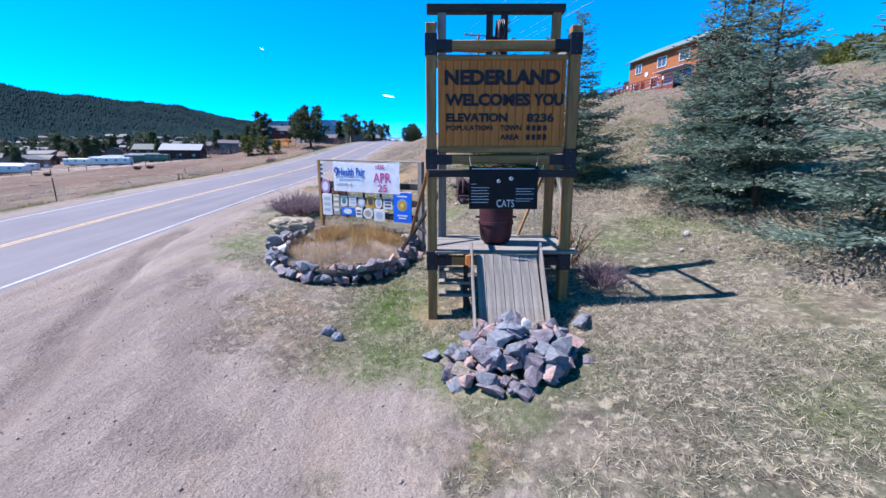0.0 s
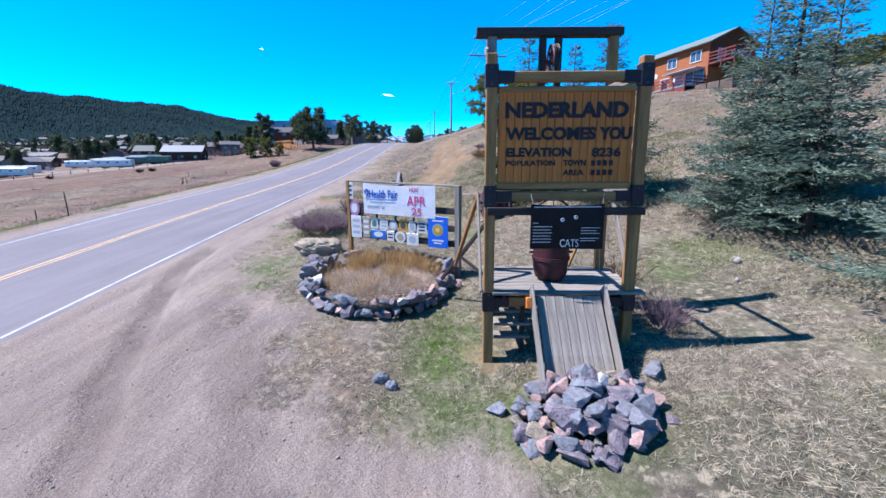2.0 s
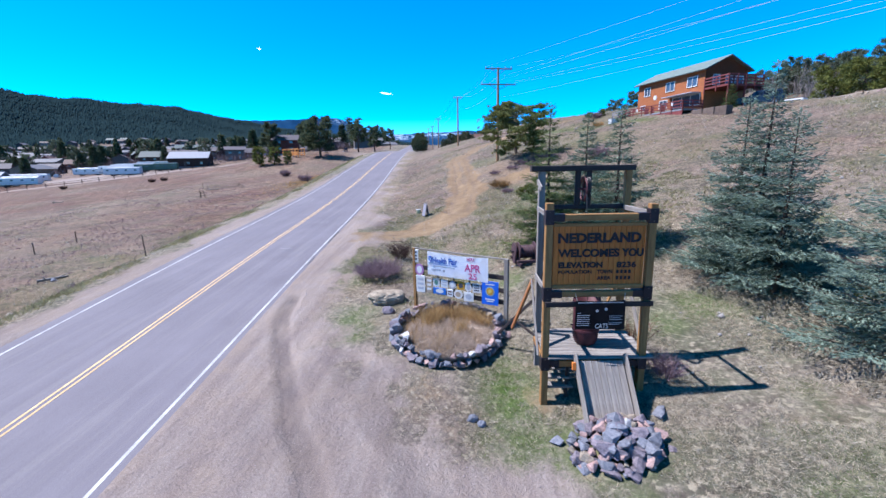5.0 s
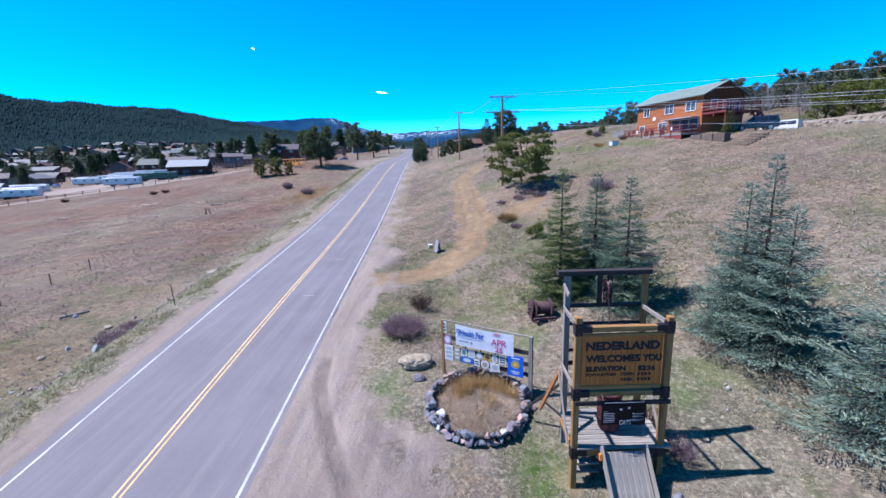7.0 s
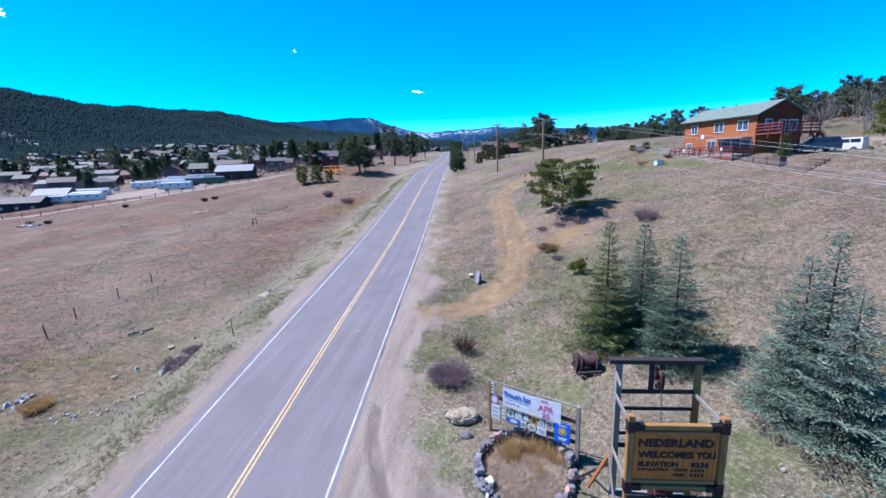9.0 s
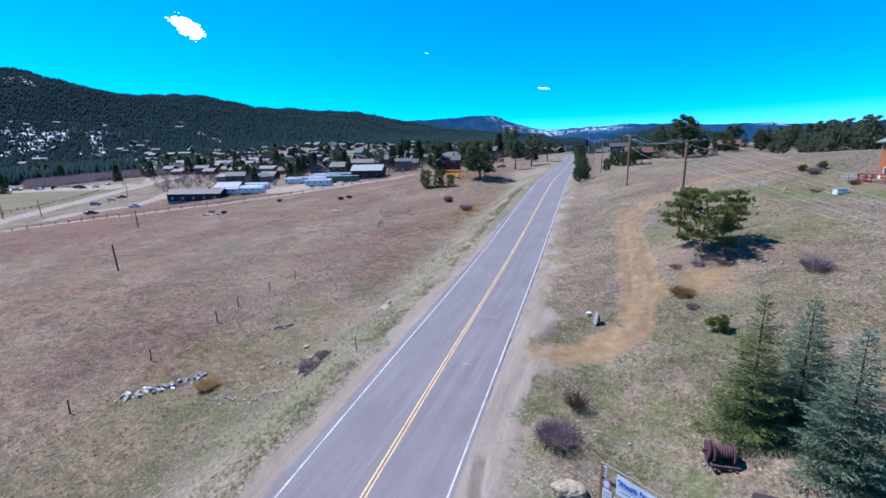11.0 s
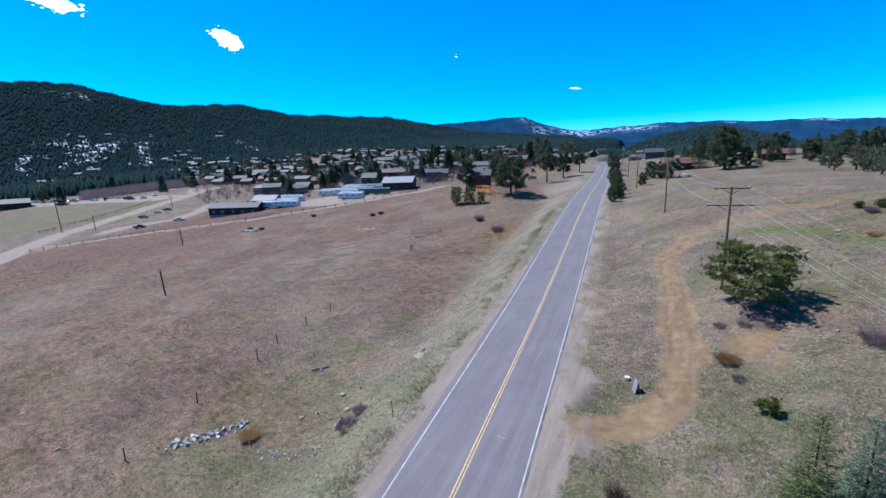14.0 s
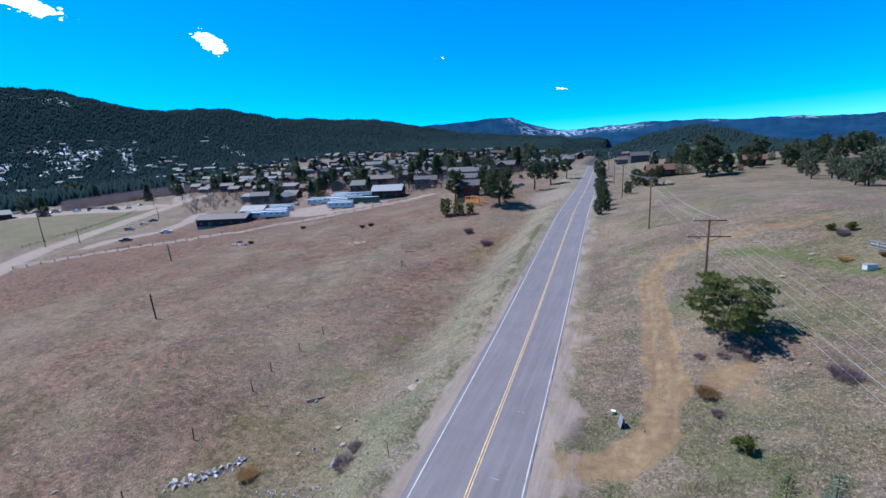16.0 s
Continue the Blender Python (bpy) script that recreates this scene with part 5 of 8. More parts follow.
def near_spruces():
    g = "spruces behind the sign"
    tree_thing("spruce", "slender yellow-green spruce with a sparse pointed top", on_ground(2.14, 18.5), *spruce_meshes(6.5, 1.85, 1, green_needles, 19, full=1.0), bark, group=g)
    tree_thing("spruce", "narrow grey-green spruce between two others", on_ground(4.2, 19.6), *spruce_meshes(5.5, 1.75, 2, teal_needles, 18, full=1.0), bark, group=g)
    tree_thing("spruce", "dense blue-green spruce with layered limbs", on_ground(4.72, 16.5), *spruce_meshes(5.9, 1.95, 3, teal_needles, 17, full=0.95), bark, group=g)
    tree_thing("spruce", "broad blue spruce with limbs sweeping to the grass", on_ground(7.8, 13.2), *spruce_meshes(6.0, 1.95, 4, blue_needles, 17, bare=0.10, full=0.88, taper=1.1), bark)
    tree_thing("spruce", "tall blue spruce with a thin leading shoot", on_ground(8.1, 12.5), *spruce_meshes(7.0, 1.9, 5, blue_needles, 23, full=1.15), bark)
    tree_thing("spruce", "dense blue spruce on the slope beside two taller ones", on_ground(8.0, 11.2), *spruce_meshes(5.6, 1.75, 7, blue_needles, 15, bare=0.17, full=0.85, taper=1.1), bark)
    tree_thing("spruce", "wide blue spruce low on the slope", on_ground(8.6, 7.7), *spruce_meshes(4.9, 2.4, 6, blue_needles, 13, bare=0.12, full=0.72), bark)


near_spruces()


def pine_meshes(h, r, seed, material, limbs_n=16, tufts=22, blade=0.30, first=0.22, per=15, hold=0.38, spread=0.11, flat=0.55, lift=0.30):
    """An open-crowned pine: a forked trunk, crooked limbs and round tufts of long needles at the ends."""
    rng = np.random.default_rng(seed)
    trunk, limbs, crown = bmesh.new(), bmesh.new(), []
    knots = [Vector((0, 0, -0.3))]
    for k in range(1, 7):
        knots.append(Vector((rng.normal(0, 0.025) * h, rng.normal(0, 0.025) * h, h * 0.93 * k / 6)))
    for k, (a, b) in enumerate(zip(knots, knots[1:])):
        rod(trunk, a, b, 0.032 * h * (1 - k / 7), 0.032 * h * (1 - (k + 1) / 7) + 0.01, n=9)
    for j in range(limbs_n):
        k = first + (0.97 - first) * (j + rng.uniform(-0.3, 0.3)) / limbs_n
        z, a = min(max(k, first), 0.96) * h, j * 2.4 + rng.uniform(-0.5, 0.5)
        L = r * math.sqrt(max(0.08, 1 - ((k - 0.45) / 0.62) ** 2)) * rng.uniform(0.75, 1.15)
        i = min(5, int(z / (h * 0.93) * 6))
        root = knots[i].lerp(knots[i + 1], z / (h * 0.93) * 6 - i)
        out = np.array([math.cos(a), math.sin(a), 0.0])
        pts = [np.array(root)]
        for s in range(1, 5):
            pts.append(np.array(root) + out * L * s / 4 + np.array([rng.normal(0, 0.05) * L, rng.normal(0, 0.05) * L, L * lift * (0.6 * s / 4 + 0.4 * (s / 4) ** 2)]))
        for s in range(4):
            rod(limbs, pts[s], pts[s + 1], 0.018 * h * 0.35 * (1.25 - s / 4), 0.018 * h * 0.35 * (1.05 - s / 4), n=5)
        for _ in range(tufts):
            q = rng.uniform(hold, 1.05) ** 0.8
            s = min(3, int(q * 4))
            p = pts[s] + (pts[min(4, s + 1)] - pts[s]) * (q * 4 - s) if q < 1 else pts[4]
            p = p + rng.normal(0, spread * L + 0.06, 3) * np.array([1, 1, flat])
            w = unit(rng.normal(0, 0.75, (per, 3)) + np.array([0, 0, 0.55]) + out * 0.35)
            ln = blade * rng.uniform(0.7, 1.2, per)
            crown.append(blades(np.repeat(p[None], per, 0), w, ln, ln * 0.20, unit(np.cross(w, rng.normal(0, 1, (per, 3))))))
    return trunk, limbs, quads_mesh("crown", crown, material)


bank_needles = foliage("yellow_green_pine_needles", (0.034, 0.044, 0.014), (0.215, 0.225, 0.075))
tree_thing("pine", "bushy yellow-green pine on the cut bank below the pole", on_ground(3.3, 41.2, -0.1), *pine_meshes(4.8, 3.3, 12, bank_needles, 34, 44, 0.27, 0.03, 24, 0.45, 0.10, 0.30, 0.12), bark, 0.6)


def shrub_mesh(r, h, n, seed, material, blade=0.012, curve=0.3):
    """A shrub of bare twigs fanning up from the ground, forking twice."""
    rng = np.random.default_rng(seed)
    out = []
    a = rng.uniform(0, 6.28, n)
    q = np.sqrt(rng.random(n))
    base = np.stack([np.cos(a) * q * r * 0.35, np.sin(a) * q * r * 0.35, np.zeros(n)], -1)
    way = unit(np.stack([np.cos(a) * q * r / h, np.sin(a) * q * r / h, np.ones(n)], -1) + rng.normal(0, 0.15, (n, 3)))
    length = h * rng.uniform(0.5, 1.0, n)
    for gen in range(3):
        side = unit(np.cross(way, rng.normal(0, 1, way.shape)))
        out.append(blades(base, way, length, np.full(len(base), blade * (1.6, 1.1, 0.8)[gen]), side))
        if gen == 2:
            break
        pick = np.repeat(np.arange(len(base)), 3 if gen == 0 else 2)
        f = rng.uniform(0.35, 0.95, len(pick))
        base = base[pick] + way[pick] * (length[pick] * f)[:, None]
        way = unit(way[pick] + rng.normal(0, 0.5, (len(pick), 3)) + np.array([0, 0, 0.1]))
        length = length[pick] * rng.uniform(0.25, 0.5, len(pick))
    return quads_mesh("twigs", out, material)


def shrub(x, y, r, h, n, seed, material, label, name="shrub", blade=0.012):
    me = shrub_mesh(r, h, n, seed, material, blade)
    me.name = name
    ob = new(name, me)
    ob.location = on_ground(x, y)
    return tagged(ob, label, "shrub")


red_twig = foliage("rusty_bare_twigs", (0.055, 0.022, 0.017), (0.165, 0.077, 0.055), 0.9)
rust_gold = foliage("rusty_gold_twigs", (0.075, 0.042, 0.022), (0.27, 0.165, 0.07), 0.9)
brown_twig = foliage("dark_brown_twigs", (0.028, 0.017, 0.015), (0.088, 0.055, 0.047), 0.9)
shrub(-5.95, 16.4, 1.5, 0.9, 760, 1, twig_mat, "leafless purple-grey shrub beside the boulder")
shrub(-5.35, 19.2, 0.7, 0.95, 190, 2, brown_twig, "dark leafless shrub at the gravel edge")
shrub(3.3, 8.1, 0.5, 0.6, 150, 3, twig_mat, "small grey leafless shrub beside the sign")
shrub(2.9, 9.4, 0.5, 1.0, 60, 4, red_twig, "thin leafless shrub behind the sign post")
shrub(9.3, 34.6, 1.2, 1.0, 260, 5, twig_mat, "leafless purple shrub on the hillside", blade=0.02)
shrub(0.95, 33.1, 1.2, 0.7, 300, 6, rust_gold, "golden-brown low shrub at the foot of the bank", blade=0.02)
shrub(-25.5, 21.3, 1.5, 0.9, 260, 8, twig_mat, "purple leafless thicket below the embankment", blade=0.02)
shrub(-34.9, 19.2, 1.25, 0.8, 460, 9, gold_mat, "golden leafless bush beside the field stones", blade=0.02)
shrub(18.5, 55.0, 0.6, 0.6, 120, 10, red_twig, "rusty shrub below the house deck", blade=0.02)
shrub(-47.9, 104.4, 1.5, 1.6, 260, 12, twig_mat, "leafless grey shrub on the knoll side", blade=0.05)
shrub(-38.5, 93.2, 1.8, 1.5, 260, 13, twig_mat, "leafless grey shrub near the road", blade=0.05)


def young_pine(x, y, h, r, seed, label, mat=pine_needles):
    return tree_thing("young_pine", label, on_ground(x, y), *pine_meshes(h, r, seed, mat, 9, 12, 0.24, 0.1, 12), bark)


for x, y, r, sd in ((0.9, 38.0, 0.8, 14), (4.4, 37.4, 1.0, 17), (2.6, 37.8, 0.9, 19), (3.6, 38.4, 0.8, 20), (5.4, 38.6, 0.9, 21), (1.4, 31.0, 0.6, 18)):
    shrub(x, y, r, 0.4, 130, sd, twig_mat, "low dark bare brush on the cut bank", blade=0.025)
young_pine(2.4, 27.4, 0.95, 0.5, 31, "knee-high yellow-green pine seedling on the slope")
young_pine(9.4, 8.6, 0.6, 0.7, 32, "low yellow-green juniper beside the spruce")
young_pine(32.5, 75, 2.2, 1.3, 33, "small pine on the open hillside")
young_pine(36.5, 76, 2.2, 1.5, 34, "small bushy pine on the open hillside")


# ---- grass ----
def tufts(x, y, z, rng, per, length, width, lean):
    n = len(x)
    base = np.repeat(np.stack([x, y, z], -1), per, 0) + rng.normal(0, 1, (n * per, 3)) * np.array([0.035, 0.035, 0])
    way = unit(rng.normal(0, lean, (n * per, 3)) * np.array([1, 1, 0.2]) + np.array([0, 0, 1.0]))
    ln = length * rng.uniform(0.5, 1.25, n * per)
    return blades(base, way, ln, np.full(n * per, width), unit(np.cross(way, rng.normal(0, 1, way.shape))))


olive_straw = foliage("olive_straw_blades", (0.075, 0.072, 0.034), (0.36, 0.33, 0.175), 0.9)
bed_straw = foliage("reddish_dead_stems", (0.22, 0.16, 0.125), (0.60, 0.49, 0.39), 0.9)


def grass():
    rng = np.random.default_rng(9)
    n = 46000
    r, a = 26 * rng.random(n) ** 0.72, rng.uniform(-1.25, 0.75, n)
    x, y = 1.0 - np.sin(a) * r, 2.0 + np.cos(a) * r
    n += 62000                                # a closer mat round the sign
    r, a = 10.5 * np.sqrt(rng.random(62000)), rng.uniform(0, 6.28, 62000)
    x, y = np.concatenate([x, 3.2 + np.cos(a) * r]), np.concatenate([y, 7.0 + np.sin(a) * r * 0.85])
    masks = covers(x, y)
    u = x - road_x(y)
    bed = np.hypot(x + 2.52, y - 10.72) < 2.0
    heap = np.hypot((x - 1.3) / 1.2, (y - 6.0) / 0.95) < 1
    deck = (np.abs(x - 1.2) < 1.2) & (np.abs(y - 8.4) < 0.8)
    bare = rough(x, y, 1.6, 61) > 0.55
    ok = (u > 5) & (masks[0] < 0.5 * rng.random(n)) & (masks[1] < 0.5 * rng.random(n)) & ~bed & ~heap & ~deck & ~bare
    x, y, g = x[ok], y[ok], masks[2][ok]
    z = ground_z(x, y) - 0.01
    green = rng.random(len(x)) < g * 0.9
    dry = ~green
    me = quads_mesh("dry_grass", tufts(x[dry], y[dry], z[dry], rng, 4, 0.15, 0.0075, 2.2), straw_mat)
    tagged(new("dry_grass", me), "matted dead straw grass on the slope", "grass", kind="stuff")
    me = quads_mesh("green_grass", tufts(x[green], y[green], z[green], rng, 6, 0.07, 0.007, 0.6), green_blade)
    tagged(new("green_grass", me), "new green grass among the dead straw", "grass", kind="stuff")
    cx, cy, turn = ring_plan
    many = 5200
    q, a = np.sqrt(rng.random(many)) * 0.97, rng.uniform(0, 6.28, many)
    px, py = 1.53 * q * np.cos(a), 1.64 * q * np.sin(a)
    x, y = cx + px * math.cos(turn) - py * math.sin(turn), cy + px * math.sin(turn) + py * math.cos(turn)
    z = 0.11 + 0.36 * np.sqrt(np.maximum(0, 1 - q ** 2))
    tall = np.exp(-(((x + 2.35) / 1.1) ** 2 + ((y - 11.15) / 0.62) ** 2)) * smooth(-0.5, 0.4, rough(x, y, 0.5, 63))
    pick = rng.random(many) < 0.006 + 0.30 * tall
    me = quads_mesh("planter_grass", tufts(x[pick], y[pick], z[pick], rng, 14, 0.58, 0.009, 0.42), gold_mat)
    tagged(new("planter_grass", me), "golden dead ornamental grass in the planter", "grass", kind="stuff")
    low = rough(x, y, 0.45, 65) > -0.45
    me = quads_mesh("planter_litter", tufts(x[low], y[low], z[low], rng, 9, 0.22, 0.008, 2.6), bed_straw)
    tagged(new("planter_litter", me), "pale dead stems matted in the planter", "grass", kind="stuff")
    # coarse tussocks along the embankment and the meadow's near edge
    n = 18000
    x, y = rng.uniform(-75, -18, n), rng.uniform(2, 95, n)
    u = x - road_x(y)
    ok = (u < -5.6) & (rough(x, y, 4, 71) + 0.6 * np.exp(-((u + 8) / 4) ** 2) > 0.15)
    x, y = x[ok], y[ok]
    me = quads_mesh("meadow_tussocks", tufts(x, y, ground_z(x, y) - 0.02, rng, 7, 0.20, 0.02, 1.1), straw_mat)
    tagged(new("meadow_tussocks", me), "dead tussock grass along the embankment and meadow", "grass", kind="stuff")
    n = 9000
    x, y = rng.uniform(-75, -18, n), rng.uniform(2, 95, n)
    ok = (x - road_x(y) < -8) & (rough(x, y, 5, 77) > 0.05)
    x, y = x[ok], y[ok]
    me = quads_mesh("meadow_weeds", tufts(x, y, ground_z(x, y) - 0.02, rng, 7, 0.22, 0.03, 0.8), twig_mat)
    tagged(new("meadow_weeds", me), "dark dead weeds scattered over the meadow", "weeds", kind="stuff")
    # golden grass along the foot of the left shoulder
    n = 5000
    y = 5 + 90 * rng.random(n)
    x = road_x(y) - 5.4 - rng.gamma(2.0, 0.55, n)
    pick = rough(x, y, 3.0, 75) > -0.2
    x, y = x[pick], y[pick]
    me = quads_mesh("verge_grass", tufts(x, y, ground_z(x, y) - 0.02, rng, 7, 0.24, 0.018, 0.9), olive_straw)
    tagged(new("verge_grass", me), "olive and straw-coloured dead grass along the road verge", "grass", kind="stuff")
    n = 1500                                  # one golden patch at the foot of the bank
    x, y = -37.5 + rng.normal(0, 2.6, n), 91 + rng.normal(0, 6.5, n)
    ok = x - road_x(y) < -5.6
    x, y = x[ok], y[ok]
    me = quads_mesh("golden_grass", tufts(x, y, ground_z(x, y) - 0.02, rng, 7, 0.28, 0.03, 0.9), gold_mat)
    tagged(new("golden_grass", me), "patch of tall golden dead grass beside the road bank", "grass", kind="stuff")
    n = 33000
    x, y = rng.uniform(-12, 45, n), 14 + 61 * rng.random(n) ** 1.3
    x[:11000], y[:11000] = rng.uniform(-9, 12, 11000), rng.uniform(13, 31, 11000)
    u = x - road_x(y)
    masks = covers(x, y)
    ok = (u > 7) & (masks[1] < 0.2) & (masks[0] < 0.3) & (rough(x, y, 1.6, 73) > -0.15) & (np.hypot(x - 3.2, y - 9) > 8)
    x, y = x[ok], y[ok]
    pale = rng.random(len(x)) < 0.5 + 0.5 * rough(x, y, 5.0, 79)
    me = quads_mesh("olive_tussocks", tufts(x[~pale], y[~pale], ground_z(x[~pale], y[~pale]) - 0.02, rng, 6, 0.20, 0.026, 1.0), olive_straw)
    tagged(new("olive_tussocks", me), "olive grass tussocks on the upper slope", "grass", kind="stuff")
    x, y = x[pale], y[pale]
    me = quads_mesh("hillside_tussocks", tufts(x, y, ground_z(x, y) - 0.02, rng, 6, 0.21, 0.026, 1.1), straw_mat)
    tagged(new("hillside_tussocks", me), "dead tussock grass on the upper slope", "grass", kind="stuff")


grass()

# ---- power line ----
pole_wood = surface("brown_pole_wood", (0.15, 0.075, 0.038), (0.30, 0.175, 0.095), 3.0, 0.85, grain=30.0, relief=0.4, stretch=(5, 5, 0.4))
insulator_mat = plain("grey_porcelain", (0.279, 0.279, 0.298), 0.3)
wire_mat = plain("bright_aluminium_wire", (0.34, 0.34, 0.36), 0.5, 0.4)


def utility_pole(x, y, h, arms, turn, label):
    root = thing("utility_pole", label, "pole", Matrix.Translation(on_ground(x, y, -0.3)) @ Matrix.Rotation(turn, 4, "Z"), "poles of the power line")
    part("shaft", rod(bmesh.new(), (0, 0, 0), (0, 0, h + 0.3), 0.17, 0.115, n=12), pole_wood, root)
    for z, half in arms:
        arm = part("crossarm", beam(bmesh.new(), (-half, -0.14, z + 0.3), (half, -0.14, z + 0.3), 0.10, 0.12), pole_wood, root)
        for s in (-1, 1):
            part("arm_brace", beam(bmesh.new(), (s * half * 0.55, -0.15, z + 0.26), (0, -0.13, z - 0.25), 0.03, 0.05, 0.004), pole_wood, root)
        for s in (-0.95, -0.5, 0.5, 0.95):
            bm = rod(bmesh.new(), (s * half, -0.14, z + 0.36), (s * half, -0.14, z + 0.46), 0.05, 0.035, n=8)
            rod(bm, (s * half, -0.14, z + 0.46), (s * half, -0.14, z + 0.52), 0.065, 0.05, n=8)
            part("insulator", bm, insulator_mat, arm)
    return root


POLES = [(14.7, -14.4, 8.0 - gz(14.7, -14.4)), (1.8, 46.2, 9.9), (-3.16, 82.4, 9.2), (-10.3, 137.0, 10.0), (-15.5, 182.0, 10.0), (-22.0, 240.0, 10.0)]
for k, (x, y, h) in enumerate(POLES):
    utility_pole(x, y, h, ((h - 0.15, 1.5), (h - 1.75, 1.95)) if k < 2 else ((h - 0.2, 0.9),), radians(12), "weathered brown utility pole with two crossarms" if k < 2 else "weathered brown utility pole with one crossarm")


def wires():
    for k, ((ax, ay, ah), (bx, by, bh)) in enumerate(zip(POLES, POLES[1:])):
        a, b = Vector((ax, ay, gz(ax, ay) + ah)), Vector((bx, by, gz(bx, by) + bh))
        across = Vector((math.cos(radians(12)), math.sin(radians(12)), 0))
        lines = [(-1.42, -0.05), (1.42, -0.05), (-1.85, -1.65), (-0.98, -1.65), (0.98, -1.65), (1.85, -1.65), (0.2, -3.2)] if k == 0 else [(-0.85, -0.05), (0.85, -0.05), (-0.45, -0.05), (0.1, -2.0)]
        for s, dz in lines:
            cu = bpy.data.curves.new("wire", "CURVE")
            cu.dimensions, cu.bevel_depth, cu.bevel_resolution = "3D", 0.0058 if k == 0 else 0.010, 1
            sp = cu.splines.new("POLY")
            sp.points.add(24)
            sag = (0.35 + 0.06 * s) if k == 0 else 1.0
            for j in range(25):
                q = j / 24
                p = a.lerp(b, q) + across * s + Vector((0, 0, dz * (q if k == 0 else 1.0) + 0.12 - 4 * sag * q * (1 - q)))
                sp.points[j].co = (*p, 1)
            cu.materials.append(wire_mat)
            temp = bpy.data.objects.new("wire", cu)
            me = bpy.data.meshes.new_from_object(temp)
            bpy.data.objects.remove(temp)
            tagged(new("power_wire", me), "thin aluminium power wire sagging between poles", "wire", "wires of the power line")


wires()

# ---- buildings ----
glass_mat = shader("window_glass", 0.06, 0.0, 0.6)[0]
glass_mat.node_tree.nodes["Principled BSDF"].inputs["Base Color"].default_value = (0.05, 0.07, 0.10, 1)
frame_white = plain("white_window_frame", (0.465, 0.465, 0.459), 0.5)
cedar = surface("orange_cedar_siding", (0.198, 0.058, 0.018), (0.33, 0.113, 0.039), 2.0, 0.75, grain=20.0, relief=0.3, vary=0.08, stretch=(1, 1, 6))
green_roof = surface("grey_green_metal_roof", (0.072, 0.094, 0.08), (0.132, 0.16, 0.138), 2.0, 0.6, 0.1, grain=20.0, relief=0.1)
deck_red = surface("red_stained_deck", (0.088, 0.017, 0.017), (0.182, 0.044, 0.039), 4.0, 0.75, grain=30.0, relief=0.2)
deck_grey = surface("grey_deck_timber", (0.121, 0.121, 0.138), (0.248, 0.248, 0.264), 4.0, 0.8, grain=30.0, relief=0.2)
dark_red_wall = surface("brown_red_siding", (0.149, 0.047, 0.019), (0.253, 0.091, 0.039), 3.0, 0.8, grain=20.0, relief=0.2, stretch=(1, 1, 5))


def window(parent, w, h, m, panes=2, frame=frame_white):
    """Frame, sill and panes set into a wall; x along the wall, y out of it, z up."""
    bm = bmesh.new()
    for s in (-1, 1):
        box(bm, (0.08, 0.07, h + 0.16), (s * (w / 2 + 0.04), -0.035, 0))
        box(bm, (w, 0.07, 0.08), (0, -0.035, s * (h / 2 + 0.04)))
    for k in range(1, panes):
        box(bm, (0.06, 0.06, h), (-w / 2 + w * k / panes, -0.03, 0))
    win = part("window", bm, frame, parent)
    win.matrix_basis = m
    for k in range(panes):
        part("pane", box(bmesh.new(), (w / panes - 0.06, 0.015, h), (-w / 2 + w * (k + 0.5) / panes, -0.005, 0)), glass_mat, win)
    return win


def gable_roof(L, W, z, rise, over, thick=0.12):
    """Roof slabs over a plan L along x by W along y, the ridge along x."""
    bm = bmesh.new()
    a = math.atan2(rise, W / 2)
    run = (W / 2 + over) / math.cos(a)
    for s in (-1, 1):
        c = Vector((0, s * (W / 2 + over) / 2, z + rise - (W / 2 + over) / 2 * math.tan(a) + thick / 2))
        box(bm, (L + 2 * over, run, thick), c, Matrix.Rotation(-s * a, 3, "X"))
    return bm


def gable_body(L, W, h, rise):
    bm = bmesh.new()
    low = [bm.verts.new((sx * L / 2, sy * W / 2, 0)) for sx, sy in ((-1, -1), (1, -1), (1, 1), (-1, 1))]
    top = [bm.verts.new((v.co.x, v.co.y, h)) for v in low]
    r0, r1 = bm.verts.new((-L / 2, 0, h + rise)), bm.verts.new((L / 2, 0, h + rise))
    for f in ((low[0], low[1], top[1], top[0]), (low[2], low[3], top[3], top[2]), (low[1], low[2], top[2], r1, top[1]), (low[3], low[0], top[0], r0, top[3]), (low[3], low[2], low[1], low[0]), (top[0], top[1], r1, r0), (top[2], top[3], r0, r1)):
        bm.faces.new(f)
    bmesh.ops.recalc_face_normals(bm, faces=bm.faces[:])
    return bm


def rail(parent, a, b, z, h, mat, posts=5, slats=3, name="rail"):
    a, b = Vector(a), Vector(b)
    for k in range(posts + 1):
        p = a.lerp(b, k / posts)
        part("rail_post", beam(bmesh.new(), (p.x, p.y, z - 0.6), (p.x, p.y, z + h), 0.11, 0.11), mat, parent)
    for k in range(slats):
        zz = z + h * (k + 1) / slats - 0.05
        part("rail_board", beam(bmesh.new(), (a.x, a.y, zz), (b.x, b.y, zz), 0.04, 0.13, 0.006), mat, parent)


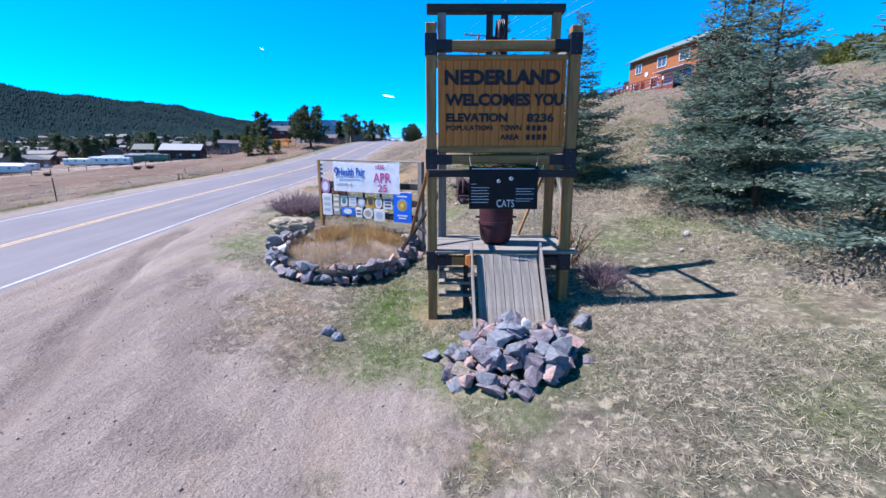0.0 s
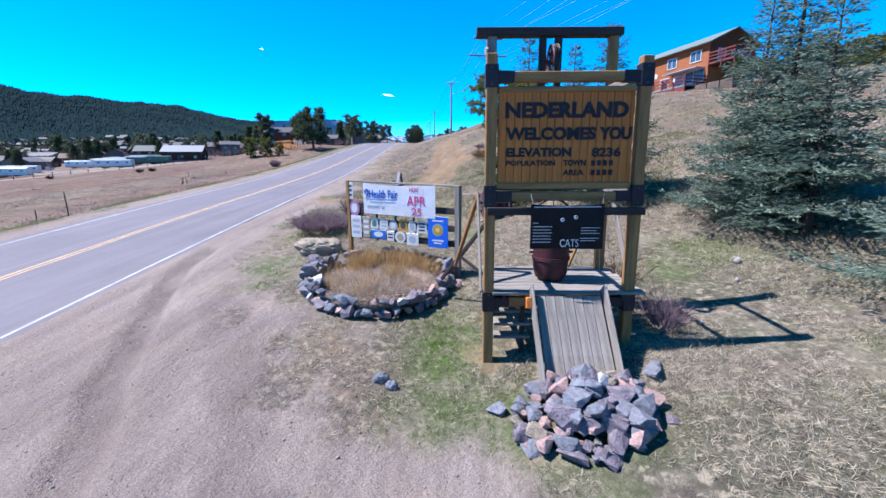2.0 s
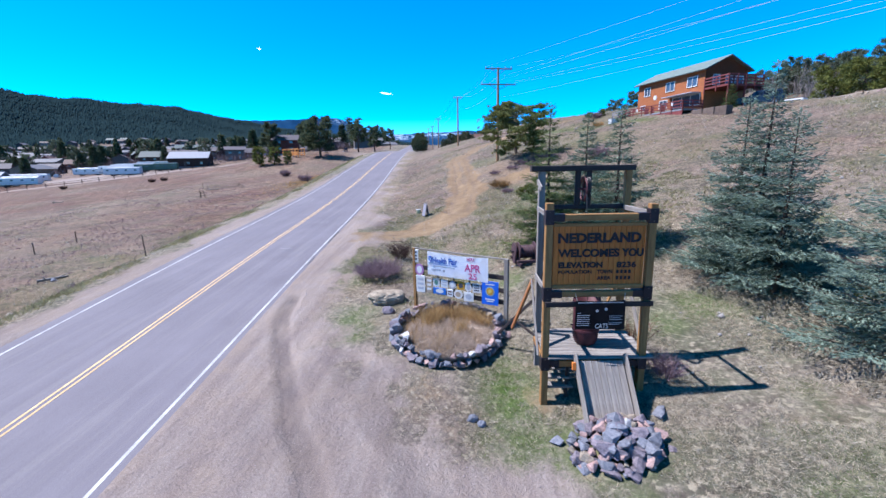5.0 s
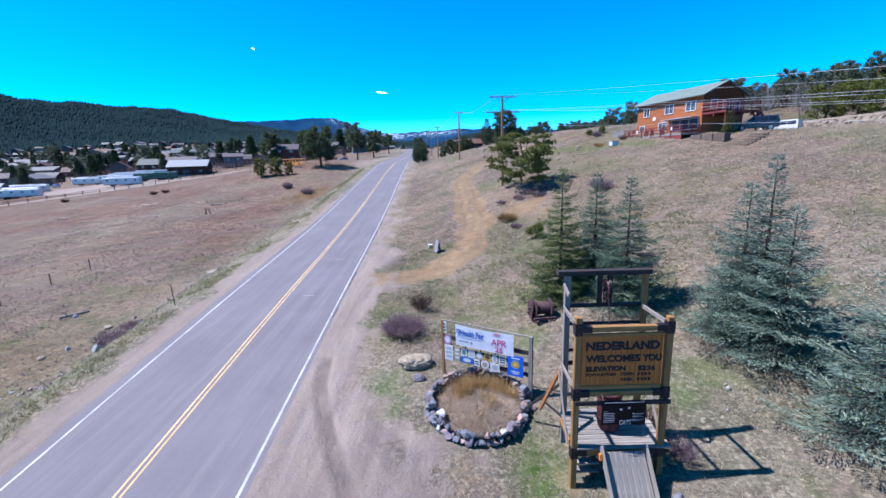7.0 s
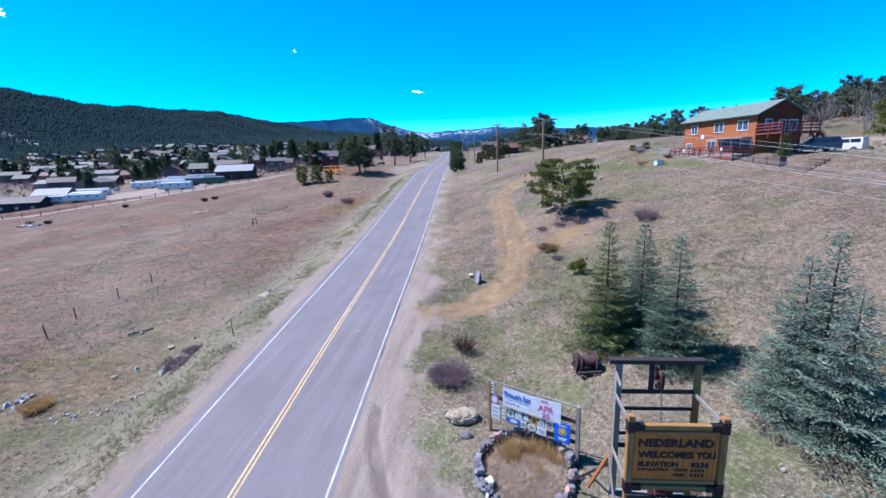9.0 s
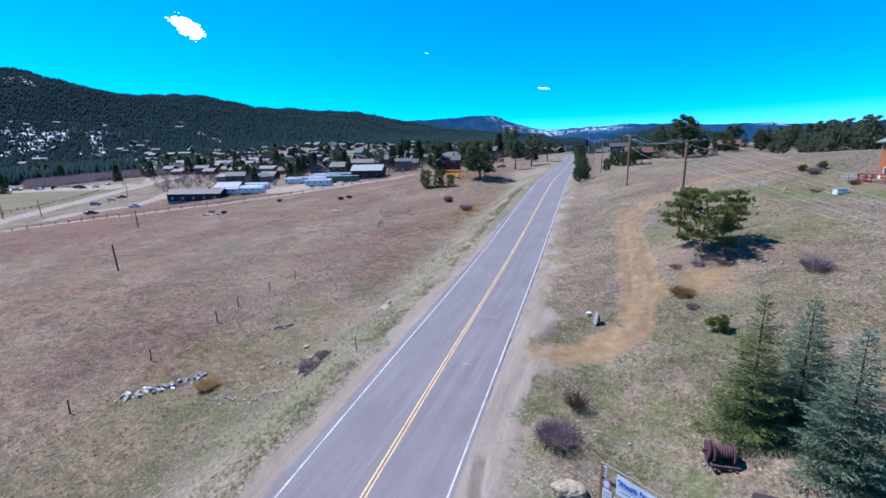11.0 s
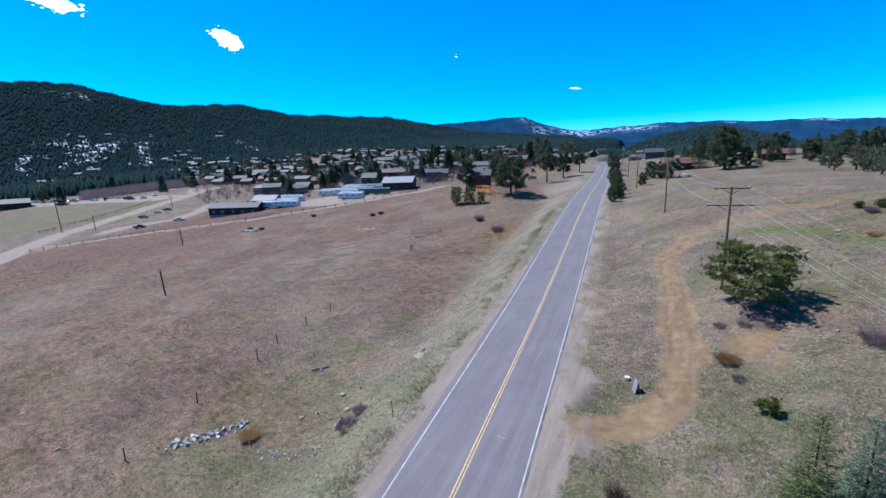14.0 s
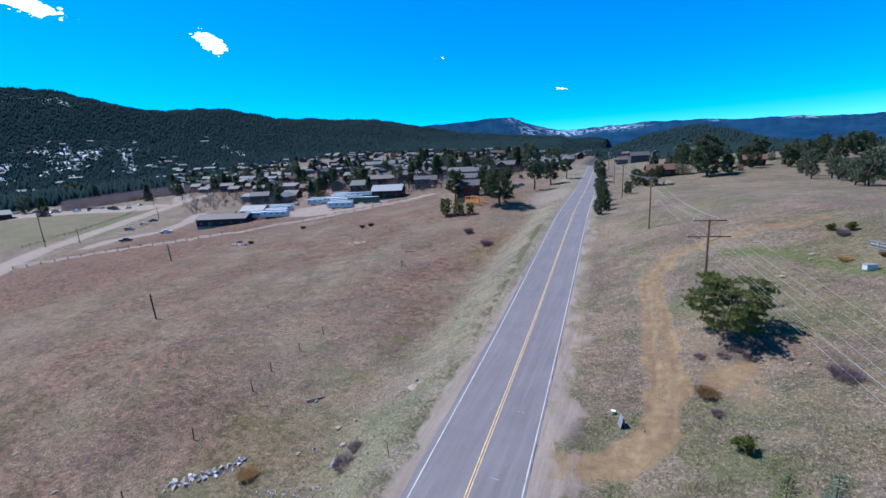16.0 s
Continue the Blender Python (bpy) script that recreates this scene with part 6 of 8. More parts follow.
def hill_house():
    A, B = Vector((21.3, 57.7)), Vector((24.4, 47.6))
    L, W, h = (B - A).length, 5.7, 4.35
    way = (B - A).normalized()
    back = Vector((-way.y, way.x))
    c = (A + B) / 2 + back * W / 2
    turn = math.atan2(way.y, way.x)
    root = thing("hill_house", "two-storey orange cedar house with a grey-green roof above the slope", "house", Matrix.Translation((c.x, c.y, 10.95)) @ Matrix.Rotation(turn, 4, "Z"))
    part("wall", gable_body(L, W, h, 1.35), cedar, root)
    part("foundation", box(bmesh.new(), (L - 0.1, W - 0.1, 1.6), (0, 0, -0.79)), deck_grey, root)
    part("gable_cladding", gable_end(W, 2.0, h, 1.35, L / 2 + 0.012), dark_red_wall, root, "brown-red gable cladding")
    roof = part("roof", gable_roof(L, W, h, 1.35, 0.45), green_roof, root, "grey-green metal roof")
    for x in (-3.6, -1.5):
        part("vent_pipe", rod(bmesh.new(), (x, 0.9, h + 0.9), (x, 0.9, h + 1.75), 0.06, n=8), steel_grey, roof)
    front = -W / 2
    for f, w in ((0.165, 0.95), (0.53, 1.25), (0.84, 1.3)):
        window(root, w, 0.95, Matrix.Translation((-L / 2 + f * L, front, 3.25)))
    window(root, 0.8, 0.85, Matrix.Translation((-L / 2 + 0.10 * L, front, 1.15)))
    window(root, 1.2, 1.2, Matrix.Translation((-L / 2 + 0.44 * L, front, 1.15)))
    window(root, 3.9, 1.1, Matrix.Translation((-L / 2 + 0.77 * L, front, 1.25)), 3)
    part("house_emblem", rod(bmesh.new(), (-L / 2 + 0.30 * L, front - 0.05, 2.35), (-L / 2 + 0.30 * L, front, 2.35), 0.28, n=12), frame_white, root)
    for y, z, w in ((-1.4, 3.2, 0.8), (0.3, 3.1, 0.8), (1.7, 3.1, 1.0)):
        window(root, w, 1.0, Matrix.Translation((L / 2 + 0.02, y, z)) @ Matrix.Rotation(radians(90), 4, "Z"), 1)
    # lower deck along the front
    deck = thing("front_deck", "red and grey timber deck with board railing along the house", "deck", root.matrix_basis)
    part("deck_floor", box(bmesh.new(), (L + 1.6, 2.6, 0.15), (-0.8, front - 1.3, 0.05)), deck_grey, deck)
    rail(deck, (-L / 2 - 1.6, front - 2.6), (-L / 2 + 0.9, front - 2.6), 0.1, 0.95, deck_grey, 2)
    rail(deck, (-L / 2 + 0.9, front - 2.6), (L / 2, front - 2.6), 0.1, 0.95, deck_red, 6)
    rail(deck, (L / 2, front - 2.6), (L / 2, front), 0.1, 0.95, deck_red, 2)
    part("awning", box(bmesh.new(), (4.6, 1.2, 0.06), (2.6, front - 0.6, 1.95)), plain("pale_awning", (0.31, 0.322, 0.372), 0.6), deck)
    for k, x in enumerate((-2.4, -1.9, 3.0, 3.8)):
        part("deck_flag", box(bmesh.new(), (0.25, 0.02, 0.35), (x, front - 2.68, 0.75)), frame_white if k % 2 else deck_red, deck)
    part("skirt", box(bmesh.new(), (L + 1.5, 0.05, 0.5), (-0.8, front - 2.55, -0.25)), deck_red, deck)
    for x, w in ((-3.6, 0.5), (-0.4, 0.7), (0.6, 0.5), (2.3, 0.6)):
        part("deck_board", box(bmesh.new(), (w, 0.04, 0.75), (x, front - 2.52, 0.5)), deck_red, deck)
    # upper deck round the gable end
    up = thing("upper_deck", "raised dark red timber balcony on the gable end", "deck", root.matrix_basis)
    part("deck_floor", box(bmesh.new(), (3.0, W - 1.2, 0.2), (L / 2 + 1.5, -0.6, 2.2)), deck_red, up)
    rail(up, (L / 2 + 3.0, -W / 2), (L / 2 + 3.0, W / 2 - 1.2), 2.3, 0.95, deck_red, 4)
    rail(up, (L / 2, -W / 2), (L / 2 + 3.0, -W / 2), 2.3, 0.95, deck_red, 2)
    for y in (-W / 2 + 0.1, -0.6, W / 2 - 1.3):
        part("deck_post", beam(bmesh.new(), (L / 2 + 2.9, y, -1.0), (L / 2 + 2.9, y, 2.2), 0.15, 0.15), deck_red, up)
    for k in range(8):
        part("stair_tread", box(bmesh.new(), (0.9, 0.28, 0.05), (L / 2 + 2.5, W / 2 - 1.0 + 0.27 * k, 2.1 - 0.26 * k)), deck_red, up)
    for s in (2.05, 2.95):
        part("stair_string", beam(bmesh.new(), (L / 2 + s, W / 2 - 1.2, 2.25), (L / 2 + s, W / 2 + 1.2, 0.0), 0.06, 0.25), deck_red, up)
    # planter boxes beside the deck
    for k in range(3):
        box_ob = thing("planter_box", "weathered brown timber planter box below the balcony", "planter", root.matrix_basis @ Matrix.Translation((L / 2 + 1.6 + 1.45 * k, front - 1.9, -0.6)), "planter boxes beside the deck")
        part("box", box(bmesh.new(), (1.35, 0.8, 1.3), (0, 0, -0.225), edge=0.02), brown_wood, box_ob)
        part("soil", box(bmesh.new(), (1.2, 0.65, 0.04), (0, 0, 0.425)), bark, box_ob)
    steps = thing("garden_steps", "low timber-edged steps cut into the slope by the planters", "steps")
    for k in range(6):
        p = root.matrix_basis @ Vector((L / 2 + 7.4, front - 0.6 - 0.45 * k, 0))
        tread = part("step", box(bmesh.new(), (1.9, 0.16, 0.16), edge=0.01), brown_wood, steps)
        tread.matrix_basis = Matrix.Translation((p.x, p.y, gz(p.x, p.y) + 0.05)) @ Matrix.Rotation(turn, 4, "Z")
    return root


def gable_end(W, low, h, rise, x):
    bm = bmesh.new()
    v = [bm.verts.new((x, y, z)) for y, z in ((-W / 2, low), (W / 2, low), (W / 2, h), (0, h + rise), (-W / 2, h))]
    bm.faces.new(v)
    bmesh.ops.solidify(bm, geom=bm.faces[:], thickness=0.01)
    return bm


brown_wood = surface("weathered_brown_boards", (0.055, 0.039, 0.03), (0.132, 0.096, 0.077), 4.0, 0.85, grain=30.0, relief=0.3)
hill_house()
tree_thing("young_spruce", "small green spruce between the planter boxes", (25.6, 44.6, gz(25.6, 44.6)), *spruce_meshes(2.2, 0.75, 41, green_needles, 11), bark)


# ---- vehicles ----
car_glass = plain("tinted_car_glass", (0.008, 0.010, 0.013), 0.18)
tyre_mat = plain("black_tyre", (0.012, 0.012, 0.014), 0.8)
rim_mat = plain("grey_wheel_rim", (0.217, 0.223, 0.236), 0.35, 0.7)
lamp_mat = plain("clear_headlight", (0.372, 0.384, 0.403), 0.2)
tail_mat = plain("red_tail_light", (0.217, 0.012, 0.012), 0.3)


def vehicle(name, label, paint, profile, glass, L, W, m, wheel=0.36):
    """A vehicle: profile is (x, z) round its side, glass a list of (x0, x1, z0, z1) on its flanks."""
    root = thing(name, label, "vehicle", m)
    bm = bmesh.new()
    sides = []
    for s in (-1, 1):
        sides.append([bm.verts.new((x, s * W / 2 * (0.84 if k in (5, 6) else 1.0), z)) for k, (x, z) in enumerate(profile)])
    n = len(profile)
    for side in sides:                        # the flank below the windows and the cabin above it
        bm.faces.new([side[k] for k in (0, 1, 2, 3, 4, *range(7, n))])
        bm.faces.new([side[k] for k in (4, 5, 6, 7)])
    for k in range(n):
        bm.faces.new((sides[0][k], sides[1][k], sides[1][(k + 1) % n], sides[0][(k + 1) % n]))
    bmesh.ops.recalc_face_normals(bm, faces=bm.faces[:])
    bmesh.ops.bevel(bm, geom=bm.edges[:], offset=0.05, segments=2, affect="EDGES")
    part("body", bm, paint, root, soft=False)
    for x0, x1, z0, z1 in glass:
        for s in (-1, 1):
            low, high = profile[4][1], profile[5][1]
            q = ((z0 + z1) / 2 - low) / (high - low)
            part("side_window", box(bmesh.new(), (x1 - x0, 0.04, z1 - z0), ((x0 + x1) / 2, s * (W / 2 * (1 - 0.16 * q) + 0.005), (z0 + z1) / 2), Matrix.Rotation(s * math.atan(0.08 * W / (high - low)), 3, "X")), car_glass, root)
    for x in (-L * 0.32, L * 0.31):
        for s in (-1, 1):
            w = part("wheel", rod(bmesh.new(), (x, s * W / 2 * 0.78, wheel), (x, s * (W / 2 + 0.01), wheel), wheel, n=18), tyre_mat, root)
            part("rim", rod(bmesh.new(), (x, s * W / 2, wheel), (x, s * (W / 2 + 0.02), wheel), wheel * 0.6, n=14), rim_mat, w)
    for s in (-1, 1):
        part("headlight", box(bmesh.new(), (0.05, 0.28, 0.16), (L / 2, s * W * 0.36, 0.78)), lamp_mat, root)
        part("tail_light", box(bmesh.new(), (0.05, 0.16, 0.26), (-L / 2, s * W * 0.42, 0.95)), tail_mat, root)
    part("windscreen", beam(bmesh.new(), (profile[4][0] + 0.04, 0, profile[4][1] + 0.06), (profile[5][0] + 0.06, 0, profile[5][1] - 0.08), W * 0.76, 0.03, 0, up=(1, 0, 0.3)), car_glass, root)
    return root


SUV = [(-2.3, 0.35), (2.3, 0.35), (2.32, 0.85), (2.2, 1.0), (1.0, 1.12), (0.35, 1.72), (-2.05, 1.75), (-2.32, 1.05)]
VAN = [(-2.5, 0.35), (2.5, 0.35), (2.52, 0.85), (2.35, 1.05), (1.7, 1.2), (1.05, 1.95), (-2.4, 1.98), (-2.52, 1.0)]
CAR = [(-2.1, 0.32), (2.1, 0.32), (2.15, 0.65), (2.0, 0.8), (1.0, 0.92), (0.3, 1.38), (-1.2, 1.42), (-2.12, 0.9)]
PICKUP = [(-2.6, 0.45), (2.6, 0.45), (2.62, 0.95), (2.4, 1.1), (1.2, 1.18), (0.7, 1.75), (-0.6, 1.78), (-0.75, 1.15), (-2.62, 1.1)]
car_blue = plain("dark_blue_car_paint", (0.007, 0.015, 0.034), 0.35)
car_white = plain("white_car_paint", (0.465, 0.465, 0.471), 0.3)
car_grey = plain("silver_car_paint", (0.186, 0.198, 0.211), 0.3, 0.4)
car_dark = plain("charcoal_car_paint", (0.019, 0.019, 0.022), 0.3)
ground_at = lambda x, y, turn, dz=0.0: Matrix.Translation(on_ground(x, y, dz)) @ Matrix.Rotation(radians(turn), 4, "Z")
suv_glass = [(-1.95, -1.2, 1.2, 1.6), (-1.1, -0.35, 1.2, 1.6), (-0.25, 0.4, 1.2, 1.6)]
vehicle("blue_suv", "dark blue sport utility vehicle parked beside the house", car_blue, SUV, suv_glass, 4.6, 1.85, ground_at(29.2, 45.9, 152) @ Matrix.Scale(0.88, 4))
vehicle("white_van", "white passenger van parked behind the blue vehicle", car_white, VAN, [(-2.2, -1.1, 1.3, 1.8), (-1.0, 0.0, 1.3, 1.8), (0.15, 1.0, 1.3, 1.8)], 5.0, 1.9, ground_at(37.6, 53.8, 122) @ Matrix.Scale(0.82, 4))


# ---- retaining wall behind the parking place ----
tan_rock = surface("tan_broken_rock", (0.09, 0.07, 0.052), (0.25, 0.20, 0.15), 1.6, 0.95, grain=9.0, relief=0.8, depth=0.08)


def retaining_wall():
    rng = random.Random(17)
    root = thing("retaining_wall", "tan rough stone retaining wall cut into the hill", "wall")
    line = [Vector((36.0, 61.8)), Vector((39.4, 57.5)), Vector((39.8, 50.0)), Vector((39.9, 42.5)), Vector((41.0, 36.0))]
    verts, faces, rows, m = [], [], 7, 0
    for a, b in zip(line, line[1:]):
        n = int((b - a).length / 0.3)
        for k in range(n):
            p = a.lerp(b, k / n)
            for j in range(rows + 1):
                q = Vector((p.x + 0.08 * j + (1.1 if j == rows else 0), p.y, 10.75 + 0.25 * j))
                bulge = 0.14 * noise.noise(q * 1.7) + 0.10 * noise.cell(q * 2.2)
                verts.append((q.x + bulge, q.y, q.z + 0.06 * noise.noise(q * 2.0 + Vector((5, 5, 5)))))
            if m:
                faces += [((m - 1) * (rows + 1) + j, m * (rows + 1) + j, m * (rows + 1) + j + 1, (m - 1) * (rows + 1) + j + 1) for j in range(rows)]
            m += 1
    mesh_ob("wall_face", verts, faces, tan_rock, root, "tan broken rock face")
    for k in range(170):
        i = rng.randrange(m)
        v = verts[i * (rows + 1) + rng.randrange(1, rows)]
        put_stone(root, (v[0] - 0.04, v[1], v[2] - 0.1), rng.uniform(0.2, 0.42), rng, (0.3, 0.5, 0.4, 5, 0.0))
    return root


retaining_wall()

# ---- winch, small sign and box ----
winch_iron = surface("dull_purple_iron", (0.033, 0.017, 0.02), (0.105, 0.058, 0.063), 5.0, 0.7, 0.2, grain=40.0, relief=0.25)


def winch(x, y, turn):
    root = thing("old_winch", "rusty purple-brown cable winch drum on a skid frame", "winch", ground_at(x, y, turn))
    for s in (-0.4, 0.4):
        part("skid", box(bmesh.new(), (0.12, 1.3, 0.14), (s, 0, 0.07), edge=0.01), winch_iron, root)
    for s in (-0.5, 0.5):
        part("cross_tie", box(bmesh.new(), (1.1, 0.1, 0.12), (0, s, 0.19), edge=0.01), winch_iron, root)
    part("drum", rod(bmesh.new(), (-0.36, 0, 0.55), (0.36, 0, 0.55), 0.26, n=20), winch_iron, root)
    for s in (-0.38, 0.38):
        part("flange", rod(bmesh.new(), (s - 0.03, 0, 0.55), (s + 0.03, 0, 0.55), 0.44, n=22), winch_iron, root)
        part("bearing", box(bmesh.new(), (0.1, 0.3, 0.55), (s * 1.35, 0, 0.3), edge=0.02), winch_iron, root)
    part("gear", rod(bmesh.new(), (-0.56, 0.05, 0.6), (-0.50, 0.05, 0.6), 0.36, n=18), winch_iron, root)
    part("crank_shaft", rod(bmesh.new(), (-0.7, 0, 0.55), (0.7, 0, 0.55), 0.045, n=8), strap_steel, root)
    bm = bmesh.new()
    for k in range(7):
        x0 = -0.3 + 0.1 * k
        for j in range(20):
            p, q = 2 * math.pi * j / 20, 2 * math.pi * (j + 1) / 20
            rod(bm, (x0, 0.28 * math.cos(p), 0.55 + 0.28 * math.sin(p)), (x0 + 0.004, 0.28 * math.cos(q), 0.55 + 0.28 * math.sin(q)), 0.03, n=4)
    part("wound_cable", bm, winch_iron, root)
    return root


winch(0.85, 16.6, 10)


def a_frame_sign(x, y):
    root = thing("small_sign", "small grey folding roadside board seen from behind", "sign", ground_at(x, y, -65))
    for s, t in ((1, 0.20), (-1, -0.20)):
        part("panel", box(bmesh.new(), (0.62, 0.02, 0.95), (0, s * 0.10, 0.46), Matrix.Rotation(t, 3, "X"), 0.005), board_grey, root)
        for e in (-0.28, 0.28):
            part("foot", box(bmesh.new(), (0.04, 0.05, 0.04), (e, s * 0.20, 0.0)), winch_iron, root)
    return root


board_grey = surface("weathered_grey_board", (0.13, 0.125, 0.145), (0.23, 0.22, 0.25), 5.0, 0.8, grain=30.0)
a_frame_sign(-4.9, 29.5)
pail = thing("bucket", "pale yellow plastic bucket standing in the grass", "bucket", ground_at(-5.6, 30.9, 0))
part("pail", rod(bmesh.new(), (0, 0, -0.02), (0, 0, 0.3), 0.15, 0.19, n=12), plain("pale_yellow_plastic", (0.434, 0.403, 0.217), 0.6), pail)
part("rim", rod(bmesh.new(), (0, 0, 0.285), (0, 0, 0.305), 0.205, n=12), frame_white, pail)


def utility_box(x, y, label, w=1.0):
    root = thing("utility_box", label, "box", ground_at(x, y, 20))
    part("cabinet", box(bmesh.new(), (w, 0.6, 0.55), (0, 0, 0.25), edge=0.03), frame_white, root)
    part("lid", box(bmesh.new(), (w + 0.06, 0.66, 0.06), (0, 0, 0.55), edge=0.01), deck_grey, root)
    return root


utility_box(16.3, 52.0, "white utility box on the open slope")

# ---- meadow fences and posts ----
post_wood = surface("dark_fence_post", (0.025, 0.018, 0.014), (0.077, 0.055, 0.044), 5.0, 0.9, grain=30.0, relief=0.4, stretch=(4, 4, 0.6))


def fence_post(x, y, h, r, label, lean=(0, 0), group="old fence posts in the meadow"):
    ob = part("fence_post", rod(bmesh.new(), (0, 0, -0.3), (lean[0], lean[1], h), r, r * 0.85, n=7), post_wood, None)
    ob.location = on_ground(x, y)
    return tagged(ob, label, "post", group)


for x, y, h in ((-47.8, 44.1, 1.5), (-47.6, 38.9, 1.5), (-47.5, 33.6, 1.6), (-46.2, 29.5, 1.7), (-61.8, 91.6, 1.4), (-54.1, 93.0, 1.0), (-20.6, 20.8, 1.5), (-45.0, 21.0, 1.5), (-43.5, 13.5, 1.4)):
    fence_post(x, y, h * 0.85, 0.06 if y != 20.8 else 0.03, "dark weathered fence post leaning in the meadow", (random.uniform(-0.12, 0.12), random.uniform(-0.1, 0.1)))
for x, way in ((-53.2, 0.5), (-52.6, -0.5), (-51.9, -0.45)):
    fence_post(x, 76.4, 1.35, 0.07, "dark fence post leaning in the meadow", (way, 0.1))
fence_post(-90.0, 43.5, 5.0, 0.15, "lone dark pole standing in the meadow", (-0.55, 0.0), "lone poles")
fence_post(-145.0, 80.6, 5.6, 0.16, "lone dark pole near the lane fence", (-0.5, 0.0), "lone poles")
fence_post(-271.3, 96, 18.5, 0.2, "tall dark pole beside the valley road", (-1.2, 0), "lone poles")
fence_post(-255, 103.4, 7.7, 0.16, "dark pole beside the valley road", (-0.6, 0), "lone poles")
fence_post(-360, 201, 11.5, 0.18, "dark pole beside the valley road", (-0.4, 0), "lone poles")
fence_post(-284.7, 159.5, 7.9, 0.16, "dark pole beside the valley road", (-0.3, 0), "lone poles")
fence_post(-36, 88, 2.4, 0.06, "thin roadside marker post", (0, 0), "lone poles")


def lane_fence(line=None):
    """The post and rail fence between the meadow and the lane."""
    root = thing("lane_fence", "long grey post and rail fence along the lane", "fence")
    line = line or [(-229, 69), (-210, 88.4), (-168, 111.5), (-132, 142), (-117, 164.7), (-108, 181)]
    last = None
    for (ax, ay), (bx, by) in zip(line, line[1:]):
        n = max(1, int(math.hypot(bx - ax, by - ay) / 4.5))
        for k in range(n):
            x, y = ax + (bx - ax) * k / n, ay + (by - ay) * k / n
            p = Vector(on_ground(x, y))
            part("fence_post", rod(bmesh.new(), p - Vector((0, 0, 0.3)), p + Vector((0, 0, 1.5)), 0.12, n=5), post_wood, root)
            if last:
                for z in (0.7, 1.25):
                    part("fence_rail", beam(bmesh.new(), last + Vector((0, 0, z)), p + Vector((0, 0, z)), 0.06, 0.10, 0), post_wood, root)
            last = p


lane_fence()
lane_fence([(-285, 92), (-293.9, 107.8), (-324, 152.7), (-356.6, 187)])
brush = shrub_mesh(1.2, 1.1, 190, 77, brown_twig, 0.05)
for x, y in ((-91.6, 119.6), (-93.2, 116.8), (-136.3, 100.4), (-130.5, 100.5), (-126, 122)):
    ob = new("dead_bush", brush)
    ob.location = on_ground(x, y)
    tagged(ob, "dark dead bush standing in the meadow", "bush", "dead bushes in the meadow")

# ---- trees of the middle distance ----
def mid_tree(kind, at, scale, turn, label, group):
    ob = copy_thing(kind, Matrix.Translation(on_ground(at[0], at[1], -0.1)) @ Matrix.Rotation(turn, 4, "Z") @ Matrix.Diagonal((scale, scale, scale, 1)))
    ob["label"], ob["group"] = label, group
    return ob


mid_pines = [tree_thing("pine", "dark green pine with a ragged crown", on_ground(-47.0, 130.2), *pine_meshes(11.5, 4.9, 51, dark_pine, 30, 34, 0.8, 0.14, 13), pine_bark, 0.0, "pines round the valley"),
             tree_thing("pine", "tall slim dark pine with a ragged crown", on_ground(-67.5, 141.0), *pine_meshes(11.0, 2.9, 52, dark_pine, 24, 26, 0.8, 0.22, 12), pine_bark, 0.0, "pines round the valley"),
             tree_thing("pine", "rounded olive pine with bare lower trunk", on_ground(-45.2, 171.0), *pine_meshes(11.3, 3.6, 53, dark_pine, 20, 22, 0.85, 0.40, 12), pine_bark, 0.0, "pines round the valley")]
small_pine = tree_thing("pine", "small bushy green pine on the knoll side", on_ground(-62.1, 120.5, -0.1), *pine_meshes(5.6, 1.9, 61, pine_needles, 26, 24, 0.42, 0.06, 11), pine_bark, 0.0, "small pines on the knoll")
full_pines = [tree_thing("pine", "full dark green conifer beyond the pasture", on_ground(15.6, 176), *pine_meshes(14.0, 4.6, 55, dark_pine, 34, 26, 1.0, 0.07, 12), pine_bark, 0.0, "pines round the valley"),
              tree_thing("spruce", "full dark spruce beyond the pasture", on_ground(9.0, 192), *spruce_meshes(12.5, 3.6, 56, dark_pine, 17, 1.0, 0.03, 0.60), bark, 0.0, "pines round the valley")]
mid_spruce = tree_thing("spruce", "dark narrow spruce in the town", on_ground(-189, 247), *spruce_meshes(12.0, 2.6, 54, dark_pine, 13, 1.0, 0.04, 1.3), bark, 0.0, "spruces in the town")
for k, (x, y, s) in enumerate(((-58.5, 152, 0.9), (-42.3, 190, 1.0), (-38, 205, 0.8), )):
    mid_tree(mid_pines[k % 3], (x, y), s, k * 1.3, "dark green pine on the rise beyond the road", "pines round the valley")
for k, (x, y, s) in enumerate(((22.4, 180, 0.85), (27, 186, 0.8), (32, 192, 0.75), (35.3, 198, 0.7), (43, 193, 1.0), (47, 200, 0.8), (54, 203, 0.9), (58, 206, 0.95), (64, 214, 1.1), (70, 207, 1.15), (76, 204, 1.1), (83, 199, 1.2), (92, 196, 1.2), (100, 190, 1.2), (18, 205, 0.7), (5, 205, 0.6), (1, 190, 0.6))):
    mid_tree(full_pines[k % 2 if k % 5 else 0], (x, y), s * 0.55, k * 1.3, "dark full conifer on the rise beyond the pasture", "pines round the valley")
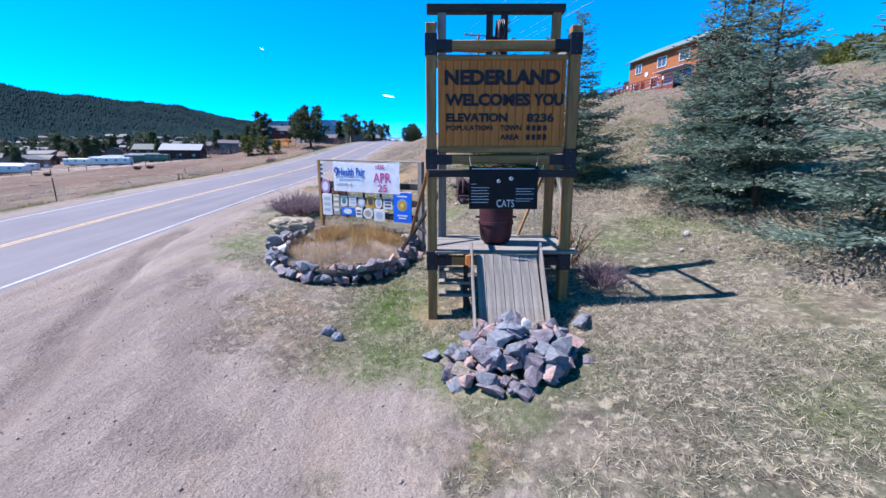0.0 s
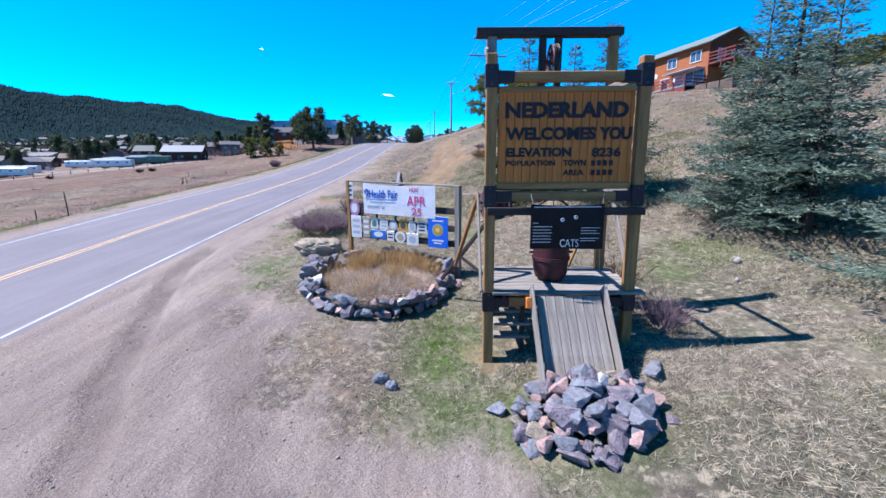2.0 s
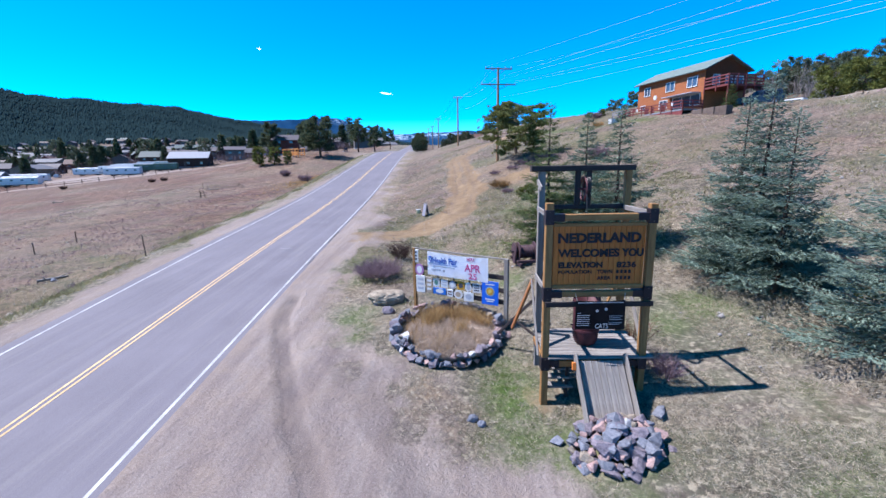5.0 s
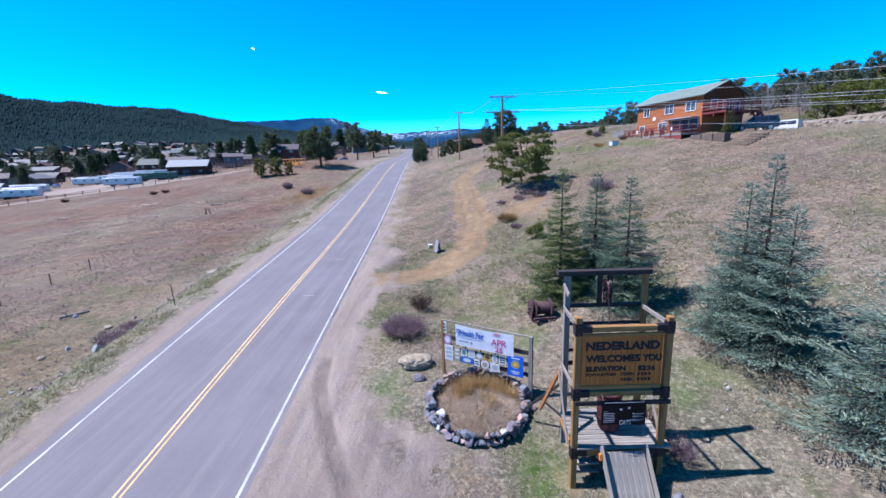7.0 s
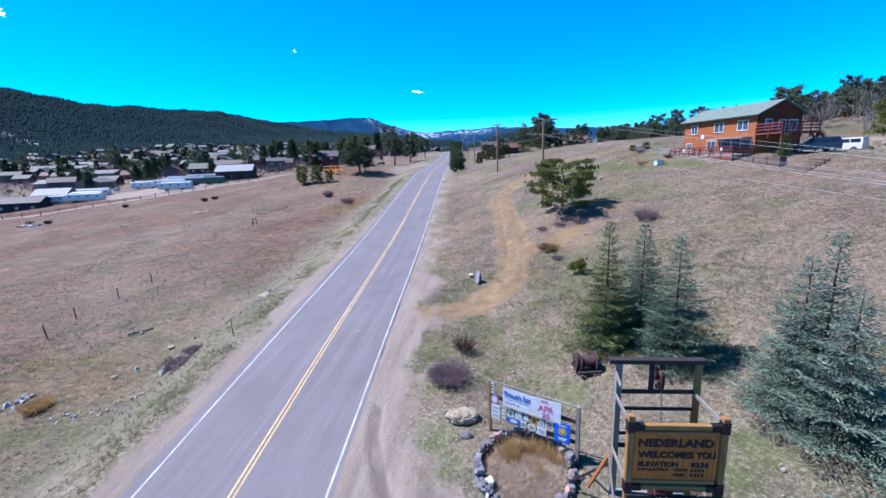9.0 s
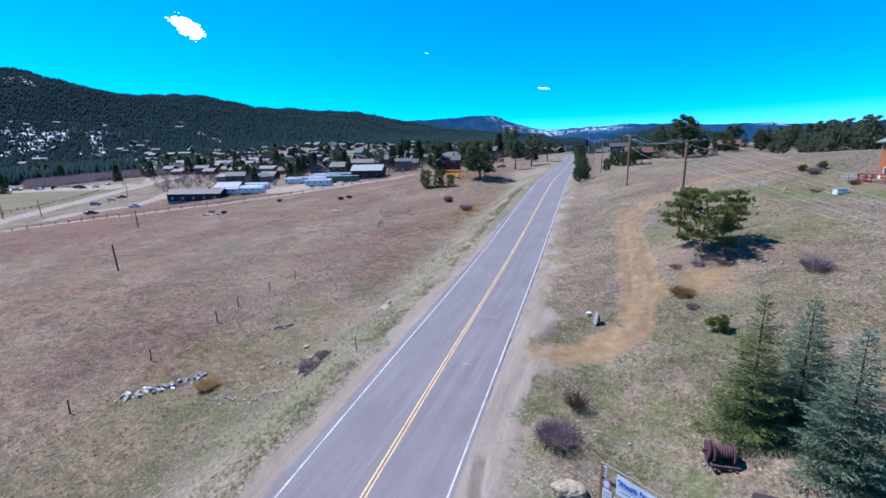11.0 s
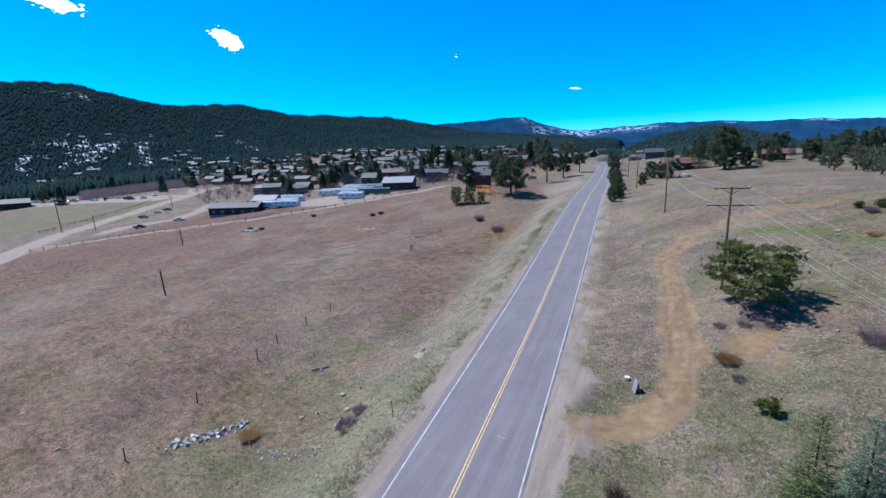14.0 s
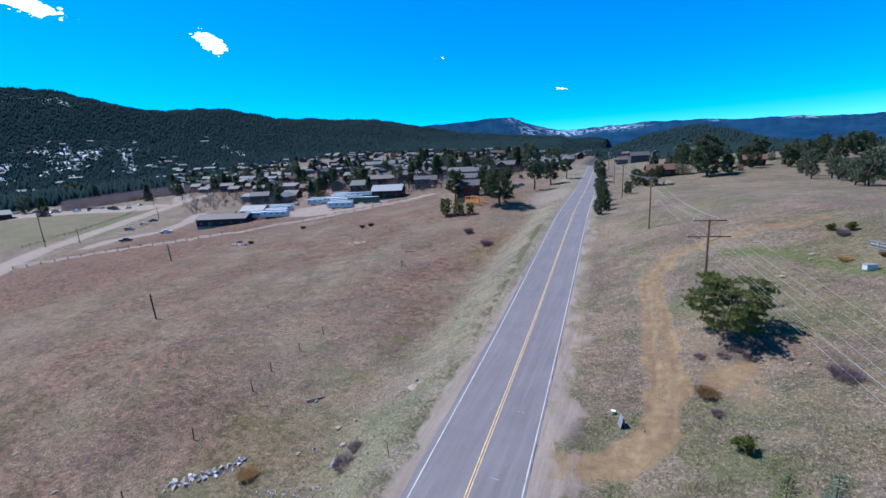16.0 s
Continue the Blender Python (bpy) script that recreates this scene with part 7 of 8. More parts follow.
for k, (x, y, s) in enumerate(((-14.2, 106.3, 0.28), (-13.0, 112.5, 0.32), (-14.6, 121, 0.42), (-15.8, 134, 0.44), (-18, 152, 0.42), (-9.1, 150, 0.34), (-7.1, 171.8, 0.5), (-4.0, 168, 0.42), (-1.5, 165, 0.5), (-21, 190, 0.5), (-24, 215, 0.6))):
    mid_tree(full_pines[0], (x, y), s * 0.85, k * 2.1, "young bushy pine beside the road", "young pines beside the road")
for x, y, q in ((-57.8, 120.9, 0.93), (-54.0, 121.2, 0.66)):
    mid_tree(small_pine, (x, y), q, x, "small bushy green pine on the knoll side", "small pines on the knoll")
belt = random.Random(71)
for k in range(28):                        # the wood that closes the pasture
    x = -2 + 116 * (k + belt.uniform(0, 1)) / 28
    y = 214 + 0.10 * x + belt.uniform(-6, 26)
    mid_tree(full_pines[k % 2 if k % 3 else 0], (x, y), belt.uniform(0.42, 0.70), belt.uniform(0, 6.28), "dark conifer in the wood beyond the pasture", "pines round the valley")
crest_needles = foliage("grey_green_pine_needles", (0.034, 0.050, 0.034), (0.145, 0.168, 0.105))
far_pines = [tree_thing("pine", "small dark pine far up the crest", on_ground(104, 128), *pine_meshes(13.0, 3.9, 57, crest_needles, 26, 18, 1.0, 0.10, 9), pine_bark, 0.0, "pines on the crest"),
             tree_thing("pine", "small round dark pine far up the crest", on_ground(96, 136), *pine_meshes(11.0, 4.0, 58, crest_needles, 24, 18, 1.0, 0.18, 9), pine_bark, 0.0, "pines on the crest"),
             tree_thing("pine", "slim dark pine far up the crest", on_ground(112, 120), *pine_meshes(12.5, 2.8, 59, crest_needles, 24, 16, 0.95, 0.14, 9), pine_bark, 0.0, "pines on the crest")]
hill_rng = random.Random(33)
for k in range(125):                       # the wooded crest above the house
    a = radians(-30 - 24 * hill_rng.random())
    r = hill_rng.uniform(96, 160)
    x, y = -3 - math.sin(a) * r, -3 + math.cos(a) * r
    mid_tree(far_pines[k % 3], (x, y), hill_rng.uniform(0.36, 0.60), hill_rng.uniform(0, 6.28), "dark pine on the crest above the house", "pines on the crest")
for k in range(34):
    a = radians(-14 - 15 * hill_rng.random())
    r = hill_rng.uniform(108, 170)
    x, y = -3 - math.sin(a) * r, -3 + math.cos(a) * r
    mid_tree(far_pines[k % 3], (x, y), hill_rng.uniform(0.38, 0.60), hill_rng.uniform(0, 6.28), "dark pine on the crest above the house", "pines on the crest")
aspen_mat = foliage("bare_aspen_twigs", (0.121, 0.099, 0.088), (0.275, 0.248, 0.231), 0.9)
aspen = shrub_mesh(1.5, 4.6, 22, 88, aspen_mat, 0.06)
for k in range(9):
    a = radians(-31.5 - 8 * hill_rng.random())
    r = hill_rng.uniform(90, 104)
    x, y = -3 - math.sin(a) * r, -3 + math.cos(a) * r
    ob = new("bare_aspen", aspen)
    ob.location = on_ground(x, y)
    ob.rotation_euler.z = k
    tagged(ob, "leafless pale aspen on the crest", "tree", "bare aspens on the crest")
for k in range(7):
    tree_thing("young_pine", "bushy yellow-green pine above the retaining wall", on_ground(45.5 + 0.8 * k, 57 - 3.6 * k), *pine_meshes(4.2, 2.4, 60 + k, pine_needles, 18, 16, 0.55, 0.06, 10), bark)

# ---- the town in the valley ----
wall_mats = [surface(n, tuple(v * 0.30 for v in c), tuple(v * 0.50 for v in c), 2.0, 0.8, grain=15.0, relief=0.15) for n, c in (
    ("brown_town_siding", (0.11, 0.05, 0.034)), ("grey_town_siding", (0.27, 0.24, 0.22)), ("tan_town_siding", (0.40, 0.32, 0.24)), ("white_town_siding", (0.38, 0.34, 0.33)), ("red_town_siding", (0.26, 0.07, 0.05)), ("blue_town_siding", (0.15, 0.13, 0.13)))]
roof_mats = [surface(n, tuple(v * 0.26 for v in c), tuple(v * 0.48 for v in c), 3.0, 0.7, grain=15.0, relief=0.15) for n, c in (
    ("grey_shingles", (0.15, 0.125, 0.14)), ("brown_shingles", (0.17, 0.12, 0.10)), ("pale_metal_roof", (0.23, 0.22, 0.23)), ("green_metal_roof", (0.13, 0.17, 0.16)), ("rust_shingles", (0.22, 0.11, 0.08)))]


def town_house(label, L, W, h, rise, wall, roof, m, name="town_house", floors=1, group="houses in the town", category="house"):
    root = thing(name, label, category, m, group)
    part("wall", gable_body(L, W, h, rise), wall, root)
    part("footing", box(bmesh.new(), (L - 0.2, W - 0.2, 2.4), (0, 0, -1.19)), deck_grey, root)
    r = part("roof", gable_roof(L, W, h, rise, 0.5, 0.2), roof, root)
    part("chimney", box(bmesh.new(), (0.6, 0.6, 1.4), (L * 0.2, W * 0.15, h + rise + 0.2)), brown_wood, r)
    n = max(2, int(L / 4.8))
    for f in range(floors):
        for k in range(n):
            part("window", box(bmesh.new(), (1.2, 0.08, 1.1), (-L / 2 + L * (k + 0.5) / n, -W / 2 - 0.02, 1.5 + 2.6 * f)), glass_mat, root)
        for s in (1,):
            part("window", box(bmesh.new(), (0.08, 1.2, 1.1), (s * (L / 2 + 0.02), 0.4, 1.5 + 2.6 * f)), glass_mat, root)
    part("door", box(bmesh.new(), (1.0, 0.08, 2.05), (-L / 2 + L * (0.5 + 0.5) / n + 1.3, -W / 2 - 0.03, 1.02)), brown_wood, root)
    return root


garage_roof = surface("pale_blue_grey_roofing", (0.13, 0.135, 0.15), (0.22, 0.225, 0.245), 3.0, 0.7, grain=15.0, relief=0.15)
dark_siding = surface("dark_brown_siding", (0.020, 0.014, 0.020), (0.045, 0.032, 0.042), 2.0, 0.9, grain=15.0, relief=0.2)
# named buildings round the trailer yard
town_house("long dark single-storey building with grey-green roof beside the lane", 25, 9, 3.4, 2.0, dark_siding, roof_mats[0], ground_at(-194.5, 139.5, 24), "long_building")
town_house("low building with a pale grey-blue roof behind the long building", 12, 10, 3.6, 2.4, wall_mats[3], garage_roof, ground_at(-194, 158, 24))
town_house("brown garage building with pale grey roof and bay doors", 16, 12, 3.8, 2.8, wall_mats[0], garage_roof, ground_at(-130, 192, 20), "garage_building")
town_house("two-storey pale grey house beside the knoll", 9, 8, 5.6, 1.6, wall_mats[1], roof_mats[0], ground_at(-123, 218, 30), floors=2)
town_house("long row of brown town houses with grey roofs", 34, 9, 5.0, 2.6, wall_mats[0], roof_mats[0], ground_at(-188, 268, 12), "terrace", 2)
town_house("dark red house with a grey roof among the knoll pines", 8, 7, 4.6, 1.7, wall_mats[4], roof_mats[0], ground_at(-63.8, 144.5, 16), floors=2)
town_house("broad building with a blue-green metal roof", 26, 18, 5.0, 3.4, wall_mats[0], roof_mats[3], ground_at(-505, 150, 75), "hall_building")
town_house("broad hall with a teal metal roof", 38, 18, 6.0, 3.6, wall_mats[3], roof_mats[3], ground_at(-300, 460, 20), "hall_building")


def orange_fence():
    root = thing("timber_pergola", "orange timber deck rail and pergola below the knoll house", "pergola", ground_at(-57.5, 132.0, -38))
    amber = surface("bright_orange_timber", (0.34, 0.125, 0.03), (0.54, 0.24, 0.07), 3.0, 0.8, grain=20.0)
    for k in range(6):
        for y in (0, 2.4):
            part("post", beam(bmesh.new(), (-4.5 + 1.8 * k, y, -0.4), (-4.5 + 1.8 * k, y, 2.2), 0.18, 0.18), amber, root)
    for k in range(24):
        part("board", box(bmesh.new(), (0.26, 0.05, 1.15), (-4.5 + 0.39 * k, -0.12, 0.75)), amber, root)
    for y in (0, 2.4):
        for z in (0.5, 1.1, 2.2):
            part("rail", beam(bmesh.new(), (-4.7, y, z), (4.7, y, z), 0.10, 0.2), amber, root)
    return root


orange_fence()


def trailer(label, L, paint, m, stripe=None, name="trailer"):
    root = thing(name, label, "trailer", m, "trailers in the yard")
    part("shell", box(bmesh.new(), (L, 2.5, 2.6), (0, 0, 2.0), edge=0.12), paint, root)
    part("roof_cap", box(bmesh.new(), (L - 0.2, 2.3, 0.12), (0, 0, 3.33), edge=0.04), car_white, root)
    if stripe:
        part("stripe", box(bmesh.new(), (L * 0.96, 2.53, 0.5), (0, 0, 1.4)), stripe, root)
    for k in range(max(2, int(L / 3))):
        part("window", box(bmesh.new(), (0.9, 2.54, 0.6), (-L / 2 + L * (k + 0.5) / max(2, int(L / 3)), 0, 2.3)), glass_mat, root)
    for x in (-L * 0.28, L * 0.22):
        for s in (-1, 1):
            part("wheel", rod(bmesh.new(), (x, s * 0.9, 0.42), (x, s * 1.2, 0.42), 0.42, n=12), tyre_mat, root)
    part("chassis", box(bmesh.new(), (L * 0.98, 1.6, 0.2), (0, 0, 0.62)), car_dark, root)
    return root


teal_paint, yard_blue, yard_green = plain("teal_trailer_paint", (0.062, 0.186, 0.205), 0.4), plain("pale_blue_trailer_paint", (0.384, 0.409, 0.446), 0.4), plain("dark_green_trailer_paint", (0.019, 0.062, 0.043), 0.5)
yard = random.Random(3)
for k, (x, y, L, mat, label) in enumerate(((-176, 156, 12, yard_blue, "pale blue"), (-189, 154, 11, car_white, "white"), (-183, 161, 14, car_white, "white"), (-196, 161, 12, car_white, "white"), (-186, 167, 15, car_white, "white"), (-198, 169, 12, yard_blue, "pale blue"),
                                        (-141, 164, 13, yard_blue, "pale blue"), (-150, 176, 12, car_white, "white"), (-139, 178, 13, yard_green, "dark green"), (-157, 182, 13, car_white, "white"), (-146, 187, 14, car_white, "white"), (-161, 192, 14, car_white, "white"), (-152, 197, 14, car_white, "white"), (-168, 196, 9, teal_paint, "teal"), (-131, 176, 9, yard_green, "dark green"), (-171, 150, 13, car_white, "white"), (-180, 150, 12, yard_blue, "pale blue"), (-192, 174, 13, car_white, "white"), (-145, 170, 12, car_white, "white"), (-136, 186, 12, teal_paint, "teal"), (-163, 186, 12, car_white, "white"), (-173.5, 184.5, 13, car_white, "white"), (-166, 201, 13, car_white, "white"), (-178, 192, 13, yard_blue, "pale blue"), (-172, 206, 12, car_white, "white"))):
    trailer(label + " long trailer parked in the gravel yard", L, mat, ground_at(x, y, 22 + yard.uniform(-4, 4)), yard_blue if mat is car_white and k % 2 else None)
for k in range(30):
    if k < 16:
        x, y = -385 - yard.uniform(0, 110), 0.0
        y = 196 + 0.33 * (x + 400) + yard.uniform(-9, 12)
    else:
        a, r = radians(yard.uniform(14, 55)), yard.uniform(200, 380)
        x, y = -4 - math.sin(a) * r, math.cos(a) * r
    body, paint, label = yard.choice(((CAR, car_grey, "silver car"), (CAR, car_white, "white car"), (SUV, car_dark, "charcoal utility vehicle"), (PICKUP, car_blue, "dark blue pickup"), (SUV, car_white, "white utility vehicle"), (PICKUP, car_dark, "charcoal pickup")))
    if k < 6:
        continue
    vehicle("parked_" + ("pickup" if body is PICKUP else "car"), label + " parked in the town", paint, body, ([(-1.0, 0.2, 1.0, 1.3)] if body is CAR else [(-0.45, 0.6, 1.25, 1.65)] if body is PICKUP else suv_glass), 4.4, 1.8, ground_at(x, y, yard.uniform(0, 360)))
lot = random.Random(19)
for k in range(24):                        # the car park beyond the valley road
    x = -396 - 7.2 * k + lot.uniform(-2, 2)
    body, paint, label = lot.choice(((CAR, car_grey, "silver car"), (SUV, car_white, "white utility vehicle"), (SUV, car_dark, "charcoal utility vehicle"), (CAR, car_white, "white car"), (PICKUP, car_blue, "dark blue pickup")))
    vehicle("parked_car", label + " in the car park beyond the road", paint, body, ([(-1.0, 0.2, 1.0, 1.3)] if body is CAR else [(-0.45, 0.6, 1.25, 1.65)] if body is PICKUP else suv_glass), 4.4, 1.8, ground_at(x, 196 + 0.10 * (x + 440) * (x < -440) + lot.uniform(-6, 6), lot.uniform(40, 120)))
for x, y, mat, body in ((-228, 110, car_dark, PICKUP), (-260.8, 129.3, car_grey, SUV), (-270.2, 142.5, car_white, CAR), (-274.4, 150.3, car_dark, PICKUP), (-221, 125, car_white, PICKUP)):
    vehicle("parked_car", "car parked on the verge of the valley road", mat, body, ([(-1.0, 0.2, 1.0, 1.3)] if body is CAR else [(-0.45, 0.6, 1.25, 1.65)] if body is PICKUP else suv_glass), 4.4, 1.8, ground_at(x, y, 40))
vehicle("dark_car", "dark car on the far road", car_dark, SUV, suv_glass, 4.6, 1.85, Matrix.Translation((float(road_x(232)) + 1.8, 232, float(road_z(232)) + 0.03)) @ Matrix.Rotation(radians(94), 4, "Z"))

# the rest of the town: a few kinds of house, repeated
kinds = []
for k, (L, W, h, rise, w, r, floors, label) in enumerate(((11, 8, 3.2, 2.4, 0, 0, 1, "brown town house with grey roof"), (9, 8, 5.4, 2.2, 1, 1, 2, "grey two-storey town house with brown roof"), (14, 9, 3.2, 2.2, 2, 0, 1, "tan town house with grey roof"), (10, 8, 5.4, 2.8, 0, 3, 2, "brown two-storey town house with green roof"),
                                                 (16, 10, 4.0, 2.0, 3, 2, 1, "white town building with pale metal roof"), (10, 7, 3.0, 2.6, 4, 4, 1, "red town house with rust-brown roof"), (12, 8, 5.6, 2.4, 5, 0, 2, "blue-grey two-storey town house with grey roof"), (18, 11, 4.5, 2.2, 2, 2, 1, "tan town building with pale metal roof"))):
    x, y = -230 - 14 * k, 330 + 12 * k
    kinds.append(town_house(label, L, W, h, rise, wall_mats[w], roof_mats[r], ground_at(x, y, 15 + 40 * k), floors=floors))
town_rng = random.Random(12)
placed = [(-150 - 12 * i, 160 + 9 * j) for i in range(5) for j in range(5)] + [(-194, 140), (-194, 158), (-126, 192), (-123, 218), (-188, 268), (-150, 178), (-300, 460), (-372, 118)]
count = 0
for _ in range(6000):
    a, r = radians(town_rng.uniform(4, 58)), 225 + 640 * town_rng.random() ** 0.8
    x, y = -4 - math.sin(a) * r, math.cos(a) * r
    u = x - float(road_x(y))
    if y < 140 or u > -28 or min(math.hypot(x - p, y - q) for p, q in placed) < 15.5 or (x > -95 and y < 175):
        continue
    if math.degrees(a) > 50 and r < 440:
        continue
    placed.append((x, y))
    kind = kinds[count % len(kinds)]
    copy_thing(kind, ground_at(x, y, town_rng.choice((12, 100, 25, 115)) + town_rng.uniform(-12, 12)))
    count += 1
    if count > 330:
        break
for _ in range(60):                       # houses on the snowy hillside and right of the far road
    a = radians(town_rng.uniform(52, 74)) if _ < 40 else radians(town_rng.uniform(-7, 5))
    r = town_rng.uniform(720, 1250) if _ < 40 else town_rng.uniform(330, 620)
    x, y = -4 - math.sin(a) * r, math.cos(a) * r
    if abs(x - float(road_x(y))) < 16 or min(math.hypot(x - p, y - q) for p, q in placed) < 20:
        continue
    placed.append((x, y))
    copy_thing(kinds[_ % len(kinds)], ground_at(x, y, town_rng.uniform(0, 360)))
for k in range(330):
    a, r = radians(town_rng.uniform(6, 72)), 215 + 560 * town_rng.random()
    x, y = -4 - math.sin(a) * r, math.cos(a) * r
    if r < 265 or y < 150 and r < 330 or math.degrees(a) > 51 and r < 460 or x - float(road_x(y)) > -25 or min(math.hypot(x - p, y - q) for p, q in placed) < 8:
        continue
    mid_tree(mid_spruce if k % 3 else far_pines[k % 2], (x, y), town_rng.uniform(0.75, 1.45), town_rng.uniform(0, 6.28), "dark conifer standing among the houses", "conifers in the town")


# ---- woods and thickets too many to count ----
def forest():
    rng = np.random.default_rng(14)
    n = 130000
    r = 370 * (3000 / 370) ** (rng.random(n) ** 0.8)
    a = np.radians(np.where((rng.random(n) < 0.85) & (r > 560), rng.uniform(10, 84, n), rng.uniform(-48, 12, n)))
    x, y = -5 - np.sin(a) * r, np.cos(a) * r
    masks = covers(x, y)
    keep = (rng.random(n) < masks[3]) & (masks[4] < 0.25 + 1.2 * rng.random(n)) & ((np.abs(x - road_x(y)) > 14) | (y > 420))
    # a belt of trees at the foot of the hill, left of the town
    m = 950
    rb, ab = rng.uniform(600, 720, m), np.radians(rng.uniform(59, 84, m))
    x, y, r = np.concatenate([x[keep], -5 - np.sin(ab) * rb]), np.concatenate([y[keep], np.cos(ab) * rb]), np.concatenate([r[keep], rb])
    h = rng.uniform(4, 7.5, len(x)) * np.interp(r, (300, 700, 1100, 2200, 3000), (1.5, 1.0, 1.0, 1.5, 1.8))
    h[-m:] = rng.uniform(9, 19, m)
    w = h * rng.uniform(0.24, 0.36, len(x))
    z = ground_z(x, y)
    k = 5
    ang = np.arange(k) * 2 * np.pi / k + rng.uniform(0, 6, len(x))[:, None]
    rim = np.stack([x[:, None] + np.cos(ang) * w[:, None] * rng.uniform(0.7, 1.2, (len(x), k)), y[:, None] + np.sin(ang) * w[:, None], (z + 0.08 * h)[:, None] + 0 * ang], -1)
    tip = np.stack([x + rng.normal(0, 0.3, len(x)), y, z + h], -1)[:, None]
    v = np.concatenate([rim, tip], 1)
    f = np.stack([np.stack([np.full(len(x), j), np.full(len(x), (j + 1) % k), np.full(len(x), k)], -1) for j in range(k)], 1) + (np.arange(len(x)) * (k + 1))[:, None, None]
    # Distance haze is mixed into the needle colours: lighter and bluer
    me = big_mesh("hill_forest", v.reshape(-1, 3), f.reshape(-1, 3), foliage("hazed_far_forest", (0.0185, 0.0355, 0.0405), (0.0240, 0.0440, 0.0470), 1.0, 0.0))
    tagged(new("hill_forest", me), "dense dark conifer forest covering the hills, blue haze painted in", "forest", kind="stuff")
    # bare willow thickets along the creek
    n = 2100
    a, r = np.radians(rng.uniform(53, 68, n)), rng.uniform(505, 600, n)
    x, y = -4 - np.sin(a) * r, np.cos(a) * r
    q = tufts(x, y, ground_z(x, y), rng, 16, 6.2, 0.24, 0.55)
    q += np.repeat(rng.normal(0, 1.3, (len(q) // 1, 1, 3)) * np.array([1, 1, 0]), 4, 1)
    me = quads_mesh("willow_thicket", q, foliage("red_brown_willow", (0.10, 0.074, 0.078), (0.26, 0.20, 0.20), 0.9))
    tagged(new("willow_thicket", me), "bare red-brown willow thicket along the creek", "thicket", kind="stuff")
    n = 1900
    a, r = np.radians(rng.uniform(6, 58, n)), rng.uniform(225, 640, n)
    x, y = -4 - np.sin(a) * r, np.cos(a) * r
    ok = (x - road_x(y) < -40) & (np.hypot((x + 165) / 1.5, y - 172) > 38) & (np.hypot((x + 215) / 1.7, y - 150) > 34)
    q = tufts(x[ok], y[ok], ground_z(x[ok], y[ok]), rng, 12, 5.5, 0.2, 0.45)
    q += np.repeat(rng.normal(0, 0.8, (len(q), 1, 3)) * np.array([1, 1, 0]), 4, 1)
    me = quads_mesh("bare_trees", q, foliage("grey_bare_branches", (0.055, 0.040, 0.045), (0.15, 0.115, 0.12), 0.9))
    tagged(new("bare_trees", me), "leafless grey trees between the houses", "trees", kind="stuff")


forest()


# ---- clouds ----
def cloud(bearing, up, far, w, h, n, seed, label):
    rng = random.Random(seed)
    c = Vector((-math.sin(radians(bearing)) * math.cos(radians(up)), math.cos(radians(bearing)) * math.cos(radians(up)), math.sin(radians(up)))) * far
    side = Vector((math.cos(radians(bearing)), math.sin(radians(bearing)), 0))
    bm = bmesh.new()
    for k in range(n):
        stray = k % 5 == 0
        q, v = max(-1, min(1, rng.gauss(0, 0.5 if stray else 0.3))), rng.gauss(0, 0.32 if stray else 0.18)
        at = c + side * (q * w / 2) + Vector((0, 0, v * h * (1 - 0.7 * abs(q)) - q * h * 0.35)) + Vector((rng.gauss(0, 1), rng.gauss(0, 1), 0)) * w * 0.04
        s = (rng.uniform(0.03, 0.06) if stray else rng.uniform(0.07, 0.17)) * h * (1.15 - abs(q)) * (1.1 - min(1, abs(v)))
        bmesh.ops.create_icosphere(bm, subdivisions=1, radius=1.0, matrix=Matrix.Translation(at) @ Matrix.Rotation(radians(bearing), 4, "Z") @ Matrix.Diagonal((s * rng.uniform(1.2, 2.6), s, s * rng.uniform(0.6, 1.0), 1)))
    ob = part("cloud", bm, cloud_mat, None, soft=True)
    ob.visible_shadow = False
    return tagged(ob, label, "cloud", "clouds in the sky", "stuff")


cloud_mat, cloud_tree, cloud_bsdf = shader("white_cloud", 1.0, 0, 0)
cloud_bsdf.inputs["Base Color"].default_value = (0.6, 0.61, 0.63, 1)
cloud_through = node(cloud_tree, "ShaderNodeBsdfTranslucent", Color=(0.32, 0.33, 0.35, 1))
cloud_mix = cloud_tree.nodes.new("ShaderNodeAddShader")
cloud_tree.links.new(cloud_bsdf.outputs[0], cloud_mix.inputs[0])
cloud_tree.links.new(cloud_through.outputs[0], cloud_mix.inputs[1])
cloud_tree.links.new(cloud_mix.outputs[0], cloud_tree.nodes["Material Output"].inputs["Surface"])
cloud(52.2, 14.8, 3900, 270, 150, 210, 1, "small puffy white cloud in the blue sky")
cloud(67.4, 16.4, 3900, 460, 130, 240, 2, "ragged white cloud high in the blue sky")
cloud(10.2, 8.95, 3900, 170, 30, 70, 3, "thin white wisp of cloud in the blue sky")
cloud(25.0, 13.5, 3900, 46, 22, 22, 4, "tiny white puff of cloud")


# ---- scattered details ----
def pale_rock(x, y, size, seed, label="pale field boulder lying in the grass", flat=0.6):
    boulder(x, y, (size * 1.25, size, size * flat), label, stone_mats[3], seed, seed * 0.7)


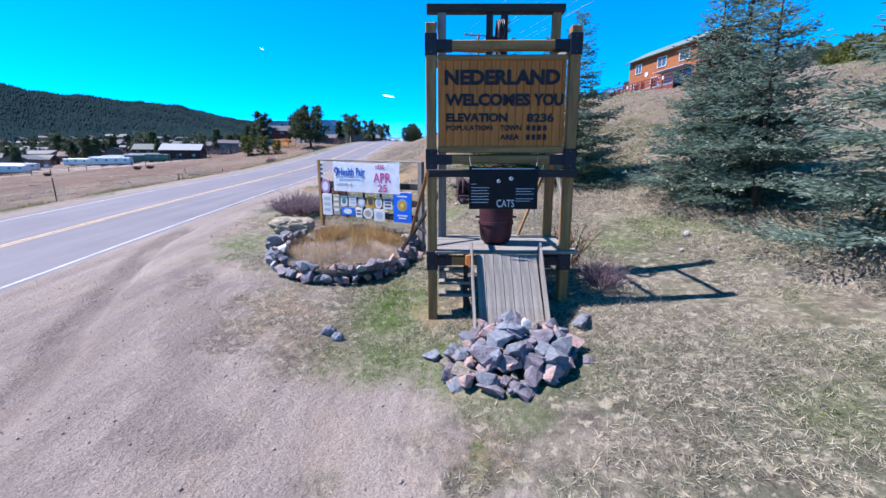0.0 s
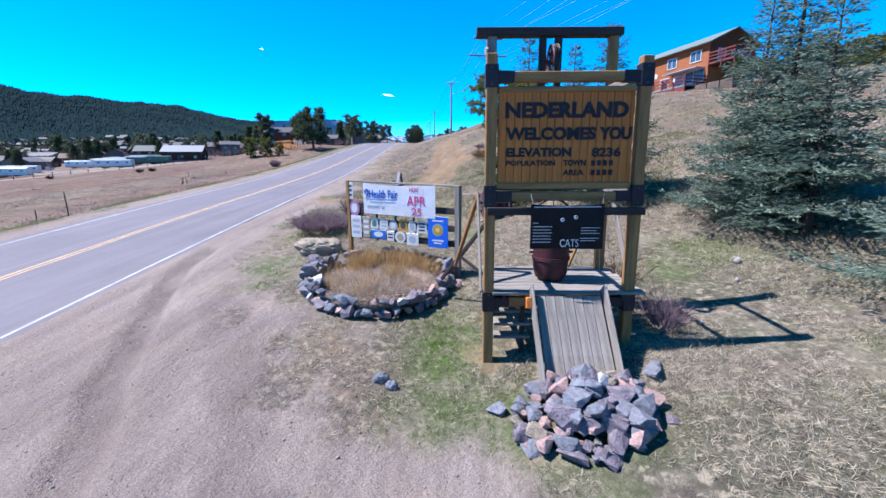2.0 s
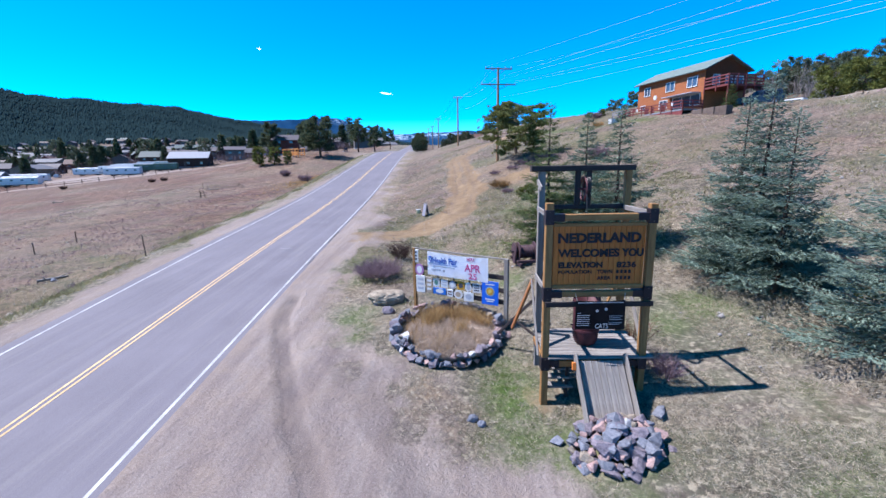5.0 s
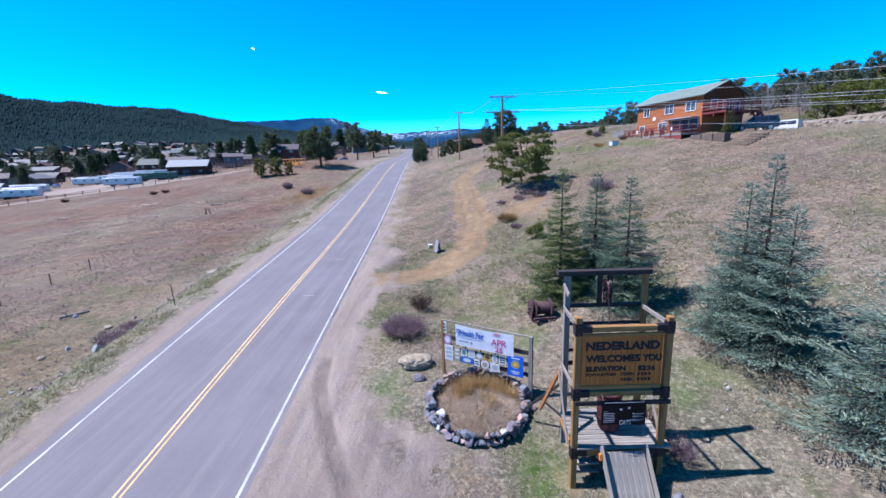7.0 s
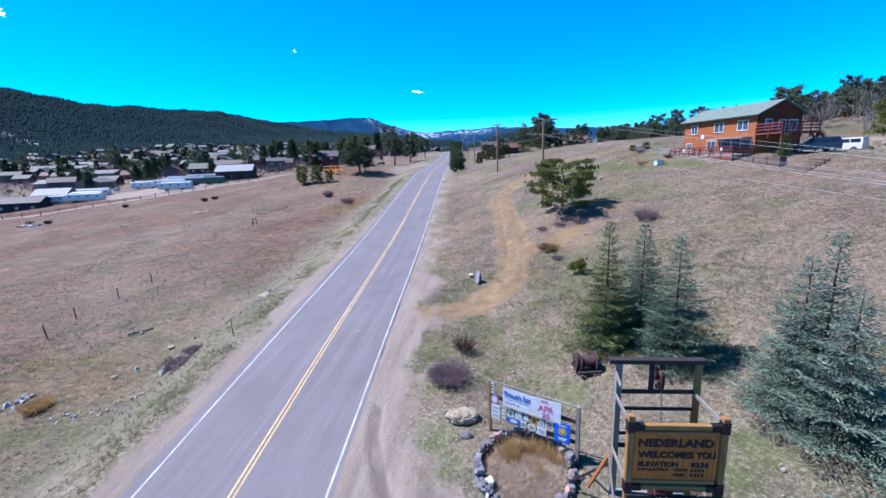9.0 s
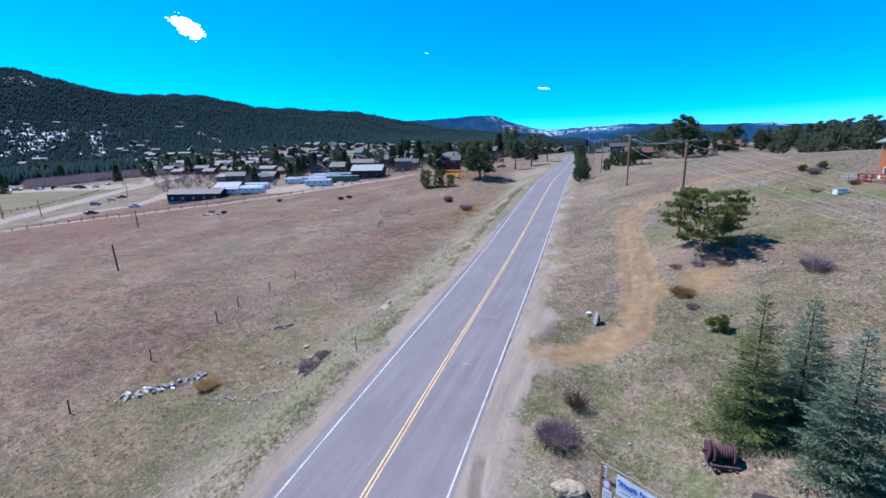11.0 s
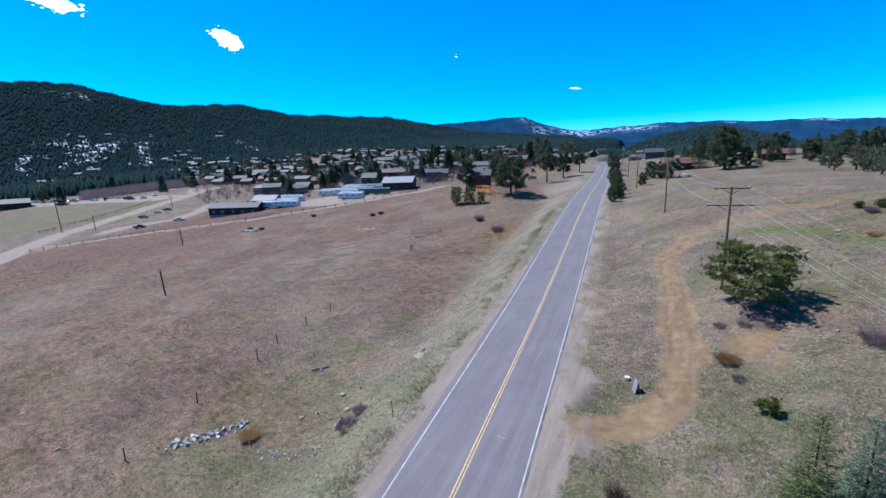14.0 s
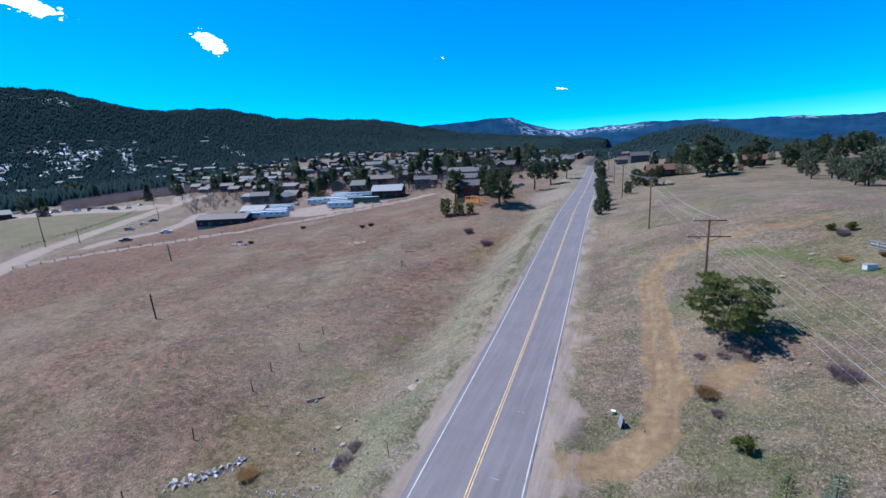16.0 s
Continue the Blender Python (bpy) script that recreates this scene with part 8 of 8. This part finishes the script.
for k, (x, y, s) in enumerate(((13.6, 58.3, 0.55), (13.1, 57.0, 0.4), (9.7, 52.8, 0.5), (-30.6, 26.6, 0.5), (-32.2, 22.7, 0.45), (-64.4, 13.5, 0.5), (-52.0, 12.0, 0.4), (-28.2, 24.4, 0.6))):
    pale_rock(x, y, s, 40 + k)
pale_rock(-24.5, 31.4, 1.1, 61, "flat pale stone slab at the foot of the bank", 0.25)
for k, (x, y, q) in enumerate(((-83.4, 96.6, 1.0), (-82.2, 98.0, 1.3), (-80.6, 97.0, 1.5), (-79.2, 98.2, 1.1), (-81.4, 95.8, 0.9))):
    pale_rock(x, y, q, 62 + k, "low pale rock outcrop in the meadow", 0.16)
for k, (x, y, q) in enumerate(((-4.7, 17.3, 0.17), (-4.2, 17.35, 0.15), (-5.3, 17.6, 0.14))):
    pale_rock(x, y, q, 90 + k, "small whitish stone lying beside the bare shrub", 0.7)


def cleared_pile():
    rng = random.Random(29)
    root = thing("rock_pile", "pile of pale cleared stones in the open meadow", "stones")
    for k in range(16):
        x, y = -134.4 + rng.gauss(0, 2.2), 98.9 + rng.gauss(0, 0.8)
        s = rng.uniform(0.6, 1.3)
        put_stone(root, (x, y, gz(x, y) + 0.2 * s), s, rng, (1, 1, 1, 1, 5))


cleared_pile()


def dead_log(x, y, turn, length):
    root = thing("dead_log", "bleached broken log with a forked end in the meadow", "log", ground_at(x, y, turn, 0.12))
    part("stem", rod(bmesh.new(), (-length / 2, 0, 0), (length / 2, 0.1, 0.1), 0.13, 0.08, n=9), weathered, root)
    part("fork", rod(bmesh.new(), (length * 0.1, 0, 0.05), (length * 0.45, 0.5, 0.25), 0.07, 0.03, n=7), weathered, root)
    part("stub", rod(bmesh.new(), (-length * 0.2, 0, 0.05), (-length * 0.3, -0.25, 0.3), 0.05, 0.03, n=6), weathered, root)


dead_log(-36.8, 30.2, 40, 2.0)
dead_log(-57.5, 88.0, 10, 2.6)
dead_log(-92.0, 86.0, -12, 3.0)
shrub(17.4, 62.6, 0.8, 0.9, 200, 70, twig_mat, "leafless grey shrub on the pasture", blade=0.02)
shrub(15.6, 55.7, 0.9, 0.6, 240, 71, gold_mat, "golden-orange dead bush on the slope", blade=0.02)
shrub(-25.9, 23.4, 1.0, 0.6, 260, 73, twig_mat, "purple leafless bush below the bank", blade=0.02)
young_pine(18.6, 64.0, 0.9, 0.35, 74, "small green pine on the pasture")
young_pine(17.0, 64.8, 0.6, 0.35, 75, "small yellow-green pine on the pasture")


# red houses among the trees beyond the pasture
town_house("dark red timber house among the roadside pines", 10, 7, 2.8, 2.0, wall_mats[4], roof_mats[4], ground_at(1.0, 194, 10))
town_house("dark red timber cabin among the pines beyond the pasture", 7, 5.5, 2.4, 1.6, wall_mats[4], roof_mats[4], ground_at(34.5, 203, -12))
pale_rock(3.2, 164.2, 3.2, 70, "large pale boulder below the red house", 0.6)
